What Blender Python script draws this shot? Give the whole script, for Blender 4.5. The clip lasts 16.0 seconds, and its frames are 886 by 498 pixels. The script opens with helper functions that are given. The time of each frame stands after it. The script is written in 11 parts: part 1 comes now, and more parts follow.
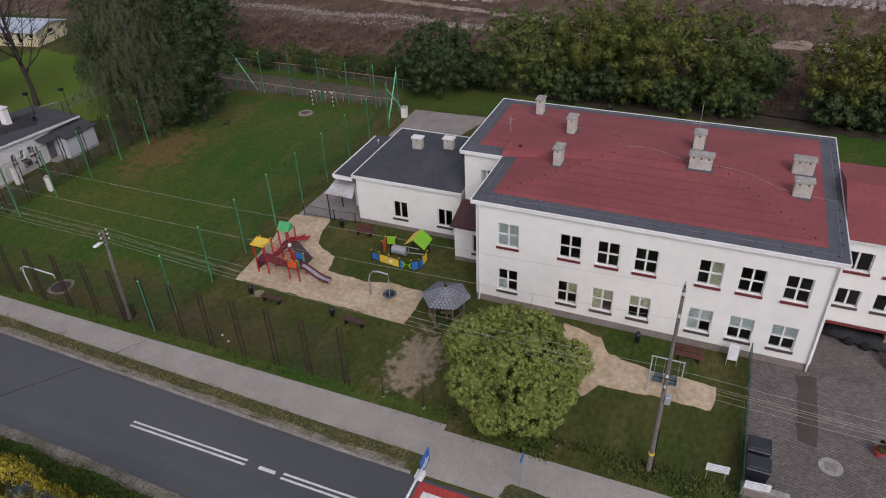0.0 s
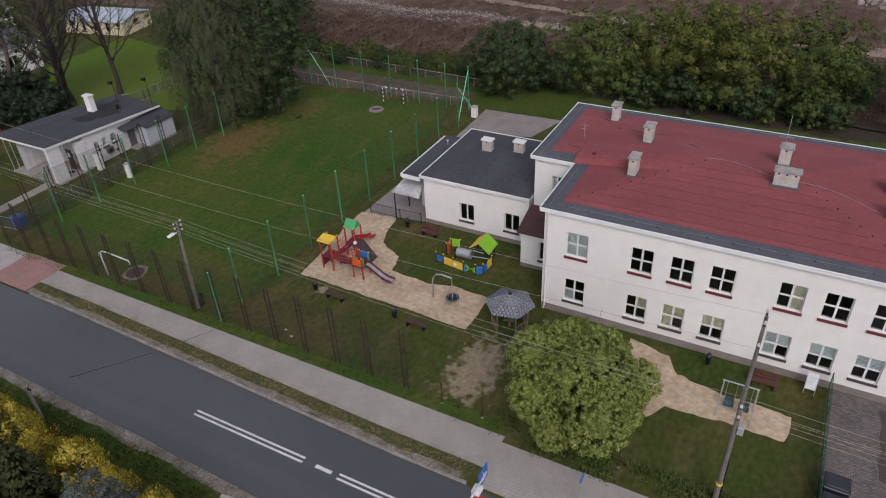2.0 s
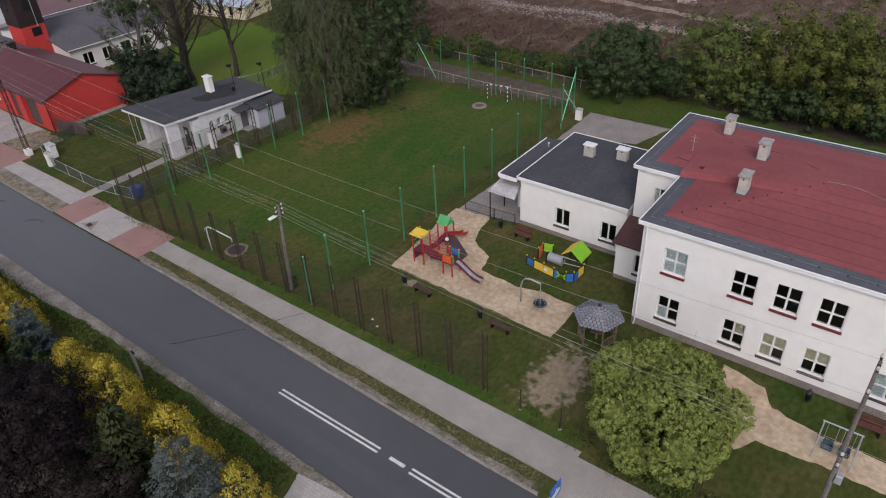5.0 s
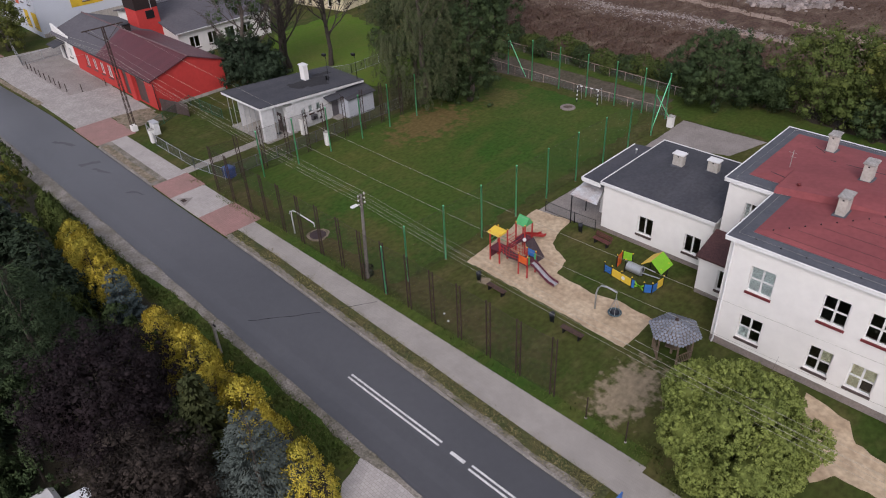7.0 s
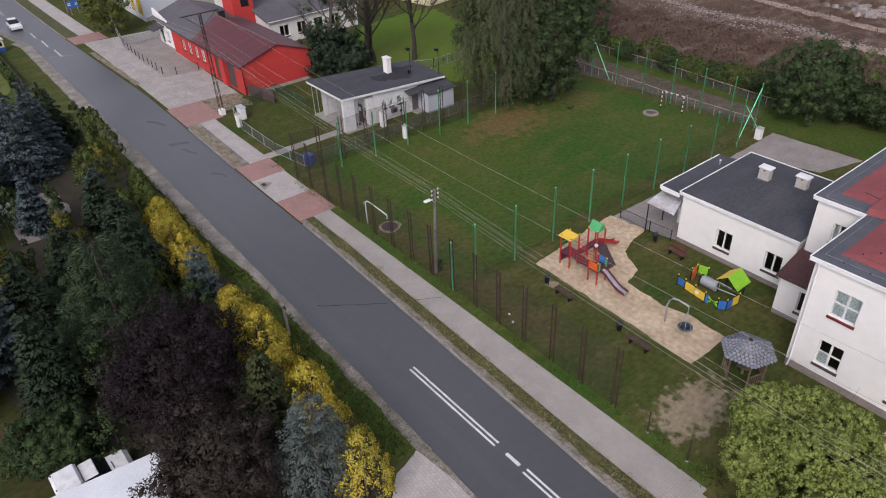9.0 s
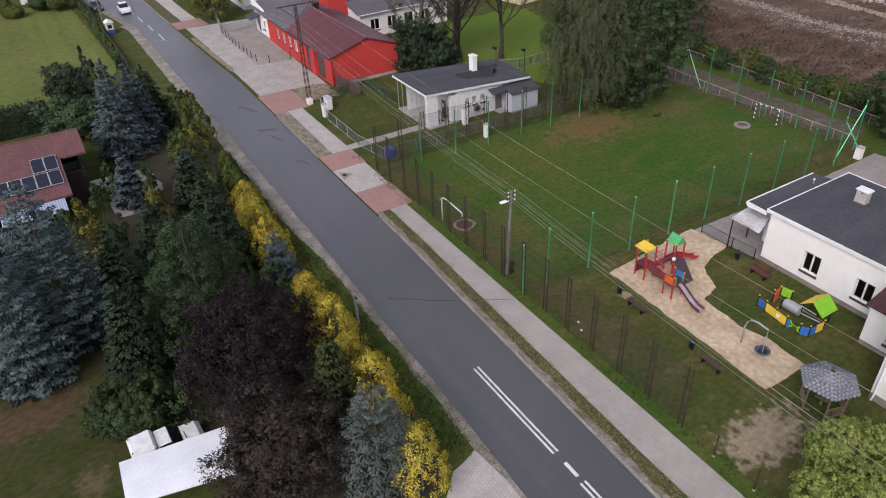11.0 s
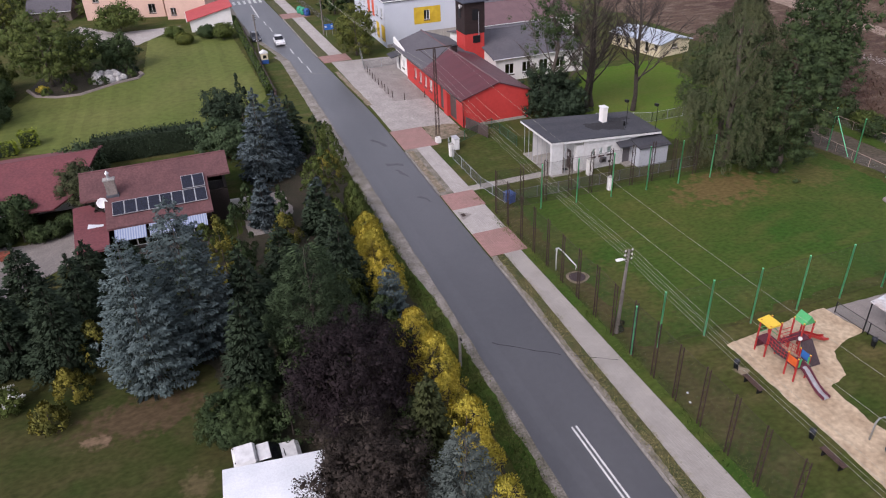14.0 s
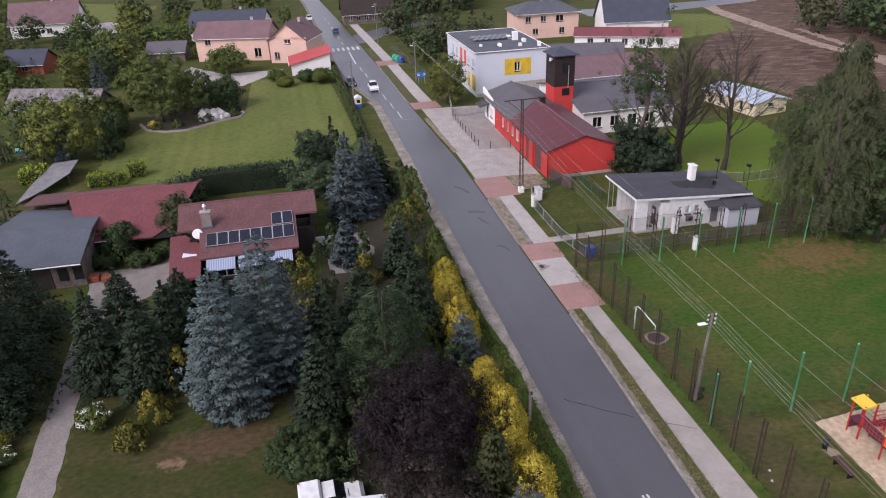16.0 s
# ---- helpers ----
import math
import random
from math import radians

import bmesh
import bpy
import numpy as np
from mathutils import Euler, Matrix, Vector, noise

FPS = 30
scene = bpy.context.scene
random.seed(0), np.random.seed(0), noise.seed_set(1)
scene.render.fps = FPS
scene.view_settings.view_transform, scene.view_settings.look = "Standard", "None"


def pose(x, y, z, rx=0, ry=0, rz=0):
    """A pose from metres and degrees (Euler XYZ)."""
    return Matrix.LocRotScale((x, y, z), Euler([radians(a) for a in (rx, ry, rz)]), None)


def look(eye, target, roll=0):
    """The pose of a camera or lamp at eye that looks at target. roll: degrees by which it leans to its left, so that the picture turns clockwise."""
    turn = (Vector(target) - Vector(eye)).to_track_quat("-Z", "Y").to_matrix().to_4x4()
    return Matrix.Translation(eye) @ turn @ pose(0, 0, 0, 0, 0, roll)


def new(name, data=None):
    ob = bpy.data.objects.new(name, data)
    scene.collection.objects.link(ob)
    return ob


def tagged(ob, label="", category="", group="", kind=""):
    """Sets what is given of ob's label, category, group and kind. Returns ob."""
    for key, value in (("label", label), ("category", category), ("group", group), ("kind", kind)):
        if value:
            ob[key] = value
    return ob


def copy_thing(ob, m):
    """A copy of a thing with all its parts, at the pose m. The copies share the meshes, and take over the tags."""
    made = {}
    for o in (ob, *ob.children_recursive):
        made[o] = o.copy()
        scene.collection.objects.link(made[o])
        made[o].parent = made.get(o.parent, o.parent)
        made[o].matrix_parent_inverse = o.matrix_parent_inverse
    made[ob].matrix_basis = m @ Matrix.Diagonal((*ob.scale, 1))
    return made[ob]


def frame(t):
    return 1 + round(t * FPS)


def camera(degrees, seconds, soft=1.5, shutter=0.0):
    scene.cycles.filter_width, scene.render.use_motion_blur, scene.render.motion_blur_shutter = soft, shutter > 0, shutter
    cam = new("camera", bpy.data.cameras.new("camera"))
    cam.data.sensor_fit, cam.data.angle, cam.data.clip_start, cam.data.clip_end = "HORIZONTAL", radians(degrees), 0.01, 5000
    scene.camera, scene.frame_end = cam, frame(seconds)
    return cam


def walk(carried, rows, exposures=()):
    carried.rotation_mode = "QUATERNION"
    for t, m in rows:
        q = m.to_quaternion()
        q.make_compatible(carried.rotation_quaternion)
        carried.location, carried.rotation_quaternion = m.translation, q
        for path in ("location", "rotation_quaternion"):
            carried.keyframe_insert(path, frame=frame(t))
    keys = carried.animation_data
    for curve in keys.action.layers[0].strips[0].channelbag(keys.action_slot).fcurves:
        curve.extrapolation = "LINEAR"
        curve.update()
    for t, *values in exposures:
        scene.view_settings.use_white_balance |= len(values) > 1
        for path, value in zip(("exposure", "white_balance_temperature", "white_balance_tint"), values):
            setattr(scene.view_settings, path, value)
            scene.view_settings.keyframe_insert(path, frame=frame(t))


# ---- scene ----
cam = camera(64.97, 16.0, soft=1.1)
walk(cam, [
    (0, pose(1.027, -1.043, 31.416, 56.016, 1.965, 22.220)),
    (0.5, pose(0.811, -0.863, 31.478, 55.940, 2.126, 23.577)),
    (1, pose(0.608, -0.687, 31.539, 55.893, 2.228, 25.099)),
    (1.5, pose(0.432, -0.521, 31.597, 55.841, 2.288, 26.419)),
    (2, pose(0.285, -0.368, 31.653, 55.802, 2.379, 27.893)),
    (2.5, pose(0.171, -0.233, 31.706, 55.772, 2.430, 29.206)),
    (3, pose(0.085, -0.120, 31.755, 55.746, 2.482, 30.663)),
    (3.5, pose(0.027, -0.032, 31.798, 55.741, 2.484, 31.975)),
    (4, pose(-0.008, 0.029, 31.838, 55.694, 2.493, 33.347)),
    (6.5, pose(0.041, 0.021, 31.945, 55.765, 2.465, 42.714)),
    (7, pose(0.033, 0.014, 31.960, 55.762, 2.441, 44.506)),
    (7.5, pose(0.017, 0.007, 31.976, 55.772, 2.423, 46.243)),
    (8, pose(0.000, 0.000, 32.000, 55.786, 2.398, 47.973)),
    (8.5, pose(-0.014, -0.007, 32.031, 55.772, 2.352, 49.705)),
    (9, pose(-0.026, -0.011, 32.069, 55.763, 2.315, 51.433)),
    (11.5, pose(-0.088, 0.022, 32.378, 55.925, 2.228, 60.540)),
    (12, pose(-0.096, 0.054, 32.482, 56.188, 2.230, 62.381)),
    (12.5, pose(-0.098, 0.092, 32.600, 56.632, 2.241, 64.225)),
    (13, pose(-0.091, 0.135, 32.727, 57.328, 2.213, 66.106)),
    (13.5, pose(-0.077, 0.174, 32.857, 58.280, 2.193, 67.973)),
    (14, pose(-0.058, 0.204, 32.980, 59.251, 2.176, 69.834)),
    (14.5, pose(-0.037, 0.223, 33.089, 60.221, 2.179, 71.669)),
    (15, pose(-0.015, 0.233, 33.186, 61.206, 2.133, 73.527)),
    (15.5, pose(0.009, 0.237, 33.274, 62.197, 2.060, 75.378)),
    (16, pose(0.034, 0.238, 33.358, 63.198, 2.081, 77.216)),
], exposures=[(0, 0.34, 6380, 19), (4, 0.42, 6380, 19), (6.5, 0.58, 6380, 20), (9, 0.76, 6380, 20), (12, 0.93, 6420, 21), (16, 1.04, 6320, 25)])

# ---- daylight: overcast sky with a wide soft sun from over the road ----
world = bpy.data.worlds.new("overcast_sky")
scene.world = world
world.use_nodes = True
wn, wl = world.node_tree.nodes, world.node_tree.links
sky = wn.new("ShaderNodeTexSky")
sky.sky_type, sky.sun_disc = "NISHITA", False
sky.sun_elevation, sky.sun_rotation = radians(41), radians(145)
soft = wn.new("ShaderNodeHueSaturation")
soft.inputs["Saturation"].default_value = 0.35
wl.new(sky.outputs[0], soft.inputs["Color"])
wl.new(soft.outputs[0], wn["Background"].inputs["Color"])
wn["Background"].inputs["Strength"].default_value = 0.12
sun = new("sun", bpy.data.lights.new("sun", "SUN"))
sun.data.energy, sun.data.angle, sun.data.color = 1.25, radians(28), (1.0, 0.96, 0.91)
sun.matrix_world = look((36, -52, 55), (0, 0, 0))

# ---- materials ----


def mat(name, a, b=None, s1=0.6, s2=9.0, rough=0.85, bump=0.15, bs=25.0, metal=0.0, spec=0.3, rnd=0.0, isl=0.0, var=0.25, leafy=0.0, stripe=None):
    """A surface between colours a and b in large patches, with fine grain, relief and, for repeats, a shift of its own."""
    m = bpy.data.materials.new(name)
    m.use_nodes = True
    n, l = m.node_tree.nodes, m.node_tree.links
    bs_n = n["Principled BSDF"]
    b = b or tuple(c * 0.75 for c in a)
    geo = n.new("ShaderNodeNewGeometry")

    def noise_n(scale, detail=4.0):
        t = n.new("ShaderNodeTexNoise")
        t.inputs["Scale"].default_value, t.inputs["Detail"].default_value = scale, detail
        l.new(geo.outputs["Position"], t.inputs["Vector"])
        return t.outputs["Fac"]

    def ramp(src, lo, hi):
        r = n.new("ShaderNodeMapRange")
        r.inputs["From Min"].default_value, r.inputs["From Max"].default_value = 0.32, 0.68
        r.inputs["To Min"].default_value, r.inputs["To Max"].default_value = lo, hi
        l.new(src, r.inputs["Value"])
        return r.outputs["Result"]

    mix = n.new("ShaderNodeMix")
    mix.data_type = "RGBA"
    l.new(ramp(noise_n(s1), 0, 1), mix.inputs["Factor"])
    mix.inputs[6].default_value, mix.inputs[7].default_value = (*a, 1), (*b, 1)
    hue = n.new("ShaderNodeHueSaturation")
    l.new(mix.outputs[2], hue.inputs["Color"])
    val = ramp(noise_n(s2), 1 - var, 1 + var)

    def add_random(src, amount):
        nonlocal val
        r = n.new("ShaderNodeMapRange")
        r.inputs["To Min"].default_value, r.inputs["To Max"].default_value = 1 - amount, 1 + amount
        l.new(src, r.inputs["Value"])
        mul = n.new("ShaderNodeMath")
        mul.operation = "MULTIPLY"
        l.new(val, mul.inputs[0])
        l.new(r.outputs["Result"], mul.inputs[1])
        val = mul.outputs[0]

    if rnd:
        add_random(n.new("ShaderNodeObjectInfo").outputs["Random"], rnd)
    if isl:
        add_random(geo.outputs["Random Per Island"], isl)
    if stripe:
        # sown rows, boards or roofing strips: axis, width in metres, strength
        axis, width, amount = stripe
        sep = n.new("ShaderNodeSeparateXYZ")
        l.new(geo.outputs["Position"], sep.inputs[0])
        k = n.new("ShaderNodeMath")
        k.operation = "MULTIPLY"
        k.inputs[1].default_value = 1 / width
        l.new(sep.outputs[axis], k.inputs[0])
        fl = n.new("ShaderNodeMath")
        fl.operation = "FLOOR"
        l.new(k.outputs[0], fl.inputs[0])
        wnz = n.new("ShaderNodeTexWhiteNoise")
        wnz.noise_dimensions = "1D"
        l.new(fl.outputs[0], wnz.inputs["W"])
        add_random(wnz.outputs["Value"], amount)
    l.new(val, hue.inputs["Value"])
    l.new(hue.outputs["Color"], bs_n.inputs["Base Color"])
    bs_n.inputs["Roughness"].default_value = rough
    bs_n.inputs["Metallic"].default_value = metal
    bs_n.inputs["Specular IOR Level"].default_value = spec
    if bump:
        bn = n.new("ShaderNodeBump")
        bn.inputs["Strength"].default_value, bn.inputs["Distance"].default_value = bump, 0.05
        l.new(noise_n(bs, 5.0), bn.inputs["Height"])
        l.new(bn.outputs[0], bs_n.inputs["Normal"])
    if leafy:
        tr = n.new("ShaderNodeBsdfTranslucent")
        l.new(hue.outputs["Color"], tr.inputs["Color"])
        ms = n.new("ShaderNodeMixShader")
        ms.inputs[0].default_value = leafy
        l.new(bs_n.outputs[0], ms.inputs[1])
        l.new(tr.outputs[0], ms.inputs[2])
        l.new(ms.outputs[0], n["Material Output"].inputs["Surface"])
    return m


def pavers(name, a, b, joint, w, h, turn=0.0, contrast=0.065):
    """Small paving blocks: each its own shade, darker joints, broad dirt."""
    m = mat(name, a, b, s1=0.5, s2=2.0, rough=0.9, bump=0, var=0.07)
    n, l = m.node_tree.nodes, m.node_tree.links
    geo = n.new("ShaderNodeNewGeometry")
    mp = n.new("ShaderNodeMapping")
    mp.inputs["Rotation"].default_value[2] = turn
    l.new(geo.outputs["Position"], mp.inputs["Vector"])
    br = n.new("ShaderNodeTexBrick")
    br.inputs["Scale"].default_value = 1.0
    br.inputs["Brick Width"].default_value, br.inputs["Row Height"].default_value = w, h
    br.inputs["Mortar Size"].default_value = 0.012
    br.inputs["Color1"].default_value, br.inputs["Color2"].default_value = (*(1 + contrast,) * 3, 1), (*(1 - contrast,) * 3, 1)
    br.inputs["Mortar"].default_value = (*(joint,) * 3, 1)
    l.new(mp.outputs[0], br.inputs["Vector"])
    mul = n.new("ShaderNodeMix")
    mul.data_type, mul.blend_type = "RGBA", "MULTIPLY"
    mul.inputs["Factor"].default_value = 1
    src = n["Principled BSDF"].inputs["Base Color"].links[0].from_socket
    l.new(src, mul.inputs[6])
    l.new(br.outputs["Color"], mul.inputs[7])
    l.new(mul.outputs[2], n["Principled BSDF"].inputs["Base Color"])
    return m


def turf(name, a, b, c, large=0.07, straw=0.5, grain=0.16, bump=0.35, bare=()):
    """Grass: colour a drifting to b over many metres, streaks of dry c, fine blades, and worn spots (x, y, half-widths, colour, strength)."""
    m = bpy.data.materials.new(name)
    m.use_nodes = True
    n, l = m.node_tree.nodes, m.node_tree.links
    p = n["Principled BSDF"]
    geo = n.new("ShaderNodeNewGeometry")

    def field_of(scale, detail, lo, hi, stretch=(1, 1, 1)):
        mp = n.new("ShaderNodeMapping")
        mp.inputs["Scale"].default_value = stretch
        l.new(geo.outputs["Position"], mp.inputs["Vector"])
        t = n.new("ShaderNodeTexNoise")
        t.inputs["Scale"].default_value, t.inputs["Detail"].default_value = scale, detail
        l.new(mp.outputs[0], t.inputs["Vector"])
        r = n.new("ShaderNodeMapRange")
        r.inputs["From Min"].default_value, r.inputs["From Max"].default_value = lo, hi
        l.new(t.outputs["Fac"], r.inputs["Value"])
        return t.outputs["Fac"], r.outputs["Result"]

    def mixed(f, x, y):
        k = n.new("ShaderNodeMix")
        k.data_type = "RGBA"
        l.new(f, k.inputs["Factor"])
        for i, q in ((6, x), (7, y)):
            if isinstance(q, tuple):
                k.inputs[i].default_value = (*q, 1)
            else:
                l.new(q, k.inputs[i])
        return k.outputs[2]

    col = mixed(field_of(large, 5.0, 0.34, 0.66)[1], a, b)
    k = n.new("ShaderNodeMath")
    k.operation = "MULTIPLY"
    k.inputs[1].default_value = straw
    l.new(field_of(0.55, 7.0, 0.48, 0.74, (1.0, 0.45, 1.0))[1], k.inputs[0])
    col = mixed(k.outputs[0], col, c)
    for cx, cy, rx, ry, worn, amount in bare:
        mp = n.new("ShaderNodeMapping")
        mp.inputs["Scale"].default_value = (1 / rx, 1 / ry, 0)
        mp.inputs["Location"].default_value = (-cx / rx, -cy / ry, 0)
        l.new(geo.outputs["Position"], mp.inputs["Vector"])
        ln = n.new("ShaderNodeVectorMath")
        ln.operation = "LENGTH"
        l.new(mp.outputs[0], ln.inputs[0])
        add = n.new("ShaderNodeMath")
        add.operation = "MULTIPLY_ADD"
        l.new(field_of(min(1.6, 4.5 / min(rx, ry)), 9.0, 0, 1)[0], add.inputs[0])
        add.inputs[1].default_value = 2.0
        l.new(ln.outputs["Value"], add.inputs[2])
        r = n.new("ShaderNodeMapRange")
        r.inputs["From Min"].default_value, r.inputs["From Max"].default_value = 1.45, 1.85
        r.inputs["To Min"].default_value, r.inputs["To Max"].default_value = amount, 0.0
        l.new(add.outputs[0], r.inputs["Value"])
        col = mixed(r.outputs["Result"], col, worn)
    hue = n.new("ShaderNodeHueSaturation")
    l.new(col, hue.inputs["Color"])
    fine, _ = field_of(3.2, 9.0, 0, 1, (1.0, 0.6, 1.0))
    r = n.new("ShaderNodeMapRange")
    r.inputs["From Min"].default_value, r.inputs["From Max"].default_value = 0.3, 0.7
    r.inputs["To Min"].default_value, r.inputs["To Max"].default_value = 1 - grain, 1 + grain
    l.new(fine, r.inputs["Value"])
    l.new(r.outputs["Result"], hue.inputs["Value"])
    l.new(hue.outputs["Color"], p.inputs["Base Color"])
    p.inputs["Roughness"].default_value, p.inputs["Specular IOR Level"].default_value = 0.9, 0.08
    bn = n.new("ShaderNodeBump")
    bn.inputs["Strength"].default_value, bn.inputs["Distance"].default_value = bump, 0.04
    l.new(field_of(22.0, 4.0, 0, 1)[0], bn.inputs["Height"])
    l.new(bn.outputs[0], p.inputs["Normal"])
    return m


def glass(name, tint=(0.9, 0.95, 0.95)):
    m = bpy.data.materials.new(name)
    m.use_nodes = True
    p = m.node_tree.nodes["Principled BSDF"]
    p.inputs["Base Color"].default_value = (*tint, 1)
    p.inputs["Roughness"].default_value, p.inputs["Transmission Weight"].default_value = 0.03, 1.0
    p.inputs["IOR"].default_value = 1.45
    return m


def netting(name, colour, through_it):
    m = bpy.data.materials.new(name)
    m.use_nodes = True
    n, l = m.node_tree.nodes, m.node_tree.links
    n["Principled BSDF"].inputs["Base Color"].default_value = (*colour, 1)
    n["Principled BSDF"].inputs["Roughness"].default_value = 0.9
    tr, ms = n.new("ShaderNodeBsdfTransparent"), n.new("ShaderNodeMixShader")
    ms.inputs[0].default_value = through_it
    l.new(n["Principled BSDF"].outputs[0], ms.inputs[1])
    l.new(tr.outputs[0], ms.inputs[2])
    l.new(ms.outputs[0], n["Material Output"].inputs["Surface"])
    return m


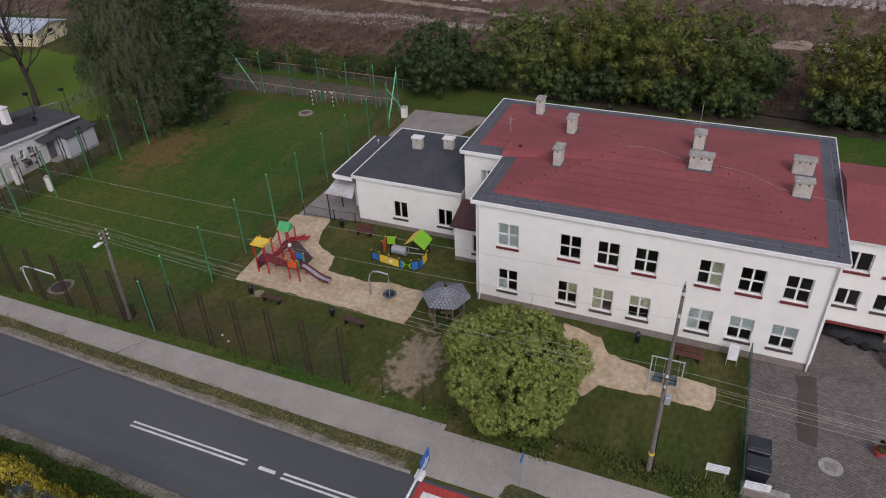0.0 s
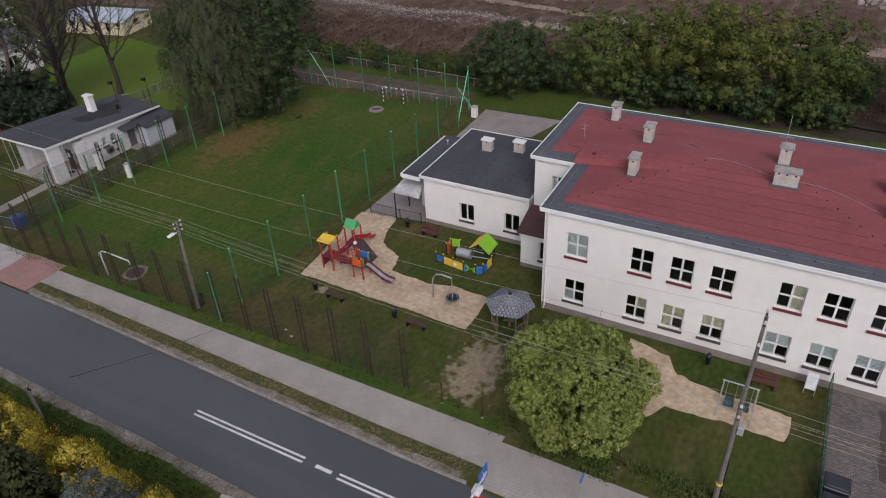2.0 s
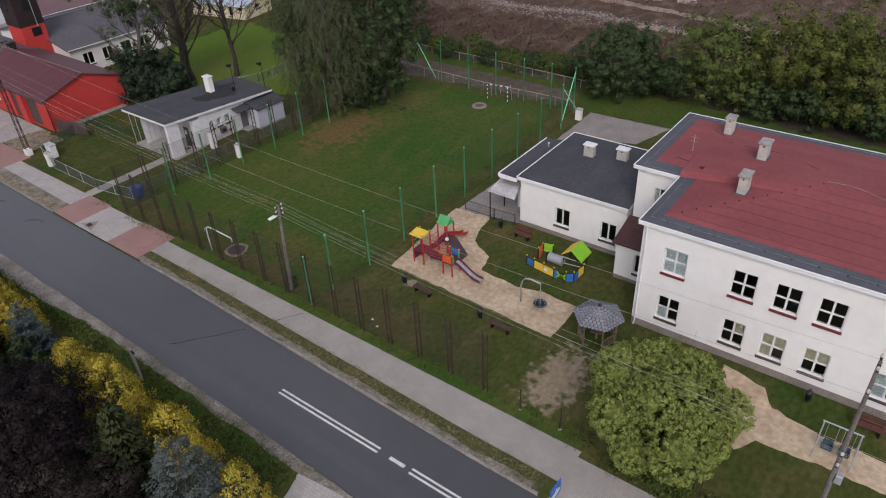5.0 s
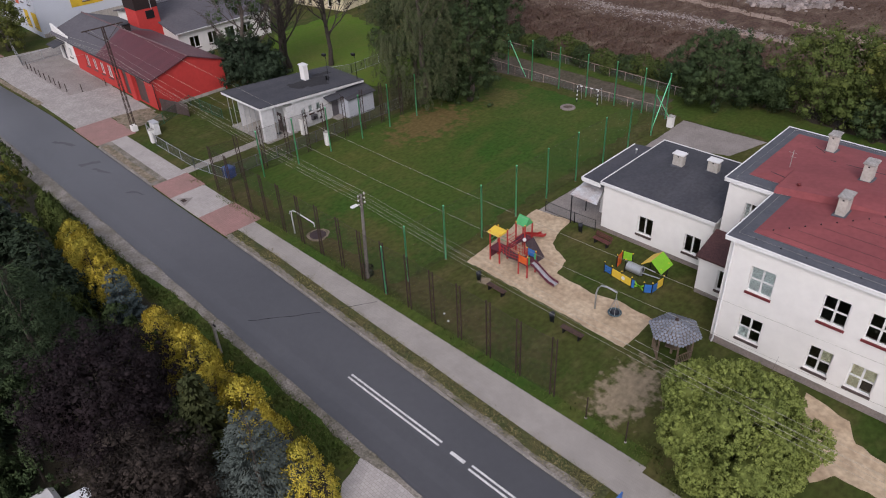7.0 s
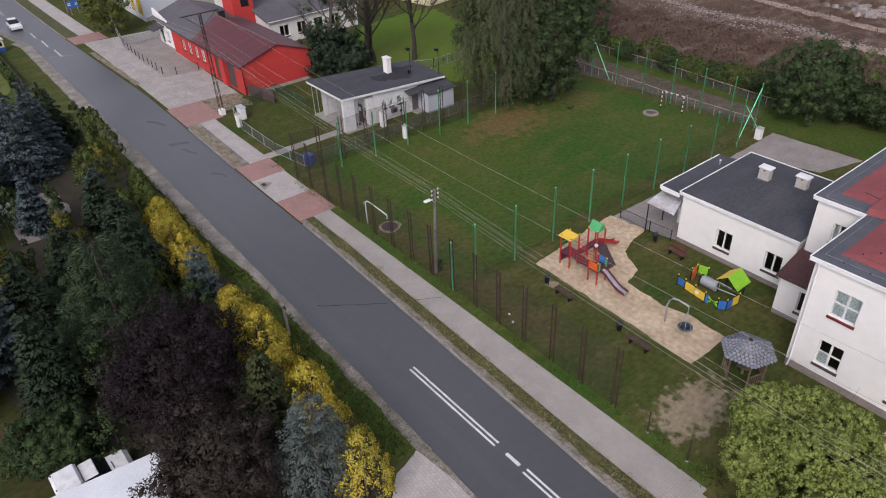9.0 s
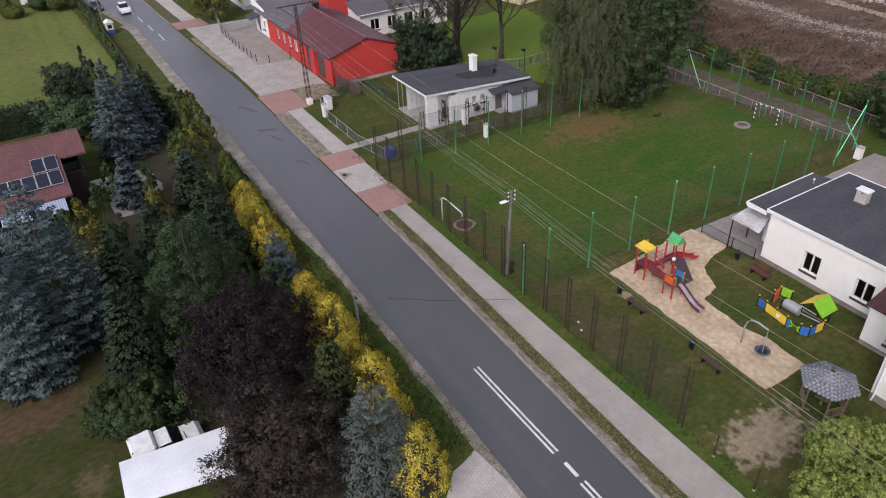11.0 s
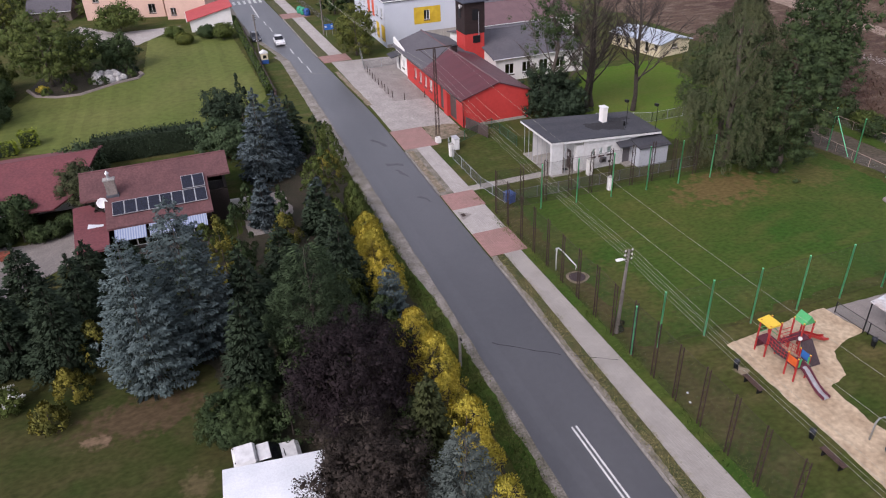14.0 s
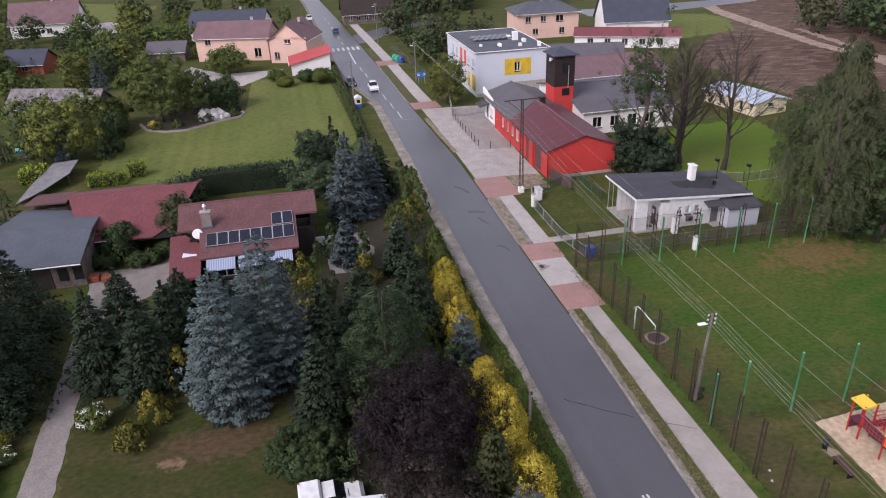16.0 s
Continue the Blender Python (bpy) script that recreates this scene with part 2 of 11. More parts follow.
M = {
    "grass": turf("grass", (0.036, 0.060, 0.012), (0.066, 0.066, 0.020), (0.125, 0.098, 0.045), 0.16, 0.55, 0.26, bare=[(-14.3, 28.9, 2.2, 4.3, (0.27, 0.215, 0.15), 0.85), (-28.5, 31.6, 0.8, 0.6, (0.26, 0.21, 0.15), 0.9), (-34, 27.4, 19, 1.7, (0.085, 0.068, 0.030), 0.55)]),
    "lawn": mat("lawn", (0.090, 0.118, 0.028), (0.122, 0.134, 0.040), spec=0.08, s1=0.08, s2=1.0, bump=0.3, bs=18, var=0.14, stripe=(1, 1.1, 0.07)),
    "meadow": turf("meadow_grass", (0.070, 0.135, 0.014), (0.095, 0.130, 0.022), (0.130, 0.125, 0.035), 0.08, 0.4, 0.12),
    "pitch": turf("pitch", (0.032, 0.076, 0.012), (0.062, 0.082, 0.018), (0.115, 0.098, 0.032), 0.085, 0.45, 0.24, bare=[(-52.6, 49.5, 4.6, 7.5, (0.125, 0.088, 0.036), 0.9), (-51, 60, 3.5, 4.0, (0.105, 0.088, 0.032), 0.6), (-40, 30, 7, 2.5, (0.090, 0.078, 0.028), 0.5)]),
    "soil": mat("trodden_soil", (0.265, 0.212, 0.158), (0.115, 0.100, 0.058), s1=1.7, s2=6, bump=0.5, var=0.3),
    "cinder": turf("cinder_track", (0.098, 0.080, 0.064), (0.075, 0.068, 0.044), (0.150, 0.128, 0.105), 0.2, 0.6, 0.3),
    "sand": mat("play_sand", (0.51, 0.405, 0.28), (0.37, 0.275, 0.18), s1=0.45, s2=2.8, bump=0.4, bs=9, var=0.2),
    "asphalt": mat("asphalt", (0.049, 0.0492, 0.0535), (0.068, 0.0680, 0.0725), s1=0.09, s2=2.2, rough=0.40, spec=1.0, bump=0.12, bs=60, var=0.06, stripe=(1, 0.85, 0.06)),
    "tar": mat("tar_seam", (0.03, 0.03, 0.033), s1=2),
    "white_paint": mat("road_paint", (0.66, 0.66, 0.64), (0.5, 0.5, 0.48), s1=3, s2=20, rough=0.7, bump=0.05),
    "red_paint": mat("red_road_paint", (0.42, 0.05, 0.045), (0.34, 0.045, 0.04), s1=2, rough=0.7),
    "grit": mat("roadside_grit", (0.24, 0.215, 0.185), (0.115, 0.105, 0.075), s1=1.1, s2=7, bump=0.6, bs=12, var=0.35),
    "footway": mat("worn_footway", (0.275, 0.252, 0.228), (0.15, 0.135, 0.105), s1=0.7, s2=6, bump=0.4, bs=12, var=0.25),
    "verge": mat("verge_grass", (0.085, 0.075, 0.030), (0.050, 0.062, 0.020), s1=0.9, s2=5, bump=0.8, bs=10, var=0.4),
    "pave": pavers("grey_pavers", (0.355, 0.328, 0.296), (0.30, 0.278, 0.252), 0.74, 0.10, 0.20, contrast=0.07),
    "yard": pavers("yard_pavers", (0.172, 0.150, 0.141), (0.128, 0.112, 0.105), 0.35, 0.22, 0.11, contrast=0.26),
    "park": pavers("parking_pavers", (0.40, 0.37, 0.345), (0.335, 0.31, 0.29), 0.75, 0.24, 0.20),
    "court": pavers("forecourt_pavers", (0.37, 0.343, 0.32), (0.295, 0.27, 0.25), 0.75, 0.24, 0.20, contrast=0.14),
    "park_old": pavers("worn_parking_pavers", (0.29, 0.26, 0.24), (0.23, 0.205, 0.187), 0.7, 0.24, 0.20),
    "scuff": mat("scuffed_asphalt", (0.11, 0.11, 0.115), (0.085, 0.085, 0.09), s1=2, s2=9, rough=0.7, var=0.2),
    "redpave": pavers("red_pavers", (0.335, 0.190, 0.170), (0.275, 0.168, 0.148), 0.72, 0.22, 0.20),
    "kerb": mat("kerb_concrete", (0.27, 0.25, 0.225), (0.20, 0.185, 0.165), s1=1.5, rnd=0.12),
    "concrete": mat("concrete", (0.33, 0.31, 0.28), (0.25, 0.235, 0.21), s1=1.2, s2=6, var=0.15),
    "field": turf("fallow_field", (0.070, 0.042, 0.033), (0.108, 0.074, 0.053), (0.205, 0.158, 0.118), 0.05, 0.8, 0.34, 0.9),
    "fieldpath": mat("worn_track", (0.30, 0.23, 0.18), (0.21, 0.15, 0.115), s1=0.3, s2=2, var=0.3),
    "plaster": mat("white_render", (0.715, 0.700, 0.665), (0.675, 0.660, 0.625), s1=0.25, s2=1.6, rough=0.9, bump=0.06, bs=35, var=0.03),
    "pale_render": mat("grey_white_render", (0.60, 0.595, 0.59), (0.53, 0.525, 0.52), s1=0.5, s2=2.5, rough=0.9, bump=0.08, bs=30, var=0.08),
    "plinth": mat("grey_plinth", (0.24, 0.20, 0.18), (0.18, 0.155, 0.14), s1=1, var=0.15),
    "roof_red": mat("red_roof_felt", (0.238, 0.066, 0.067), (0.200, 0.055, 0.058), s1=0.3, s2=3, rough=0.92, bump=0.1, var=0.08, stripe=(1, 1.0, 0.06)),
    "roof_grey": mat("grey_roof_felt", (0.088, 0.094, 0.108), (0.070, 0.075, 0.088), s1=0.6, s2=5, rough=0.9, var=0.1),
    "roof_dark": mat("dark_roof_felt", (0.050, 0.052, 0.062), (0.063, 0.064, 0.072), s1=0.5, s2=4, rough=0.9, var=0.12, stripe=(0, 1.0, 0.07)),
    "roof_brown": mat("brown_roof_sheet", (0.085, 0.038, 0.036), (0.065, 0.03, 0.03), s1=1, rough=0.6),
    "white_metal": mat("white_sheet_metal", (0.72, 0.72, 0.71), (0.62, 0.62, 0.61), s1=0.8, rough=0.45, bump=0.03, var=0.06),
    "canopy": mat("clouded_canopy_sheet", (0.60, 0.64, 0.68), (0.40, 0.33, 0.29), s1=0.7, s2=5, rough=0.4, bump=0.05, var=0.15),
    "pvc": mat("white_window_frame", (0.74, 0.74, 0.72), s1=2, rough=0.4, bump=0, var=0.03),
    "sill_red": mat("red_sill_metal", (0.155, 0.030, 0.032), s1=2, rough=0.5, bump=0),
    "sill_brown": mat("brown_sill_metal", (0.085, 0.062, 0.058), s1=2, rough=0.5, bump=0),
    "blind": mat("pale_roller_blind", (0.55, 0.60, 0.58), (0.50, 0.55, 0.53), s1=3, bump=0),
    "blind_cream": mat("cream_roller_blind", (0.58, 0.54, 0.36), (0.52, 0.49, 0.33), s1=3, bump=0),
    # indoor walls: the dimness of unlit rooms is put into this colour
    "room": mat("shade_toned_room", (0.10, 0.095, 0.09), s1=1, bump=0),
    "glass": glass("window_glass"),
    "chimney": mat("chimney_render", (0.47, 0.44, 0.39), (0.36, 0.335, 0.30), s1=1.5, s2=6, var=0.15, rnd=0.08),
    "cap": mat("chimney_cap_concrete", (0.36, 0.345, 0.32), (0.24, 0.235, 0.22), s1=2, s2=7, var=0.2),
    "black": mat("black_plastic", (0.012, 0.012, 0.014), s1=2, rough=0.5, bump=0.05),
    "bark": mat("bark", (0.105, 0.085, 0.070), (0.060, 0.048, 0.040), s1=2, s2=12, bump=0.8, bs=9),
}

# ---- mesh helpers ----


class Shape:
    """Vertices and faces gathered for one mesh."""

    def __init__(self):
        self.v, self.f = [], []

    def add(self, verts, faces):
        k = len(self.v)
        self.v.extend(tuple(p) for p in verts)
        self.f.extend(tuple(k + i for i in q) for q in faces)
        return self

    def box(self, x0, x1, y0, y1, z0, z1, b=0.0, m=None):
        """A block; with b its edges are chamfered. m: a matrix to place it by."""
        if b <= 0:
            vs = [(x, y, z) for z in (z0, z1) for x, y in ((x0, y0), (x1, y0), (x1, y1), (x0, y1))]
            fs = [(3, 2, 1, 0), (4, 5, 6, 7), (0, 1, 5, 4), (1, 2, 6, 5), (2, 3, 7, 6), (3, 0, 4, 7)]
        else:
            vs = []
            for z, i in ((z0, b), (z0 + b, 0), (z1 - b, 0), (z1, b)):
                X0, X1, Y0, Y1 = x0 + i, x1 - i, y0 + i, y1 - i
                c = b if i == 0 else 0.0
                vs += [(X0 + c, Y0, z), (X1 - c, Y0, z), (X1, Y0 + c, z), (X1, Y1 - c, z), (X1 - c, Y1, z), (X0 + c, Y1, z), (X0, Y1 - c, z), (X0, Y0 + c, z)]
            fs = [tuple(range(7, -1, -1)), tuple(range(24, 32))]
            for r in range(3):
                for i in range(8):
                    j = (i + 1) % 8
                    fs.append((8 * r + i, 8 * r + j, 8 * r + 8 + j, 8 * r + 8 + i))
        if m is not None:
            vs = [m @ Vector(p) for p in vs]
        return self.add(vs, fs)

    def prism(self, pts, z0, z1):
        """An upright solid over a plan outline (counter-clockwise); z1 may be a list of heights."""
        n = len(pts)
        tops = z1 if isinstance(z1, (list, tuple)) else [z1] * n
        vs = [(x, y, z0) for x, y in pts] + [(x, y, tops[i]) for i, (x, y) in enumerate(pts)]
        fs = [tuple(range(n - 1, -1, -1)), tuple(range(n, 2 * n))]
        fs += [(i, (i + 1) % n, n + (i + 1) % n, n + i) for i in range(n)]
        return self.add(vs, fs)

    def tube(self, pts, radii, sides=6, cap=True):
        pts = [Vector(p) for p in pts]
        if not isinstance(radii, (list, tuple)):
            radii = [radii] * len(pts)
        rings = []
        for i, p in enumerate(pts):
            d = (pts[min(i + 1, len(pts) - 1)] - pts[max(i - 1, 0)]).normalized()
            a = d.cross(Vector((0, 0, 1)) if abs(d.z) < 0.9 else Vector((1, 0, 0))).normalized()
            c = d.cross(a)
            rings.append([p + radii[i] * (math.cos(2 * math.pi * k / sides) * a + math.sin(2 * math.pi * k / sides) * c) for k in range(sides)])
        fs = []
        for i in range(len(pts) - 1):
            for k in range(sides):
                fs.append((i * sides + k, i * sides + (k + 1) % sides, (i + 1) * sides + (k + 1) % sides, (i + 1) * sides + k))
        if cap:
            fs += [tuple(range(sides - 1, -1, -1)), tuple(range((len(pts) - 1) * sides, len(pts) * sides))]
        return self.add([q for r in rings for q in r], fs)

    def lathe(self, profile, sides=16, cx=0.0, cy=0.0):
        """A turned body from (radius, z) pairs."""
        vs = [(cx + r * math.cos(2 * math.pi * k / sides), cy + r * math.sin(2 * math.pi * k / sides), z) for r, z in profile for k in range(sides)]
        fs = [(i * sides + k, i * sides + (k + 1) % sides, (i + 1) * sides + (k + 1) % sides, (i + 1) * sides + k) for i in range(len(profile) - 1) for k in range(sides)]
        fs += [tuple(range(sides - 1, -1, -1)), tuple(range((len(profile) - 1) * sides, len(profile) * sides))]
        return self.add(vs, fs)

    def mesh(self, name, material, smooth=False):
        me = bpy.data.meshes.new(name)
        me.from_pydata(self.v, [], self.f)
        me.materials.append(material)
        if smooth:
            me.polygons.foreach_set("use_smooth", [True] * len(me.polygons))
        me.update()
        return me


def part(name, shape, material, parent=None, label="", smooth=False):
    """One mesh object under a thing or a part. shape: a Shape, or a mesh to share."""
    ob = new(name, shape if isinstance(shape, bpy.types.Mesh) else shape.mesh(name, material, smooth))
    ob.parent = parent
    return tagged(ob, label)


def thing(name, label, category, m=None, group="", kind=""):
    """An Empty at a thing's base."""
    ob = new(name)
    ob.matrix_basis = m or Matrix()
    ob.empty_display_size = 0.2
    return tagged(ob, label, category, group, kind)


def setting(name, shape, material, label, category, kind="structure", smooth=False):
    return tagged(new(name, shape.mesh(name, material, smooth)), label, category, "", kind)


def ragged(pts, step=0.5, rough=0.15, seed=0):
    """A plan outline with uneven edges."""
    out = []
    for i, (x0, y0) in enumerate(pts):
        x1, y1 = pts[(i + 1) % len(pts)]
        n = max(1, int(math.hypot(x1 - x0, y1 - y0) / step))
        for k in range(n):
            x, y = x0 + (x1 - x0) * k / n, y0 + (y1 - y0) * k / n
            o = noise.noise_vector((x * 0.9 + seed, y * 0.9, seed * 3.1)) * rough * 2
            o += noise.noise_vector((x * 3.1, y * 3.1 + seed, 7.7)) * rough
            out.append((x + o.x, y + o.y))
    return out


def patch(name, pts, z, material, label, category, rough=0.15, step=0.5, seed=0):
    """A thin layer on the ground with an uneven outline."""
    o = pts if rough == 0 else ragged(pts, step, rough, seed)
    sh = Shape()
    sh.prism(o, z - 0.03, z)
    ob = setting(name, sh, material, label, category)
    bm = bmesh.new()
    bm.from_mesh(ob.data)
    bmesh.ops.triangulate(bm, faces=[f for f in bm.faces if len(f.verts) > 4])
    bm.to_mesh(ob.data)
    bm.free()
    return ob


def lerp_table(table, x):
    for (xa, a), (xb, b) in zip(table, table[1:]):
        if (xa - x) * (xb - x) <= 0:
            return a + (b - a) * (x - xa) / (xb - xa)
    return table[0][1] if abs(x - table[0][0]) < abs(x - table[-1][0]) else table[-1][1]


ROAD_N = [(400, 20.6), (-15, 20.8), (-45, 21.6), (-58, 21.6), (-77, 21.9), (-91, 22.0), (-106, 21.4), (-117, 21.0), (-129, 20.5), (-154, 20.0), (-168, 19.6), (-232, 17.4), (-277, 15.4), (-420, 8), (-1500, -80)]
ROAD_S = [(400, 14.8), (-15, 14.8), (-28, 15.1), (-50, 15.4), (-77, 15.5), (-94, 15.6), (-124, 15.6), (-132, 14.3), (-147, 11.7), (-160, 11.0), (-232, 10.0), (-277, 9.0), (-420, 1), (-1500, -88)]


def north(x):
    return lerp_table(ROAD_N, x)


def south(x):
    return lerp_table(ROAD_S, x)


XS = [400, 60] + list(range(30, -300, -5)) + [-350, -420, -700, -1500]


def strip(name, f0, f1, z, material, label, category, x0=400, x1=-1500, rough=0.0, seed=0, step=5.0, thick=0.04):
    """A band along the road between two edges given as functions of x."""
    n = max(2, int(abs(x1 - x0) / step)) if x1 > -400 else 0
    xs = [x0 + (x1 - x0) * i / n for i in range(n + 1)] if n else [x for x in XS if x1 <= x <= x0]
    vs = []
    for x in xs:
        w = noise.noise((x * 0.35, seed, 0)) * rough + noise.noise((x * 1.7, seed, 4)) * rough * 0.7
        w2 = noise.noise((x * 0.35, seed, 9)) * rough + noise.noise((x * 1.7, seed, 14)) * rough * 0.7
        a, b = f0(x) + w, f1(x) + w2
        vs += [(x, a, z), (x, b, z), (x, b, z - thick), (x, a, z - thick)]
    fs = []
    for i in range(len(xs) - 1):
        k = 4 * i
        for j in range(4):
            fs.append((k + j, k + (j + 1) % 4, k + 4 + (j + 1) % 4, k + 4 + j))
    fs += [(3, 2, 1, 0), tuple(4 * (len(xs) - 1) + j for j in range(4))]
    sh = Shape().add(vs, fs)
    return setting(name, sh, material, label, category)


# ---- ground and road ----
g = Shape()
rows_g = []
for x in [2500] + XS + [-2500]:
    a, b = south(x), north(x)
    rows_g.append([(x, -2500, 0), (x, a - 0.12, 0), (x, a, -0.14), (x, b, -0.14), (x, b + 0.02, 0), (x, 2500, 0)])
g.add([p for r in rows_g for p in r], [(6 * i + j + 1, 6 * i + j, 6 * i + 6 + j, 6 * i + 7 + j) for i in range(len(rows_g) - 1) for j in range(5)])
setting("ground", g, M["grass"], "uneven green and straw-coloured grass ground", "ground")
strip("road", lambda x: south(x) - 0.05, lambda x: north(x) - 0.01, -0.10, M["asphalt"], "smooth dark grey asphalt road", "road")

# roadside strips, pavement and drives
strip("shoulder", lambda x: south(x) - 0.75, lambda x: south(x) + 0.12, 0.014, M["grit"], "pale gravelly shoulder along the asphalt", "shoulder", 60, -300, 0.10, 3, 0.6, 0.15)
strip("footway", lambda x: south(x) - min(1.4, max(0.55, 0.55 + (-44 - x) * 0.09)), lambda x: south(x) + 0.05, 0.031, M["footway"], "worn pale concrete footway with broken edges", "footway", -38, -128, 0.16, 14, 0.5, 0.06)
strip("verge", lambda x: north(x) + 0.15, lambda x: north(x) + 1.4, 0.03, M["verge"], "straw-coloured grass verge beside the kerb", "verge", -11.0, -49.4, 0.10, 5, 0.5)
strip("gutter", lambda x: north(x) + 0.12, lambda x: north(x) + 0.55, 0.036, M["grit"], "sandy washed-out edge of the verge", "verge", -11.5, -49.4, 0.2, 6, 0.4)
strip("pavement", lambda x: north(x) + 1.35, lambda x: 24.65, 0.04, M["pave"], "grey block-paved pavement along a fence", "pavement", -10.4, -49.6)
strip("pavement", lambda x: north(x) + 0.12, lambda x: 24.2, 0.04, M["pave"], "wide grey block-paved pavement by a crossing", "pavement", 60, -10.4)


def kerb_run(x0, x1):
    """Kerb stones, one metre each, as parts of one kerb line."""
    base = thing("kerb", "weathered pale concrete kerb stones beside the asphalt", "kerb", kind="structure")
    stone = Shape().box(-0.49, 0.49, -0.075, 0.075, -0.14, 0.055, 0.015).mesh("kerb_stone", M["kerb"])
    x = x0 - 0.5
    while x > x1:
        s = part("kerb_stone", stone, None, base)
        s.matrix_basis = Matrix.Translation((x, north(x) + 0.06, 0.0)) @ Matrix.Rotation(math.atan2(north(x + 0.5) - north(x - 0.5), 1), 4, "Z")
        x -= 1.0
    return base


strip("drive", lambda x: north(x) + 0.05, lambda x: 25.35, 0.045, M["redpave"], "faded red block-paved drive crossing the pavement", "drive", -49.5, -54.0)
strip("drive", lambda x: north(x) + 0.05, lambda x: 25.35, 0.045, M["redpave"], "faded red block-paved drive crossing the pavement", "drive", -59.3, -63.0)
strip("pavement", lambda x: north(x) + 0.05, lambda x: 25.2, 0.043, M["park"], "pale paved apron between two red drives", "pavement", -54.0, -59.3)
strip("pavement", lambda x: north(x) + 1.6, lambda x: 25.3, 0.043, M["park"], "pale paved pavement beside a garden fence", "pavement", -63.0, -76.6)
strip("verge", lambda x: north(x) + 0.12, lambda x: north(x) + 1.65, 0.03, M["grit"], "sandy verge with thin grass beside the kerb", "verge", -63.0, -76.6, 0.12, 8, 0.5)
strip("drive", lambda x: north(x) + 0.05, lambda x: 26.4, 0.045, M["redpave"], "faded red block-paved drive to a forecourt", "drive", -76.6, -83.3)
patch("forecourt", [(-83.3, 22.35), (-83.3, 26.4), (-80.8, 30.9), (-104, 31.3), (-109.5, 33.9), (-118, 34.0), (-119.5, 22.2), (-108, 22.4)], 0.04, M["court"], "pale block-paved forecourt before a red building", "forecourt", 0)
strip("pavement", lambda x: north(x) + 2.0, lambda x: north(x) + 4.4, 0.043, M["park"], "pale pavement along the far road", "pavement", -119.5, -230)
strip("drive", lambda x: north(x) + 0.05, lambda x: north(x) + 5, 0.05, M["redpave"], "faded red paved drive across the pavement", "drive", -119.5, -124)
strip("drive", lambda x: north(x) + 0.05, lambda x: north(x) + 6, 0.05, M["redpave"], "faded red paved drive across the pavement", "drive", -158, -163)
strip("verge", lambda x: north(x) + 0.1, lambda x: north(x) + 2.0, 0.03, M["verge"], "dry grass verge beside the far road", "verge", -124, -158, 0.12, 2, 0.5)
strip("verge", lambda x: north(x) + 0.1, lambda x: north(x) + 2.0, 0.03, M["verge"], "dry grass verge beside the far road", "verge", -163, -180, 0.12, 2, 0.5)
patch("entrance", [(-20.0, 14.7), (-22.6, 14.4), (-22.0, 12.6), (-20.3, 10.8), (-20, 4), (40, 4), (40, 14.7)], 0.02, M["park"], "pale paved drive entrance", "drive", 0.03)

# road markings
mk = Shape()


def mark(x0, x1, y0, y1, name="road_marking", label="worn white painted road line"):
    s = Shape()
    n = max(1, int(abs(x1 - x0) / 1.5))
    for i in range(n):
        s.box(x0 + (x1 - x0) * i / n, x0 + (x1 - x0) * (i + 1) / n, y0, y1, -0.099, -0.094)
    return setting(name, s, M["white_paint"], label, "road marking")


for yy in (18.02, 18.32):
    mark(-28.3, -20.0, yy, yy + 0.13)
    mark(-17.6, -10.6, yy - 0.05, yy + 0.08)
mark(-19.15, -18.05, 18.1, 18.32)
for i in range(7):
    x = -115.6 - i * 6.5
    yc = 17.95 + 0.054 * (x + 115.6)
    mark(x, x - 4.1, yc - 0.1, yc + 0.06)
mark(-163, -178, (north(-170) + south(-170)) / 2, (north(-170) + south(-170)) / 2 + 0.3)
for i in range(6):
    yc = south(-182) + 0.8 + i * 1.25
    mark(-180.0, -184.2, yc, yc + 0.6)
for i in range(6):
    x = -188 - i * 9
    yc = (north(x) + south(x)) / 2
    mark(x, x - 4.5, yc, yc + 0.15)
crossing = Shape().box(-10.3, -6.0, 15.2, 20.55, -0.099, -0.095)
setting("crossing", crossing, M["red_paint"], "red painted pedestrian crossing", "crossing")
for i in range(5):
    y0 = 19.9 - i * 1.1
    setting("road_marking", Shape().box(-9.9, -6.0, y0 - 0.45, y0 + 0.1, -0.094, -0.090), M["white_paint"], "white stripe of a pedestrian crossing", "road marking")

# pitch, play sand and bare patches
patch("pitch", [(-33.0, 27.0), (-34.5, 62), (-36, 66.5), (-43, 65.2), (-57.5, 65), (-57.6, 41), (-60, 34), (-62.6, 28.2)], 0.012, M["pitch"], "mown green sports pitch", "pitch", 0.3)
patch("play_sand", [(-31.2, 32.6), (-16.6, 32.1), (-16.5, 35.9), (-19.5, 36.1), (-21.4, 35.7), (-24.9, 35.9), (-25.3, 37.7), (-27.7, 38.9), (-28.4, 41.2), (-28.5, 42.9), (-32.0, 42.3), (-31.6, 37)], 0.03, M["sand"], "trodden pale play sand", "sand", 0.07, 0.3, 2)
patch("play_sand", [(-6.3, 36.0), (-3.6, 35.4), (-2.8, 33.9), (0.0, 33.4), (3.9, 33.1), (3.8, 31.2), (1.9, 31.2), (-2.7, 30.9), (-3.6, 29.6), (-5.6, 31.5)], 0.03, M["sand"], "trodden pale play sand under a swing", "sand", 0.10, 0.3, 6)
patch("yard", [(5.75, 25.0), (60, 25.0), (60, 46.0), (9.2, 46.0), (9.2, 36.6), (5.75, 36.5)], 0.03, M["yard"], "dark damp block-paved school yard", "yard", 0)
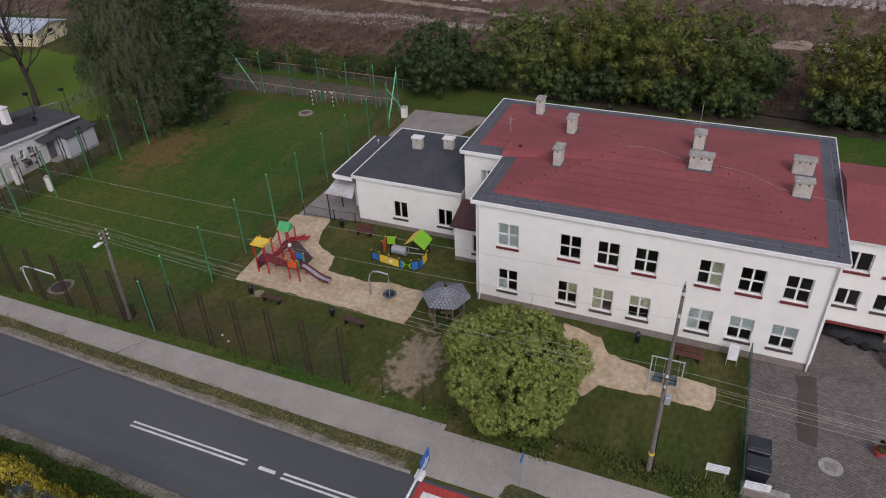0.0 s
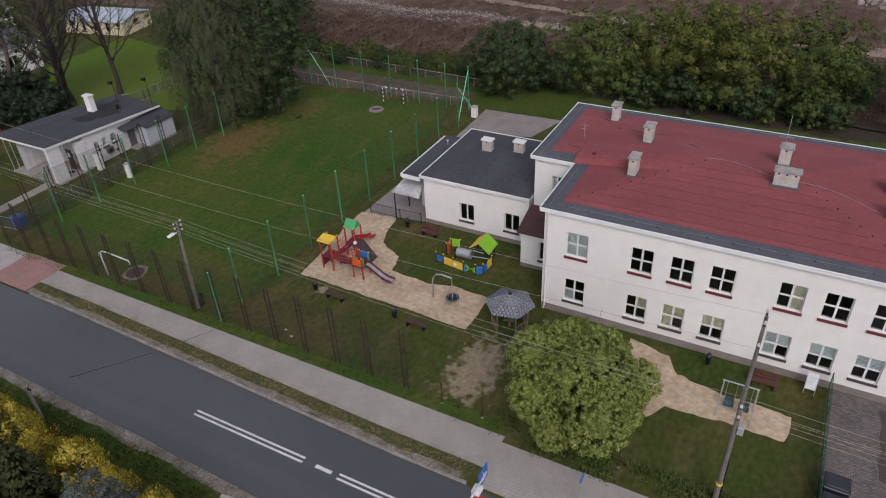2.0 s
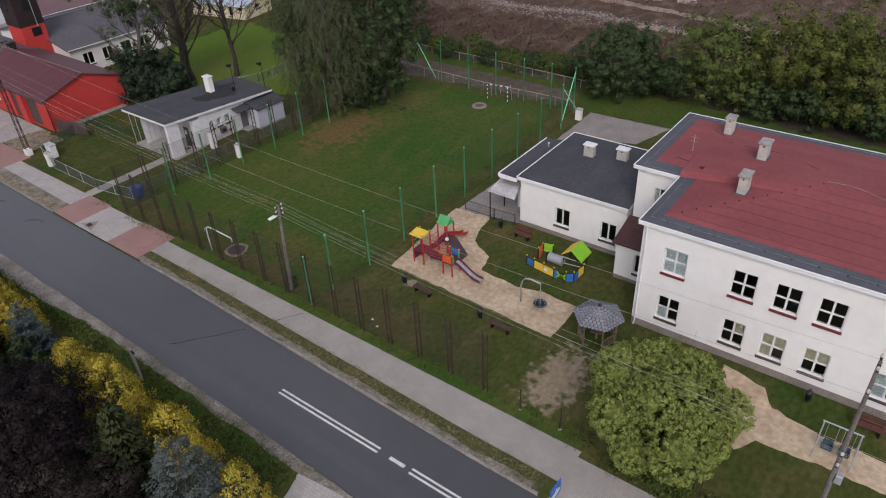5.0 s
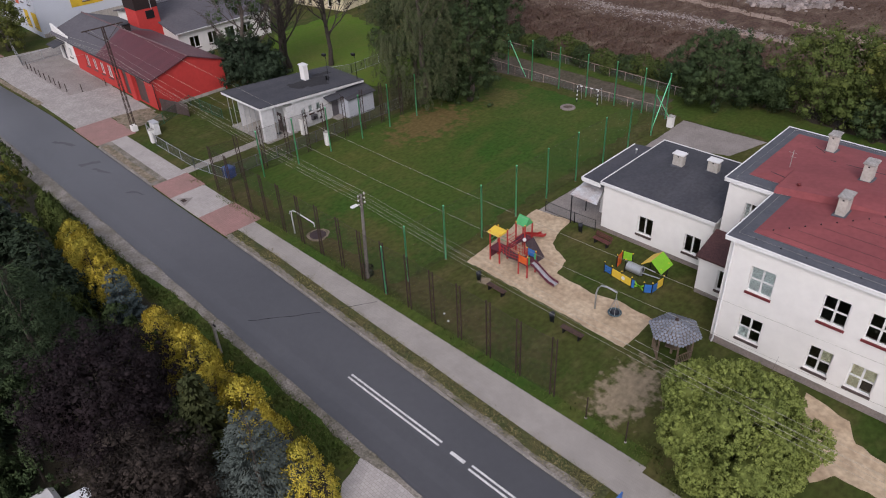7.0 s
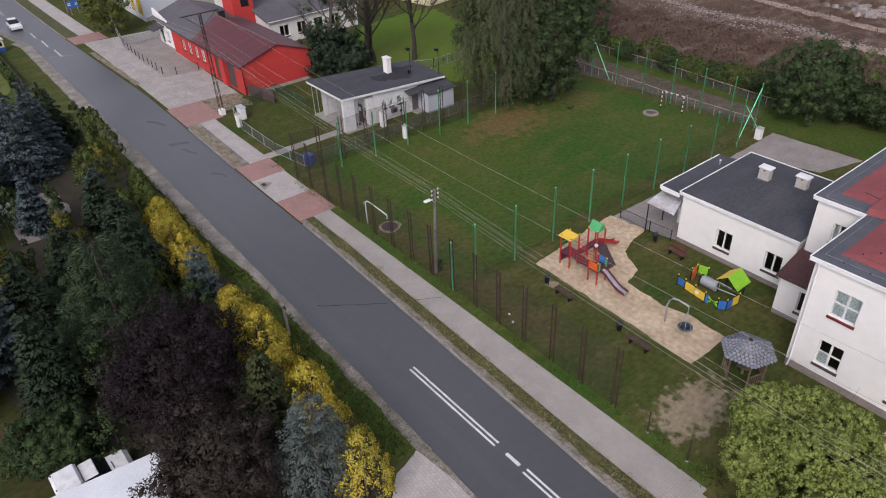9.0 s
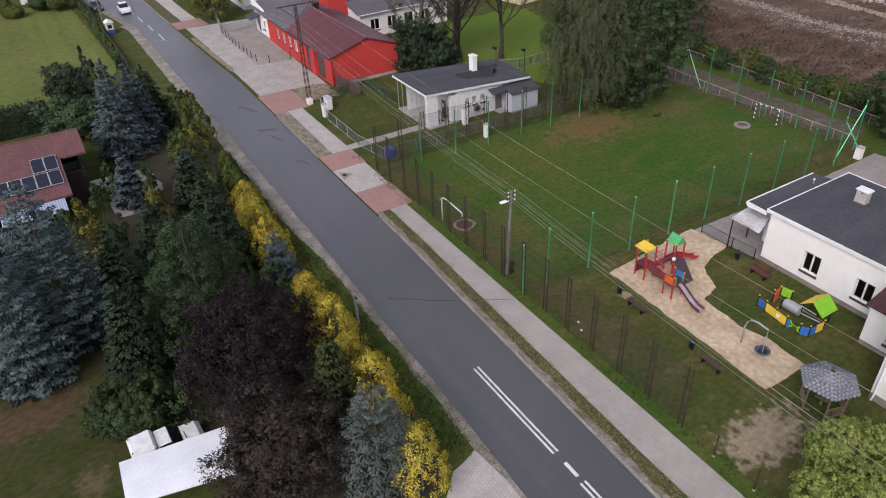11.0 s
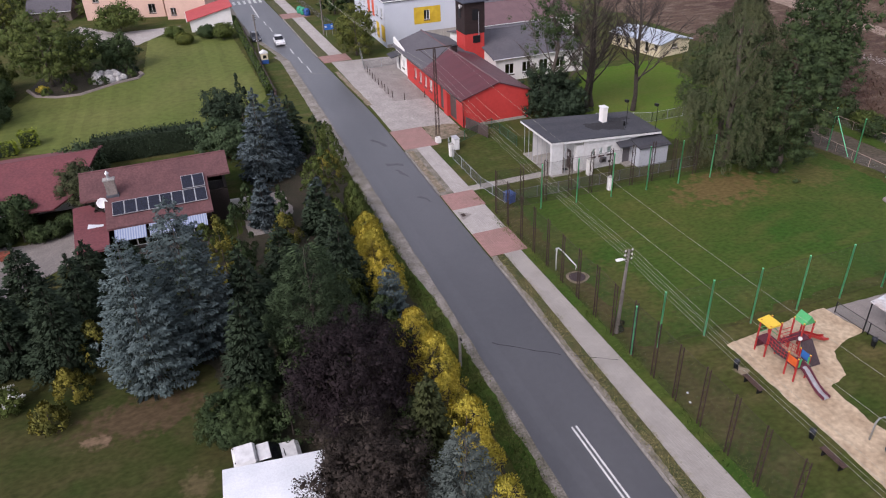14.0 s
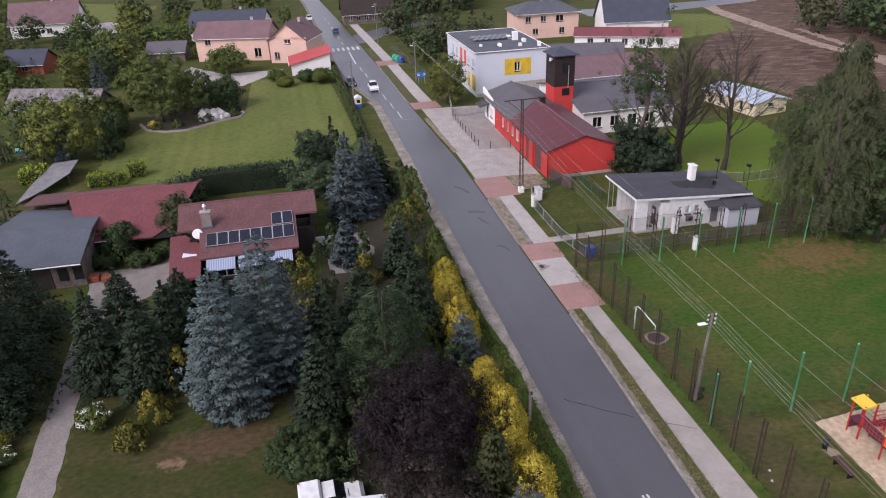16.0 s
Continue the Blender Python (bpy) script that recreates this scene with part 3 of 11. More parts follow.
patch("forecourt", [(5.75, 23.9), (60, 23.9), (60, 25.0), (5.75, 25.0)], 0.032, M["yard"], "block-paved gateway", "yard", 0)
patch("terrace", [(-31.8, 42.4), (-26.0, 43.3), (-26.6, 60), (-29, 61), (-24, 62.5), (-22.5, 67.6), (-31.5, 67.3), (-31.3, 60)], 0.025, M["park_old"], "pale paved path behind the low wing", "path", 0.05)

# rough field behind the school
# brown litter, coloured extra dark to hold the shade under the trees
M["litter"] = mat("shade_toned_litter", (0.050, 0.036, 0.025), (0.032, 0.027, 0.016), s1=0.6, s2=5, bump=0.5, var=0.3)
patch("tree_litter", [(60, 81), (60, 73.6), (4, 74.2), (-12, 73.8), (-22, 75.2), (-24, 79)], 0.03, M["litter"], "brown leaf litter with tree shade in its dark colour", "soil", 0.5)
# the dark pitch green stands in for tree shade on this grass
patch("field_edge", [(60, 75), (60, 68), (-33, 68), (-36, 72), (-64, 72), (-66, 75)], 0.015, M["pitch"], "grass below the trees, toned dark green for shade", "grass", 0.4)
patch("field", [(400, 78), (-60, 77.5), (-66, 79), (-85, 83), (-112, 85), (-136, 84), (-160, 104), (-170, 116), (-190, 125), (-230, 140), (-300, 300), (400, 300)], 0.02, M["field"], "rough russet weed-grown field", "field", 1.0, 3.0)
patch("sports_track", [(-35.3, 68.4), (-35.0, 71.8), (-64, 72), (-58.5, 66)], 0.022, M["cinder"], "grey-brown cinder track behind the fence", "track", 0.1)
patch("field_track", [(-41, 98.2), (-33, 97.6), (-20, 100.2), (0, 103.2), (20, 103.5), (60, 101), (60, 103.4), (20, 105.2), (0, 104.8), (-20, 102.4), (-33, 99.8), (-41, 100.0)], 0.05, M["fieldpath"], "pale worn vehicle track in the field", "track", 0.5, 0.8)
patch("field_track", [(-160, 128), (-75, 112), (-45, 108), (-20, 103.5), (60, 97), (60, 98.6), (-20, 105.5), (-45, 110), (-75, 114), (-160, 130)], 0.05, M["fieldpath"], "pale worn vehicle track in the field", "track", 0.5, 0.8)

# lush strip inside the pavement, worn paving, cracks and pale scuffs
strip("verge", lambda x: 24.66, lambda x: 25.7, 0.022, M["pitch"], "lush green strip between pavement and fence posts", "verge", -10.5, -49.5, 0.12, 21, 0.5)
patch("worn_paving", [(-113.2, 26.1), (-94.7, 26.0), (-94.0, 31.2), (-103.8, 31.0), (-109.4, 33.5), (-114.0, 32.3)], 0.046, M["park_old"], "darker worn paving before a red building", "paving", 0.15, 0.8, 2)
patch("bare_soil", [(-83.2, 26.6), (-82.6, 30.4), (-80.7, 30.8), (-77.6, 30.6), (-77.9, 26.3)], 0.05, M["soil"], "trodden soil round a mast", "soil", 0.25, 0.5, 3)


for xa, xb in ((-63.8, -76.0), (-94.7, -113.4)):
    strip("broken_kerb", lambda x: north(x) + 0.25, lambda x: north(x) + 0.95, 0.05, M["soil"], "sandy broken strip beside the kerb", "soil", xa, xb, 0.15, 4, 0.5)


def crack(points, w, seed, label="thin dark crack across the asphalt", z=-0.0985, m="tar"):
    """A wandering narrow line on the road."""
    rg = random.Random(seed)
    s = Shape()
    path = []
    for (ax, ay), (bx, by) in zip(points, points[1:]):
        n = max(2, int(math.hypot(bx - ax, by - ay) / 0.5))
        path += [(ax + (bx - ax) * i / n + rg.uniform(-0.06, 0.06), ay + (by - ay) * i / n + rg.uniform(-0.06, 0.06)) for i in range(n)]
    path.append(points[-1])
    for (ax, ay), (bx, by) in zip(path, path[1:]):
        L = max(1e-3, math.hypot(bx - ax, by - ay))
        nx, ny = -(by - ay) / L * w * rg.uniform(0.3, 0.7), (bx - ax) / L * w * rg.uniform(0.3, 0.7)
        s.add([(ax - nx, ay - ny, z), (bx - nx, by - ny, z), (bx + nx, by + ny, z), (ax + nx, ay + ny, z)], [(0, 1, 2, 3)])
    return setting("road_crack", s, M[m], label, "crack")


crack([(-38.2, 16.8), (-36.1, 19.5), (-35.0, 20.9)], 0.07, 1)
crack([(-34.4, 21.7), (-32.7, 24.4)], 0.05, 2, "thin dark crack across the paving", 0.0445)
for i, pts in enumerate(([(-74.0, 18.9), (-73.2, 20.6), (-72.6, 20.5), (-73.3, 18.9)], [(-71.8, 19.2), (-69.4, 20.0), (-69.2, 20.3), (-71.6, 19.7)], [(-64.0, 19.3), (-62.4, 20.3), (-62.3, 20.6), (-64.0, 19.8)], [(-82.0, 19.0), (-79.0, 20.2), (-79.2, 20.6), (-82.2, 19.4)])):
    patch("road_scuff", pts, -0.0975, M["scuff"], "pale scuffed streak on the asphalt", "scuff", 0.12, 0.25, 30 + i)

# ---- walls, windows, roofs ----


def wall(shape, p0, p1, z0, z1, t, holes=()):
    """An upright wall from p0 to p1 (outside on the right hand), t thick, with openings (u0, u1, za, zb) cut through."""
    p0, p1 = Vector((*p0, 0)), Vector((*p1, 0))
    d = (p1 - p0).normalized()
    n = Vector((d.y, -d.x, 0))
    L = (p1 - p0).length
    us = sorted({0, L, *[h[0] for h in holes], *[h[1] for h in holes]})
    zs = sorted({z0, z1, *[h[2] for h in holes], *[h[3] for h in holes]})

    def at(u, z, k):
        q = p0 + d * u - n * k
        return (q.x, q.y, z)

    def quad(*q):
        shape.add(q, [(0, 1, 2, 3)])

    for ua, ub in zip(us, us[1:]):
        for za, zb in zip(zs, zs[1:]):
            uc, zc = (ua + ub) / 2, (za + zb) / 2
            if any(h[0] < uc < h[1] and h[2] < zc < h[3] for h in holes):
                continue
            quad(at(ua, za, 0), at(ub, za, 0), at(ub, zb, 0), at(ua, zb, 0))
            quad(at(ub, za, t), at(ua, za, t), at(ua, zb, t), at(ub, zb, t))
    for a, b, c, e in holes:
        quad(at(a, c, 0), at(a, c, t), at(b, c, t), at(b, c, 0))
        quad(at(a, e, t), at(a, e, 0), at(b, e, 0), at(b, e, t))
        quad(at(a, c, t), at(a, c, 0), at(a, e, 0), at(a, e, t))
        quad(at(b, c, 0), at(b, c, t), at(b, e, t), at(b, e, 0))
    quad(at(0, z1, 0), at(L, z1, 0), at(L, z1, t), at(0, z1, t))
    return d, n


WINDOWS = {}


def window(parent, p0, d, n, u, z, w, h, cols=2, rows=2, panes="", sill="sill_brown", depth=0.14, frame_mat="pvc", bar=0.075):
    """A framed window set back in its opening; panes: one letter a pane from the top row on, p pale blind, c cream blind."""
    key = (round(w, 2), round(h, 2), cols, rows, frame_mat, bar)
    if key not in WINDOWS:
        f = Shape()
        f.box(0, w, 0, 0.07, 0, bar, 0.008).box(0, w, 0, 0.07, h - bar, h, 0.008)
        f.box(0, bar, 0.002, 0.068, bar, h - bar).box(w - bar, w, 0.002, 0.068, bar, h - bar)
        cw, rh = w / cols, h / rows
        for c in range(1, cols):
            f.box(cw * c - bar * 0.8, cw * c + bar * 0.8, -0.006, 0.062, bar, h - bar)
        for r in range(1, rows):
            f.box(bar, w - bar, -0.002, 0.060, rh * r - bar * 0.75, rh * r + bar * 0.75)
        g_ = Shape().box(0.03, cw - 0.03, 0.030, 0.036, 0.03, rh - 0.03)
        b_ = Shape().box(0.04, cw - 0.04, 0.055, 0.061, 0.04, rh - 0.04)
        WINDOWS[key] = (f.mesh("window", M[frame_mat]), g_.mesh("pane", M["glass"]), b_.mesh("blind", M["blind"]), b_.mesh("blind", M["blind_cream"]))
    fm, gm, bp, bc = WINDOWS[key]
    o = Vector((*p0, z)) + d * u - n * depth
    win = part("window", fm, None, parent)
    win.matrix_basis = Matrix(((d.x, -n.x, 0, o.x), (d.y, -n.y, 0, o.y), (0, 0, 1, o.z), (0, 0, 0, 1)))
    cw, rh = w / cols, h / rows
    for i in range(cols * rows):
        r, c = rows - 1 - i // cols, i % cols
        part("pane", gm, None, win).matrix_basis = Matrix.Translation((cw * c, 0, rh * r))
        k = panes[i] if i < len(panes) else "."
        if k in "pc":
            part("blind", bp if k == "p" else bc, None, win, "drawn roller blind").matrix_basis = Matrix.Translation((cw * c, 0, rh * r))
    if sill:
        s = Shape().box(-0.06, w + 0.06, -depth - 0.09, 0.0, -0.035, -0.005, 0.004)
        s.box(-0.06, w + 0.06, -depth - 0.095, -depth - 0.075, -0.16, -0.01)
        part("sill", s, M[sill], win, "metal sill")
    return win


def eave_roof(outline_dist, x0, x1, y0, y1, breaks_x, breaks_y, step, height, keep):
    """A roof sheet over a grid of the plan: height(x, y) where keep(x, y) holds."""
    xs = sorted(set(breaks_x) | {x0 + (x1 - x0) * i / round((x1 - x0) / step) for i in range(round((x1 - x0) / step) + 1)})
    ys = sorted(set(breaks_y) | {y0 + (y1 - y0) * i / round((y1 - y0) / step) for i in range(round((y1 - y0) / step) + 1)})
    s, ids = Shape(), {}

    def vid(x, y):
        if (x, y) not in ids:
            ids[(x, y)] = len(s.v)
            s.v.append((x, y, height(x, y)))
        return ids[(x, y)]

    for xa, xb in zip(xs, xs[1:]):
        for ya, yb in zip(ys, ys[1:]):
            if keep((xa + xb) / 2, (ya + yb) / 2):
                s.f.append((vid(xa, ya), vid(xb, ya), vid(xb, yb), vid(xa, yb)))
    return s


def chimney(parent, x, y, z, w, dpt, h, cap_mat="cap", body_mat="chimney", vents=True):
    body = Shape().box(-w / 2, w / 2, -dpt / 2, dpt / 2, -0.5, h, 0.02)
    c = part("chimney", body, M[body_mat], parent, "weathered rendered chimney")
    c.matrix_basis = Matrix.Translation((x, y, z))
    k = Shape().box(-w / 2 - 0.09, w / 2 + 0.09, -dpt / 2 - 0.09, dpt / 2 + 0.09, h, h + 0.10, 0.02)
    k.box(-w / 2 - 0.03, w / 2 + 0.03, -dpt / 2 - 0.03, dpt / 2 + 0.03, h + 0.10, h + 0.14, 0.015)
    part("cap", k, M[cap_mat], c, "stained concrete cap")
    if vents:
        nv = max(1, int(w / 0.45))
        for i in range(nv):
            cx = -w / 2 + w * (i + 0.5) / nv
            part("vent", Shape().box(cx - 0.055, cx + 0.055, -dpt / 2 - 0.004, -dpt / 2 + 0.05, h - 0.20, h - 0.09), M["black"], c, "dark vent slot")
    f = Shape().box(-w / 2 - 0.12, w / 2 + 0.12, -dpt / 2 - 0.12, dpt / 2 + 0.12, -0.3, 0.07, 0.03)
    part("flashing", f, M["roof_grey"], c)
    return c


def school():
    s = thing("school_building", "two-storey white rendered school with a red felt roof", "school")
    w = Shape()
    T, TOP = 0.4, 8.15
    pts = [(-12.86, 36.6), (9.11, 36.6), (9.11, 53.4), (-16.2, 53.4), (-16.2, 43.3), (-12.86, 43.3)]
    up = [(-11.33, 1.50, "pppp"), (-7.08, 1.45, ""), (-4.62, 1.45, ""), (-2.24, 1.45, ""), (1.60, 1.45, ".c.c"), (3.98, 1.45, ""), (6.50, 1.45, "")]
    lo = [(-11.28, 1.45, "..p."), (-7.02, 1.38, ".c.."), (-4.66, 1.42, "ccc."), (-2.22, 1.40, "cc.."), (1.53, 1.48, "ppp."), (4.0, 1.46, "pp.."), (6.45, 1.48, "pp..")]
    front = [(x + 12.86, x + 12.86 + ww, 4.95, 6.80) for x, ww, _ in up] + [(x + 12.86, x + 12.86 + ww, 1.25, 3.08) for x, ww, _ in lo]
    bits = []
    for i, p in enumerate(pts):
        q = pts[(i + 1) % len(pts)]
        holes = front if i == 0 else ([(1.35, 2.15, 5.4, 6.85)] if i == 4 else ())
        bits.append(wall(w, p, q, 0.55, TOP, T, holes))
    part("wall", w, M["plaster"], s, "white rendered wall with faint stains")
    pl = Shape()
    for i, p in enumerate(pts):
        wall(pl, p, pts[(i + 1) % len(pts)], -0.3, 0.55, T + 0.06)
    part("plinth", pl, M["plinth"], s, "grey-brown plinth")
    d, n = bits[0]
    for x, ww, code in up:
        window(s, pts[0], d, n, x + 12.86, 4.95, ww, 1.85, panes=code, sill="sill_red")
    for x, ww, code in lo:
        window(s, pts[0], d, n, x + 12.86, 1.25, ww, 1.83, panes=code)
    d, n = bits[4]
    window(s, pts[4], d, n, 1.35, 5.4, 0.8, 1.45, 2, 1, "p.", "sill_red")
    # floors inside, so that the rooms are rooms; their dimness is in the colour
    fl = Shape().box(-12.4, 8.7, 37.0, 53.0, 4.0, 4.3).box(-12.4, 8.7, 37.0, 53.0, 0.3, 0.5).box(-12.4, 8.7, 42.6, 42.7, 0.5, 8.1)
    part("inner_floor", fl, M["room"], s, "rooms behind the windows with dimness in their colour")
    # roof: fascia, grey border, red field with gentle hips
    o = 0.28
    ex = [(-12.86 - o, 36.6 - o), (9.11 + o, 36.6 - o), (9.11 + o, 53.4 + o), (-16.2 - o, 53.4 + o), (-16.2 - o, 43.3 - o), (-12.86 - o, 43.3 - o)]
    part("cornice", Shape().prism(ex, 8.10, 8.34), M["white_metal"], s, "white metal eaves trim")
    x0, x1, y0, y1 = -16.2 - o, 9.11 + o, 36.6 - o, 53.4 + o
    xm, ym = -12.86 - o, 43.3 - o

    def dist(x, y):
        e = min(x1 - x, y1 - y, x - x0)
        if x >= xm:
            e = min(e, y - y0)
            if y <= ym:
                e = min(e, x - xm)
            else:
                e = min(e, math.hypot(x - xm, y - ym) if x < xm else 99)
        else:
            e = min(e, y - ym)
        return max(e, 0.0)

    def inside(x, y):
        return x > xm or y > ym

    def hgt(x, y):
        return 8.36 + 0.125 * min(dist(x, y), 8.6)

    bx = [x0 + 1.15, x1 - 1.15, xm, xm + 1.15, x0, x1]
    by = [y0 + 1.15, y1 - 1.15, ym, ym + 1.15, y0, y1]
    part("roof", eave_roof(None, x0, x1, y0, y1, bx, by, 0.4, hgt, lambda x, y: inside(x, y) and (dist(x, y) < 1.16)), M["roof_grey"], s, "grey felt border of the roof")
    part("roof", eave_roof(None, x0, x1, y0, y1, bx, by, 0.4, lambda x, y: hgt(x, y) + 0.008, lambda x, y: inside(x, y) and dist(x, y) >= 1.14), M["roof_red"], s, "dull red roofing felt in strips")
    rim = Shape()
    for i, p in enumerate(ex):
        q = ex[(i + 1) % len(ex)]
        rim.tube([(*p, 8.36), (*q, 8.36)], 0.045, 6)
    part("roof_edge", rim, M["white_metal"], s, "white metal roof edge")
    # roof ventilators and joints
    cowl = Shape().box(-0.035, 0.035, -0.035, 0.035, -0.1, 0.05, 0.01).mesh("roof_vent", M["black"])
    spots = [(-11.55 + i * 1.45, 36.9) for i in range(15)] + [(9.05, 38.25 + i * 1.4) for i in range(11)]
    for i in range(11):
        k = i / 10
        spots += [(-11.15 + k * 6.5, 38.25 + k * 6.6), (7.55 - k * 6.5, 38.25 + k * 6.6)]
    for x, y in spots:
        part("roof_vent", cowl, None, s).matrix_basis = Matrix.Translation((x, y, hgt(x, y) + 0.02))
    wire_ = Shape()
    for i, p in enumerate(ex):
        q = ex[(i + 1) % len(ex)]
        wire_.tube([(p[0] * 0.955 - 0.07, 45.0 + (p[1] - 45.0) * 0.93, 8.49), (q[0] * 0.955 - 0.07, 45.0 + (q[1] - 45.0) * 0.93, 8.49)], 0.007, 4)
    part("earth_wire", wire_, M["cap"], s, "thin pale wire round the roof")
    rg = random.Random(3)
    for path in (((-11.8, 48.7), (-10.2, 48.65), (-8.1, 48.8)), ((-13.5, 50.7), (-12.9, 50.2), (-12.5, 49.8)), ((-14.3, 45.2), (-13.2, 45.0), (-12.3, 45.1)), ((-6.6, 47.9), (-6.0, 47.6), (-5.4, 47.2))):
        ck = Shape()
        for (ax, ay), (bx2, by2) in zip(path, path[1:]):
            w2 = rg.uniform(0.03, 0.05)
            ck.add([(ax, ay - w2, hgt(ax, ay) + 0.02), (bx2, by2 - w2, hgt(bx2, by2) + 0.02), (bx2, by2 + w2, hgt(bx2, by2) + 0.02), (ax, ay + w2, hgt(ax, ay) + 0.02)], [(0, 1, 2, 3)])
        part("tar_repair", ck, M["tar"], s, "dark tar repair line")
    seam = Shape()
    for i in range(14):
        yy = 38.0 + i * 1.0
        xa = -11.4 + min(yy - 37.6, 7)
        xb = 7.8 - min(yy - 37.6, 7)
        if xb > xa and yy < 45:
            seam.box(xa, xb, yy - 0.012, yy + 0.012, hgt(0, yy), hgt(0, yy) + 0.016)
    part("felt_seam", seam, M["roof_brown"], s, "lapped felt seams")
    for x, y, ww, dd, h in ((-12.4, 50.7, 0.55, 0.8, 1.25), (-8.95, 46.9, 0.6, 0.9, 1.2), (-8.75, 42.2, 0.55, 1.0, 1.25), (0.1, 47.0, 0.72, 0.8, 1.2), (0.5, 43.7, 1.45, 0.62, 1.0), (6.9, 46.3, 1.3, 0.62, 1.05), (6.8, 43.0, 1.05, 0.62, 1.1)):
        chimney(s, x, y, hgt(x, y), ww, dd, h)
    # downpipes
    for x in (-12.6, 8.95):
        dp = Shape().tube([(x, 36.35, 8.2), (x, 36.47, 7.9), (x, 36.50, 0.4), (x, 36.35, 0.15)], 0.06, 8)
        for z in (1.5, 4.0, 6.5):
            dp.box(x - 0.08, x + 0.08, 36.48, 36.62, z, z + 0.05)
        part("downpipe", dp, M["white_metal"], s, "white round downpipe", True)
    stack = Shape().lathe([(0.09, 0), (0.09, 0.55), (0.14, 0.56), (0.14, 0.66), (0.05, 0.7)], 10)
    part("vent_pipe", stack, M["sill_red"], s, "dark red vent pipe", True).matrix_basis = Matrix.Translation((-12.0, 43.9, 8.45))
    ant = Shape().tube([(0, 0, -0.3), (0, 0, 2.6)], 0.018).tube([(-0.5, 0, 0.9), (0.5, 0.1, 0.9)], 0.012)
    for i in range(5):
        ant.tube([(-0.4 + 0.2 * i, -0.25, 0.9), (-0.4 + 0.2 * i, 0.3, 0.9)], 0.008, 4)
    part("aerial", ant, M["cap"], s, "thin metal aerial").matrix_basis = Matrix.Translation((-0.1, 48.9, 9.3))
    part("aerial", Shape().tube([(0, 0, -0.2), (0, 0, 1.3)], 0.02).tube([(-0.3, 0, 1.1), (0.3, 0, 1.1)], 0.01).tube([(-0.2, 0, 0.8), (0.25, 0, 0.8)], 0.01), M["cap"], s, "thin metal aerial").matrix_basis = Matrix.Translation((-13.6, 46.5, 8.7))
    rod = Shape()
    last = None
    for i in range(24):
        k = i / 23
        p = (-4.5 + k * 13.5, 45.2 - 2.2 * k + 0.35 * math.sin(k * 14), hgt(-4.5 + k * 13.5, 45) + 0.06)
        if last:
            rod.tube([last, p], 0.011, 4, False)
        last = p
    part("roof_cable", rod, M["cap"], s, "slack pale cable along the ridge")
    return s


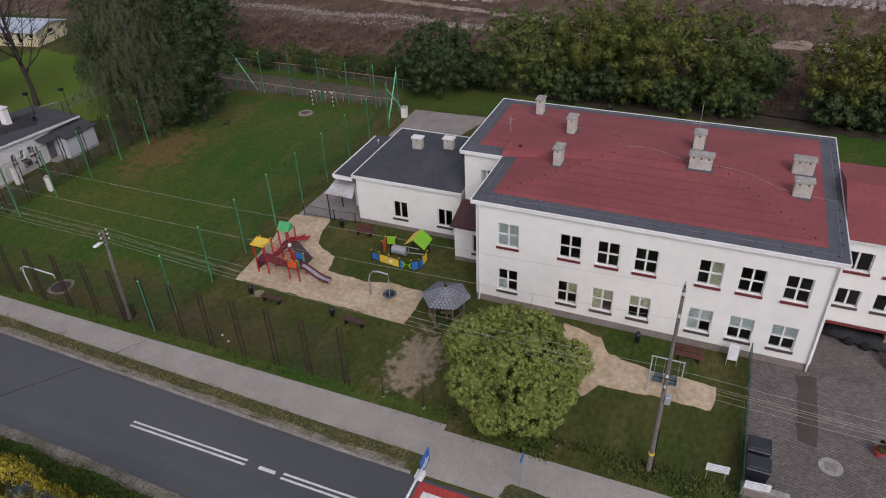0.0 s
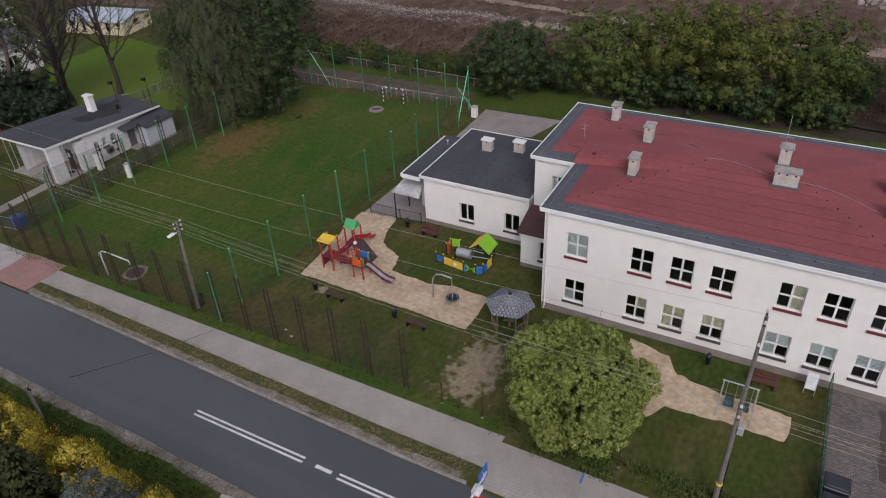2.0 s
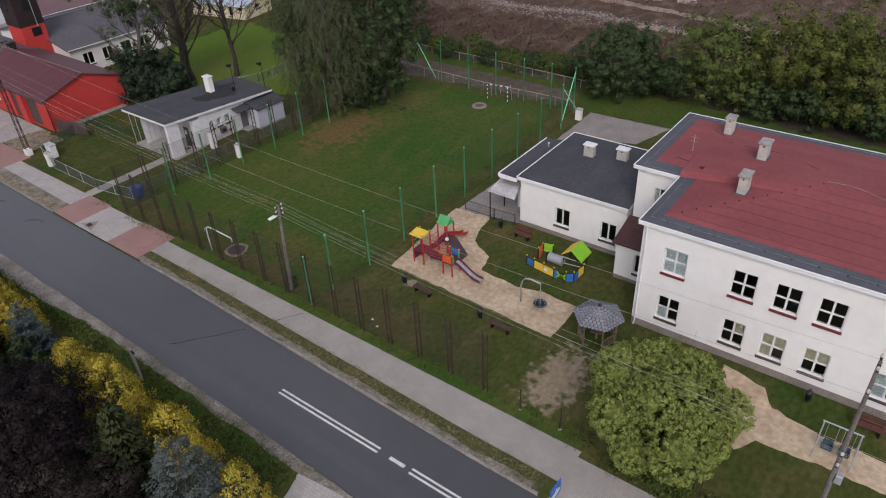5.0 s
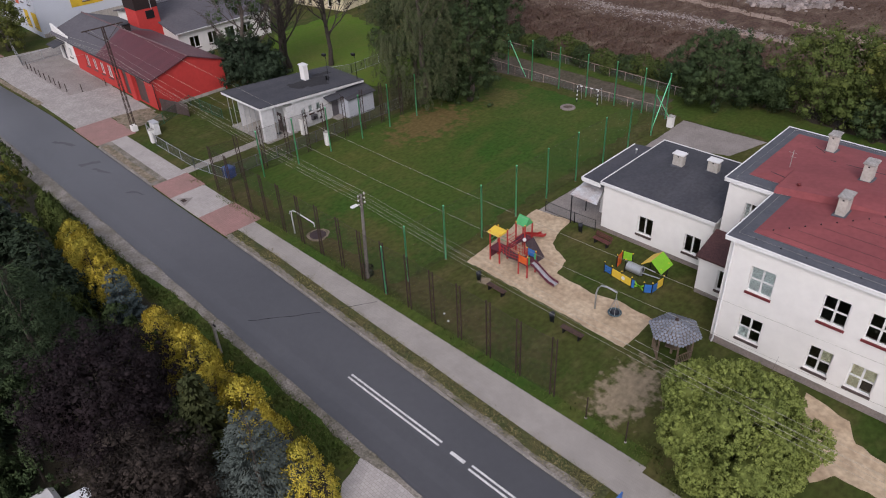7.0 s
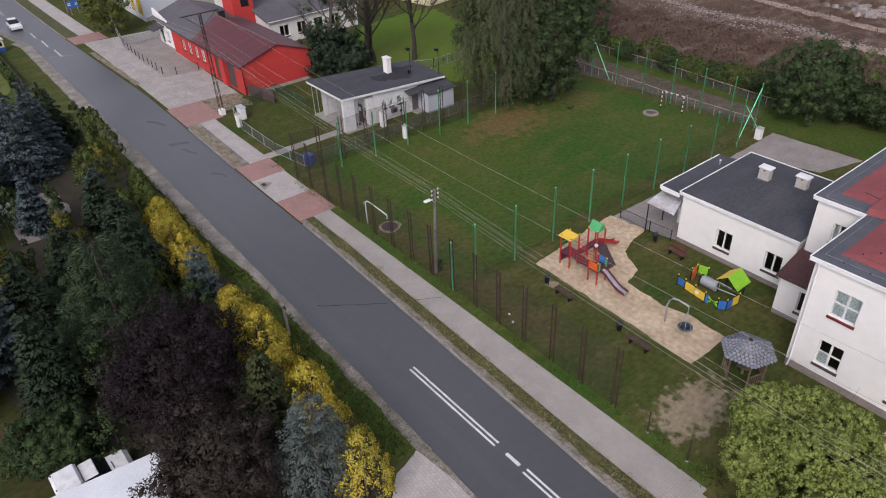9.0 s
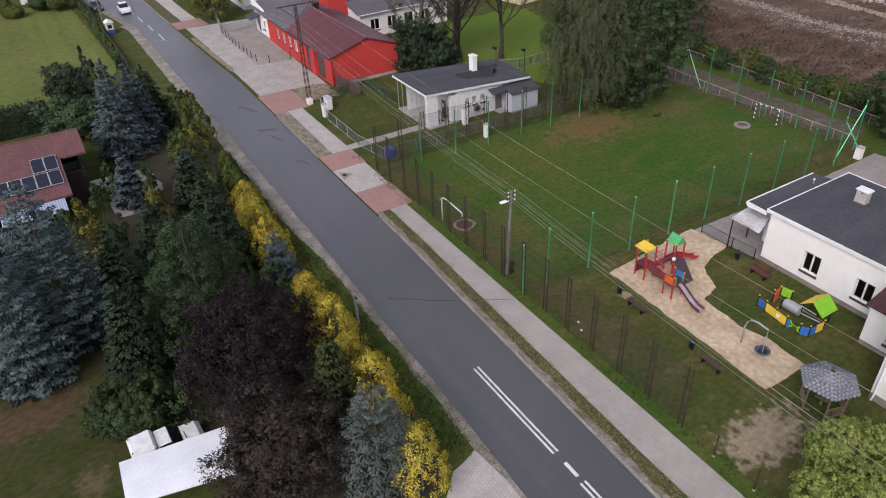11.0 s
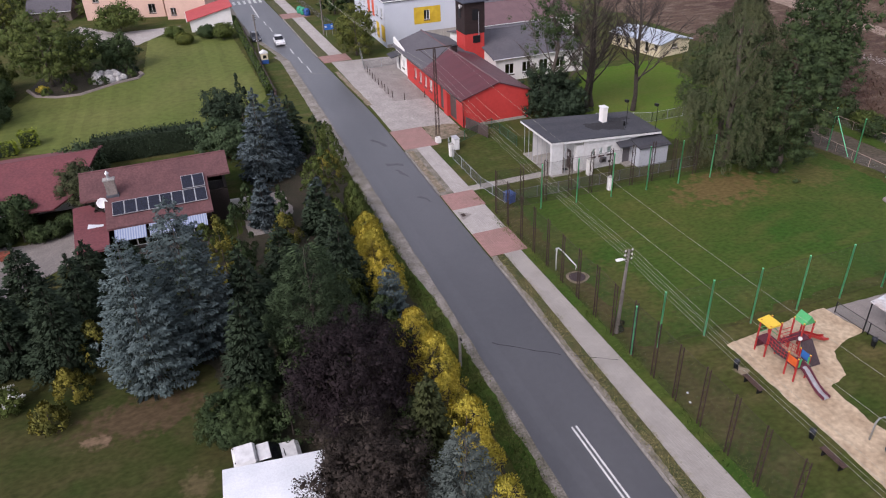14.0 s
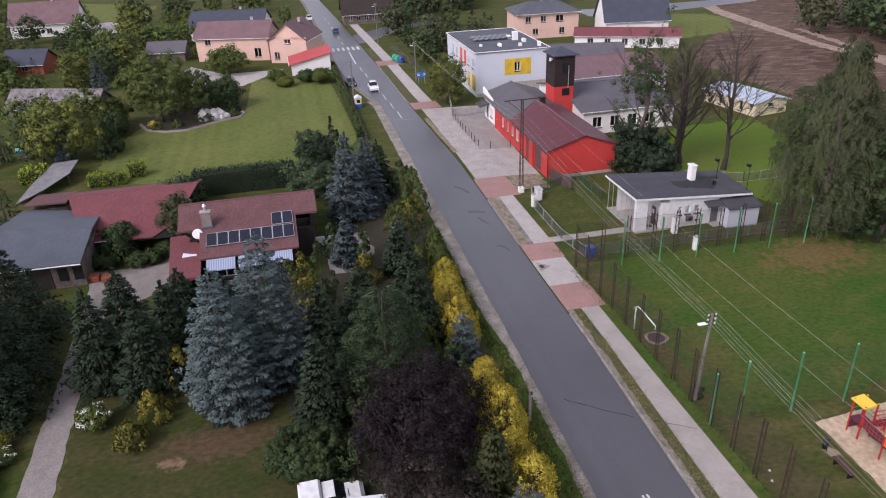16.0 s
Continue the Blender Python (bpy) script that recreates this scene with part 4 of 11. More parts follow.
def low_wing():
    s = thing("low_wing", "single-storey white rendered wing with a dark felt roof", "school wing")
    w = Shape()
    pts = [(-25.95, 43.3), (-16.62, 43.3), (-16.62, 52.7), (-25.95, 52.7)]
    holes = [(3.28, 4.60, 1.10, 2.70), (7.28, 8.58, 1.10, 2.70)]
    bits = [wall(w, p, pts[(i + 1) % 4], 0.4, 4.38, 0.38, holes if i == 0 else ()) for i, p in enumerate(pts)]
    part("wall", w, M["plaster"], s, "white rendered wall")
    pl = Shape()
    for i, p in enumerate(pts):
        wall(pl, p, pts[(i + 1) % 4], -0.3, 0.4, 0.44)
    part("plinth", pl, M["plinth"], s)
    d, n = bits[0]
    for u in (3.28, 7.28):
        window(s, pts[0], d, n, u, 1.10, 1.31, 1.60, 2, 1)
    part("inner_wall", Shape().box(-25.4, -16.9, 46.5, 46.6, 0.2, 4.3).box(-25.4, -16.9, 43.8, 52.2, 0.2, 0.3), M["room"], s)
    x0, x1, y0, y1 = -26.2, -16.48, 43.05, 52.95
    part("cornice", Shape().prism([(x0, y0), (x1, y0), (x1, y1), (x0, y1)], 4.33, 4.55), M["white_metal"], s, "white metal eaves trim")
    hg = lambda x, y: 4.56 + 0.17 * min(x - x0, y - y0, y1 - y, 6.0)
    part("roof", eave_roof(None, x0, x1, y0, y1, [], [(y0 + y1) / 2], 0.45, hg, lambda x, y: True), M["roof_dark"], s, "dark grey bitumen felt roof")
    rim = Shape()
    for p, q in (((x0, y0), (x1, y0)), ((x0, y0), (x0, y1)), ((x0, y1), (x1, y1))):
        rim.tube([(*p, 4.58), (*q, 4.58)], 0.045, 6)
    part("roof_edge", rim, M["white_metal"], s, "white metal roof edge")
    for x, y, h in ((-22.4, 48.3, 1.0), (-19.8, 49.0, 0.95)):
        chimney(s, x, y, hg(x, y), 0.85, 0.55, h, "white_metal")
    vents = Shape().lathe([(0.06, -0.2), (0.06, 0.35), (0.09, 0.36), (0.09, 0.45), (0.02, 0.5)], 8)
    part("vent_pipe", vents, M["white_metal"], s, "white vent pipe", True).matrix_basis = Matrix.Translation((-26.8, 49.3, 4.45))
    # side lean-to of the wing
    b = Shape()
    bpts = [(-27.6, 45.6), (-26.25, 45.6), (-26.25, 50.7), (-27.6, 50.7)]
    for i, p in enumerate(bpts):
        wall(b, p, bpts[(i + 1) % 4], -0.2, 4.2, 0.25)
    part("lean_to", b, M["plaster"], s, "white side porch")
    part("roof", Shape().prism([(-27.9, 43.2), (-26.2, 43.1), (-26.2, 51.0), (-27.9, 51.0)], 4.24, [4.40, 4.56, 4.56, 4.40]), M["roof_dark"], s, "dark felt strip roof")
    part("fascia", Shape().box(-27.92, -26.2, 43.04, 43.18, 4.02, 4.36, 0.01).box(-28.02, -27.9, 43.04, 51.0, 4.14, 4.42, 0.01), M["white_metal"], s, "white metal eaves board")
    cn = Shape().prism([(-28.6, 42.5), (-26.0, 42.45), (-26.95, 45.2), (-28.75, 45.15)], 2.72, [2.78, 2.84, 3.12, 3.06])
    part("canopy", cn, M["canopy"], s, "translucent corrugated porch canopy")
    rb = Shape()
    for i in range(14):
        k = i / 13
        rb.tube([(-28.6 + 2.6 * k, 42.5 - 0.05 * k, 2.79 + 0.06 * k), (-28.75 + 1.8 * k, 45.15 + 0.05 * k, 3.07 + 0.06 * k)], 0.02, 4)
    part("canopy_rib", rb, M["canopy"], s)
    for x, y in ((-28.5, 42.6), (-28.6, 45.0)):
        part("post", Shape().tube([(x, y, 0), (x, y, 2.8)], 0.05, 8), M["black"], s)
    return s


def stair_porch():
    s = thing("stair_porch", "small white porch with a brown metal lean-to roof", "porch")
    w = Shape()
    pts = [(-16.15, 40.7), (-12.9, 40.7), (-12.9, 43.26), (-16.15, 43.26)]
    bits = [wall(w, p, pts[(i + 1) % 4], 0.35, 3.15, 0.3, [(1.45, 1.95, 0.95, 2.6)] if i == 0 else ()) for i, p in enumerate(pts)]
    part("wall", w, M["plaster"], s)
    pl = Shape()
    for i, p in enumerate(pts):
        wall(pl, p, pts[(i + 1) % 4], -0.3, 0.35, 0.34)
    part("plinth", pl, M["plinth"], s)
    window(s, pts[0], *bits[0], 1.45, 0.95, 0.5, 1.65, 1, 1)
    part("inner_wall", Shape().box(-15.7, -13.2, 42.3, 42.4, 0, 3), M["room"], s)
    part("cornice", Shape().box(-16.35, -12.92, 40.5, 40.62, 3.05, 3.22, 0.02), M["white_metal"], s, "white gutter")
    part("roof", Shape().prism([(-16.4, 40.45), (-12.91, 40.45), (-12.91, 43.24), (-16.4, 43.24)], 3.12, [3.25, 3.25, 4.1, 4.1]), M["roof_brown"], s, "brown sheet-metal lean-to roof")
    return s


def link_wing():
    s = thing("link_wing", "white link building with a low red roof and a dark gateway", "school wing")
    w = Shape()
    x1 = 40.0
    pts = [(9.14, 40.0), (x1, 40.0), (x1, 50.0), (9.14, 50.0)]
    holes = [(0.75, 2.1, 3.05, 4.35), (0.5, 2.1, 5.7, 7.1), (2.9, 4.4, 3.05, 4.35), (2.9, 4.5, 5.7, 7.1), (5.6, 7.0, 3.05, 4.35)]
    bits = [wall(w, p, pts[(i + 1) % 4], 1.75 if i == 0 else 0.0, 7.9, 0.4, holes if i == 0 else ()) for i, p in enumerate(pts)]
    part("wall", w, M["plaster"], s)
    for k, h in enumerate(holes):
        window(s, pts[0], *bits[0], h[0], h[2], h[1] - h[0], h[3] - h[2], 2, 1, sill="sill_red" if h[2] > 5 else "sill_brown")
    part("lintel", Shape().box(9.15, 14.0, 39.9, 40.4, 1.55, 1.75, 0.02), M["sill_red"], s, "dark red gateway lintel")
    part("pier", Shape().box(13.3, 40, 39.9, 40.5, 0, 1.74, 0.02), M["plinth"], s)
    # recess lined in the dark room colour, which stands for its shade
    part("gateway", Shape().box(9.15, 13.3, 44.2, 44.4, 0, 1.75).box(9.15, 13.3, 40.4, 44.2, 1.7, 1.76), M["room"], s, "gateway recess with shade put in its colour")
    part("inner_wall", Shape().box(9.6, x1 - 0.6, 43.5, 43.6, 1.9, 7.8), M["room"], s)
    part("cornice", Shape().prism([(9.42, 39.75), (x1 + 0.2, 39.75), (x1 + 0.2, 50.2), (9.42, 50.2)], 7.86, 8.02), M["white_metal"], s)
    part("roof", Shape().prism([(9.42, 39.7), (x1 + 0.3, 39.7), (x1 + 0.3, 45.0), (9.42, 45.0)], 8.0, [8.05, 8.05, 9.2, 9.2]), M["roof_red"], s, "dull red felt roof")
    part("roof", Shape().prism([(9.42, 45.0), (x1 + 0.3, 45.0), (x1 + 0.3, 50.3), (9.42, 50.3)], 8.0, [9.2, 9.2, 8.05, 8.05]), M["roof_red"], s, "dull red felt roof")
    return s


school()
low_wing()
stair_porch()
link_wing()
# ---- trees and shrubs ----


def unit(v):
    return v / np.maximum(np.linalg.norm(v, axis=-1, keepdims=True), 1e-6)


def leaf_mesh(name, pos, axis, size, material, width=0.55, seed=0, out=None, round_off=0.6, lumps=()):
    """Many small folded leaves: positions, directions and lengths as arrays; out is the way out of the crown at each leaf. lumps: closed leafy domes below them, as (corners, normals)."""
    rg = np.random.default_rng(seed)
    pos, axis, size = np.asarray(pos, float), unit(np.asarray(axis, float)), np.asarray(size, float)[:, None]
    out = unit(axis + np.array([0, 0, 0.5])) if out is None else unit(np.asarray(out, float))
    side = unit(np.cross(axis, out + 0.8 * rg.normal(size=pos.shape)))
    nrm = np.cross(axis, side)
    flip = np.where((nrm * out).sum(1, keepdims=True) < 0, -1.0, 1.0)
    side, nrm = side * flip, nrm * flip
    bend = nrm * size * 0.07
    v = np.stack([pos, pos + axis * size * 0.45 - side * size * width / 2 - bend, pos + axis * size, pos + axis * size * 0.45 + side * size * width / 2 - bend], 1).reshape(-1, 3)
    soft_n = np.repeat(unit(out * round_off + nrm * (1 - round_off)), 4, 0)
    if len(lumps):
        v = np.concatenate([v] + [a.reshape(-1, 3) for a, _ in lumps])
        soft_n = np.concatenate([soft_n] + [b.reshape(-1, 3) for _, b in lumps])
    n = len(v) // 4
    me = bpy.data.meshes.new(name)
    me.vertices.add(4 * n)
    me.vertices.foreach_set("co", v.ravel())
    me.loops.add(4 * n)
    me.loops.foreach_set("vertex_index", np.arange(4 * n))
    me.polygons.add(n)
    me.polygons.foreach_set("loop_start", np.arange(n) * 4)
    me.polygons.foreach_set("loop_total", np.full(n, 4))
    me.materials.append(material)
    me.update()
    me.polygons.foreach_set("use_smooth", np.ones(n, bool))
    me.normals_split_custom_set_from_vertices(soft_n)
    return me


def leafy_dome(c, u, r, stretch, around=6, rings=3):
    """A closed knobbly cap that looks along u, the leafy mass below the outer leaves of a lump."""
    w = unit(u + np.array([0, 0, 0.35]))
    a = unit(np.cross(w, np.array([0.31, 0.85, 0.42])))
    b = np.cross(w, a)
    th, ph = np.meshgrid(np.linspace(0.02, 1.9, rings + 1), np.linspace(0, 2 * math.pi, around + 1), indexing="ij")
    q = np.cos(th)[..., None] * w + np.sin(th)[..., None] * (np.cos(ph)[..., None] * a + np.sin(ph)[..., None] * b)
    knob = 1 + 0.14 * np.sin(q[..., :1] * 6 + c[0] * 5) * np.sin(q[..., 1:2] * 6 + c[1] * 5) + 0.08 * np.sin(q[..., 2:] * 8 + c[2] * 3)
    p = c + q * r * knob * stretch
    quad = lambda g: np.stack([g[:-1, :-1], g[1:, :-1], g[1:, 1:], g[:-1, 1:]], 2).reshape(-1, 4, 3)
    return quad(p), quad(q)


def clump_leaves(rg, c, u, m, cr, leaf, stretch, droop):
    """Leaves that lie like shingles over the outer, upper face of one leafy lump at c that looks along u."""
    q = unit(rg.normal(size=(m, 3)) + u * 0.75 + np.array([0, 0, 0.4]))
    knob = 1 + 0.16 * np.sin(q[:, :1] * 7 + c[0] * 5) * np.sin(q[:, 1:2] * 7 + c[1] * 5) + 0.1 * np.sin(q[:, 2:] * 9 + c[2] * 3)
    p = c + q * cr * knob * rg.uniform(0.66, 1.12, (m, 1)) * stretch
    t = rg.normal(size=(m, 3))
    t -= q * (t * q).sum(1, keepdims=True)
    a = unit(t) * 0.8 + q * 0.4 + np.array([0, 0, -droop])
    return p, a, rg.uniform(0.65, 1.35, m) * leaf, unit(q + u * 0.15 + rg.normal(size=(m, 3)) * 0.12)


def broad_crown(name, r, h, base, material, clumps=120, per=55, leaf=0.26, lobes=0.25, clump=0.75, droop=0.0, seed=0, flat=1.0, square=1.0, inner=6, deep=0.80, dome=0.55, cap=(6, 3)):
    """A crown of separate leaf lumps from height base to h, radius r: big uneven lobes, dark gaps and a dim inside."""
    rg = np.random.default_rng(seed)
    parts_, lumps = [], []
    cz, rz = (h + base) / 2, (h - base) / 2
    for i in range(clumps):
        v = 1 - 1.85 * (i + 0.5) / clumps
        a = i * 2.39996 + rg.normal() * 0.25
        w = math.sqrt(max(0.0, 1 - v * v))
        u = unit(np.array([w * math.cos(a), w * math.sin(a), v]) + rg.normal(size=3) * 0.10)
        k = 1 + lobes * 1.7 * noise.noise((u[0] * 1.9 + seed, u[1] * 1.9, u[2] * 1.9))
        d = rg.uniform(deep, 1.0) * k
        rr = r - clump * 0.6
        e = np.sign(u) * np.abs(u) ** square
        c = np.array([e[0] * rr * d, e[1] * rr * d, cz + e[2] * (rz - clump * 0.5) * d * flat])
        size = clump * rg.uniform(0.65, 1.25)
        c[2] = max(c[2], clump * 0.5)
        m = int(per * rg.uniform(0.8, 1.2) * (size / clump) ** 2)
        parts_.append(clump_leaves(rg, c, u, m, size, leaf, np.array([1, 1, 0.85]), droop))
        if dome:
            lumps.append(leafy_dome(c, u, size * dome, np.array([1, 1, 0.85]), *cap))
    n = int(clumps * inner)
    u = unit(rg.normal(size=(n, 3)))
    p = u * rg.uniform(0.45, 0.8, (n, 1)) * np.array([r, r, rz]) + np.array([0, 0, cz])
    p[:, 2] = np.maximum(p[:, 2], 0.1)
    parts_.append((p, rg.normal(size=(n, 3)), np.full(n, max(0.34, leaf * 2.2)), u))
    return leaf_mesh(name, *[np.concatenate([p[k] for p in parts_]) for k in range(3)], material, 0.6, seed, np.concatenate([p[3] for p in parts_]), 0.85, lumps)


def billow_crown(name, r, h, base, material, lobes=34, lobe=1.0, spacing=0.29, floret=0.20, per=24, leaf=0.11, seed=0, uneven=0.22):
    """A clipped dense crown: big round lobes, each covered by tight rosettes of leaves with fine dark cracks between them."""
    rg = np.random.default_rng(seed)
    cz, rz = (h + base) / 2, (h - base) / 2
    mid = np.array([0, 0, cz])
    cs, rs = [], []
    for i in range(lobes):
        v = 1 - 1.8 * (i + 0.5) / lobes
        a = i * 2.39996 + rg.normal() * 0.2
        w = math.sqrt(max(0.0, 1 - v * v))
        u = np.array([w * math.cos(a), w * math.sin(a), v])
        d = 1 + uneven * rg.uniform(-0.5, 0.30)
        R = lobe * rg.uniform(0.75, 1.3)
        cs.append(u * np.array([r - 0.75 * R, r - 0.75 * R, rz - 0.75 * R]) * d + mid)
        rs.append(R)
    cs, rs = np.array(cs), np.array(rs)
    spots, ways, lumps = [], [], []
    for c, R in zip(cs, rs):
        n = int(4 * math.pi * R * R / spacing ** 2)
        k = np.arange(n) + 0.5
        z = 1 - 2 * k / n
        a = k * 2.39996 + rg.uniform(0, 6)
        q = unit(np.stack([np.sqrt(1 - z * z) * np.cos(a), np.sqrt(1 - z * z) * np.sin(a), z], 1) + rg.normal(size=(n, 3)) * 0.10)
        p = c + q * R * rg.uniform(0.80, 1.08, (n, 1))
        near = (np.linalg.norm(p[:, None] - cs[None], axis=2) / rs[None]).min(1)
        keep = (near > 0.79) & (((p - mid) * q).sum(1) > -0.3) & (p[:, 2] > base)
        spots.append(p[keep])
        ways.append(q[keep])
        lumps.append(leafy_dome(c, unit(c - mid), R * 0.55, np.ones(3), 12, 5))
    c, u = np.concatenate(spots), np.concatenate(ways)
    n = len(c)
    lumps += [leafy_dome(c[i], u[i], floret * 0.7, np.ones(3), 5, 2) for i in range(n)]
    size = floret * rg.uniform(0.75, 1.25, (n, 1))
    c, u, size = np.repeat(c, per, 0), np.repeat(u, per, 0), np.repeat(size, per, 0)
    q = unit(rg.normal(size=c.shape) + u * 1.1)
    p = c + q * size * rg.uniform(0.55, 1.05, size.shape)
    t = rg.normal(size=c.shape)
    ax = unit(t - q * (t * q).sum(1, keepdims=True)) * 0.8 + q * 0.55
    return leaf_mesh(name, p, ax, rg.uniform(0.7, 1.3, len(p)) * leaf, material, 0.62, seed, q + u * 0.2 + rg.normal(size=c.shape) * 0.3, 0.4, lumps)


def pine_crown(name, r, h, base, material, tufts_=300, per=60, needle=0.34, tuft=0.34, seed=0, power=0.62):
    """A bushy pine: round tufts of needles that point outwards, set on a blunt cone with deep gaps."""
    rg = np.random.default_rng(seed)
    got = []
    for i in range(tufts_):
        k = (i + rg.random()) / tufts_
        k = 1 - math.sqrt(1 - k * 0.97)
        a = i * 2.39996 + rg.normal() * 0.2
        u = unit(np.array([math.cos(a), math.sin(a), 0.3 + 0.7 * k]))
        rr = r * (1 - k) ** power * min(1.0, 0.7 + k * 2) * rg.uniform(0.72, 1.0) * (1 + 0.35 * noise.noise((math.cos(a) * 1.7 + seed, math.sin(a) * 1.7, k * 4)))
        c = np.array([math.cos(a) * rr, math.sin(a) * rr, base + (h - base) * k])
        q = unit(rg.normal(size=(per, 3)) + u * 0.7 + np.array([0, 0, 0.35]))
        p = c + q * tuft * rg.uniform(0.1, 0.7, (per, 1))
        got.append((p, q + rg.normal(size=(per, 3)) * 0.25, rg.uniform(0.7, 1.2, per) * needle, unit(q + np.array([0, 0, 0.25]))))
    n = tufts_ * 5
    k, a = rg.uniform(0, 0.9, n), rg.uniform(0, 6.283, n)
    rr = r * (1 - k) ** power * rg.uniform(0.3, 0.75, n)
    ax = np.stack([np.cos(a), np.sin(a), rg.uniform(-0.8, 0.2, n)], 1)
    got.append((np.stack([np.cos(a) * rr, np.sin(a) * rr, base + (h - base) * k], 1), ax, np.full(n, 0.5), ax))
    return leaf_mesh(name, *[np.concatenate([g[q] for g in got]) for q in range(3)], material, 0.2, seed, np.concatenate([g[3] for g in got]), 0.7)


def spruce_crown(name, r, h, base, material, levels=14, arms=12, leaf=0.17, seed=0, droop=0.30, power=0.52, per=70, core=80, width=0.42, skirt=0.66, tip_up=0.16):
    """Tiers of flat feathered boughs: each has a spine and side twigs of needles that sag at the sides, with dark gaps between the tiers."""
    rg = np.random.default_rng(seed)
    got = []
    up = np.array([0, 0, 1.0])

    def prof(k):
        return r * (1 - k) ** power * min(1.0, skirt + (1 - skirt) * k / 0.22)

    for i in range(levels):
        k = (i + rg.uniform(0, 0.35)) / levels
        L0 = prof(k) + 0.12
        na = max(4, int(arms * (0.2 + 0.8 * L0 / r)))
        for j in range(na):
            a = 2 * math.pi * (j + rg.uniform(-0.25, 0.25) + 0.5 * i) / na
            L = L0 * rg.uniform(0.78, 1.06) * (1 + 0.18 * noise.noise((math.cos(a) * 1.6 + seed, math.sin(a) * 1.6, k * 5)))
            d = np.array([math.cos(a), math.sin(a), 0])
            sd = np.array([-d[1], d[0], 0])
            z0 = base + (h - base) * k + rg.uniform(-0.32, 0.32) + 0.25 * L0 * (0.4 + droop)
            half = min(0.85, 0.16 + 0.62 * L * math.pi / na)
            m = max(9, int(per * min(1.0, 0.35 + 0.22 * L)))
            t = 0.30 + 0.70 * np.sqrt(rg.uniform(0, 1, m))
            t = np.where(rg.random(m) < 0.7, np.round(t * 9) / 9, t)
            sgn = np.where(rg.random(m) < 0.5, -1.0, 1.0)
            along = rg.uniform(0, 1, m) ** 0.8
            w = half * np.minimum(1.0, 1.9 * (1.06 - t)) * along
            rad = L * t + 0.45 * w
            z = z0 + L * (0.10 * t - droop * t * t + tip_up * np.maximum(0, t - 0.7) * 2) - 0.30 * w * (0.5 + w) + rg.normal(size=m) * 0.035
            p = d * rad[:, None] + sd * (sgn * w)[:, None] + up * np.maximum(0.05, z)[:, None]
            ax = d * 0.75 + sd * (sgn * (0.25 + 0.55 * along))[:, None] + up * (0.10 - 0.35 * along)[:, None] + rg.normal(size=(m, 3)) * 0.18
            out = up * 0.75 + d * 0.5 + sd * (sgn * 0.35 * along)[:, None] + rg.normal(size=(m, 3)) * 0.15
            got.append((p, ax, rg.uniform(0.75, 1.3, m) * leaf, out))
    n = 70
    z = h * (0.90 + 0.12 * np.linspace(0, 1, n))
    ax = np.stack([rg.normal(size=n) * 0.7, rg.normal(size=n) * 0.7, np.ones(n)], 1)
    got.append((np.stack([rg.normal(size=n) * 0.05, rg.normal(size=n) * 0.05, z], 1), ax, np.full(n, leaf), ax))
    n = int(levels * core)
    k, a = rg.uniform(0, 0.93, n), rg.uniform(0, 6.283, n)
    rr = np.array([prof(q) for q in k]) * rg.uniform(0.25, 0.66, n)
    ax = np.stack([np.cos(a), np.sin(a), rg.uniform(-0.9, 0.0, n)], 1)
    got.append((np.stack([np.cos(a) * rr, np.sin(a) * rr, np.maximum(0.1, base + (h - base) * k)], 1), ax, leaf * 2.6 * (1.25 - k), ax - up * 0.5))
    return leaf_mesh(name, *[np.concatenate([g[q] for g in got]) for q in range(3)], material, width, seed, np.concatenate([g[3] for g in got]), 0.75)


def thuja_crown(name, r, h, material, count=3000, leaf=0.22, seed=0, tip=0.9, lobes=0.25, base=0.05):
    """A dense upright shrub: rising plumes of short sprays over a lumpy cone."""
    rg = np.random.default_rng(seed)
    per = 46
    parts_ = []
    for i in range(max(8, int(count * 1.35 / per))):
        k = rg.uniform(0, 1) ** 1.15
        a = rg.uniform(0, 2 * math.pi)
        prof = r * min(1.0, (1 - k) ** tip * 1.2) * min(1, 0.62 + k * 4)
        lump = 1 + lobes * 1.3 * noise.noise((math.cos(a) * 2.2 + seed, math.sin(a) * 2.2, k * 5))
        rr = max(0.02, prof * lump * rg.uniform(0.72, 0.95) - 0.1)
        u = np.array([math.cos(a), math.sin(a), 0.35 + 0.9 * k])
        u = unit(u)
        c = np.array([math.cos(a) * rr, math.sin(a) * rr, base + 0.1 + k * (h - base - 0.35)])
        q = unit(rg.normal(size=(per, 3)) + u * 0.8)
        cr = rg.uniform(0.15, 0.27) * min(1.3, 0.6 + r * 0.35)
        p = c + q * cr * np.array([0.9, 0.9, 1.6]) * rg.uniform(0.5, 1, (per, 1))
        p[:, 2] = np.maximum(p[:, 2], 0.02)
        parts_.append((p, q * 0.5 + np.array([0, 0, 0.9]) + rg.normal(size=(per, 3)) * 0.4, rg.uniform(0.7, 1.3, per) * leaf * 0.68, unit(q * 0.8 + u * 0.6)))
    return leaf_mesh(name, *[np.concatenate([p[k] for p in parts_]) for k in range(3)], material, 0.55, seed, np.concatenate([p[3] for p in parts_]), 0.85)


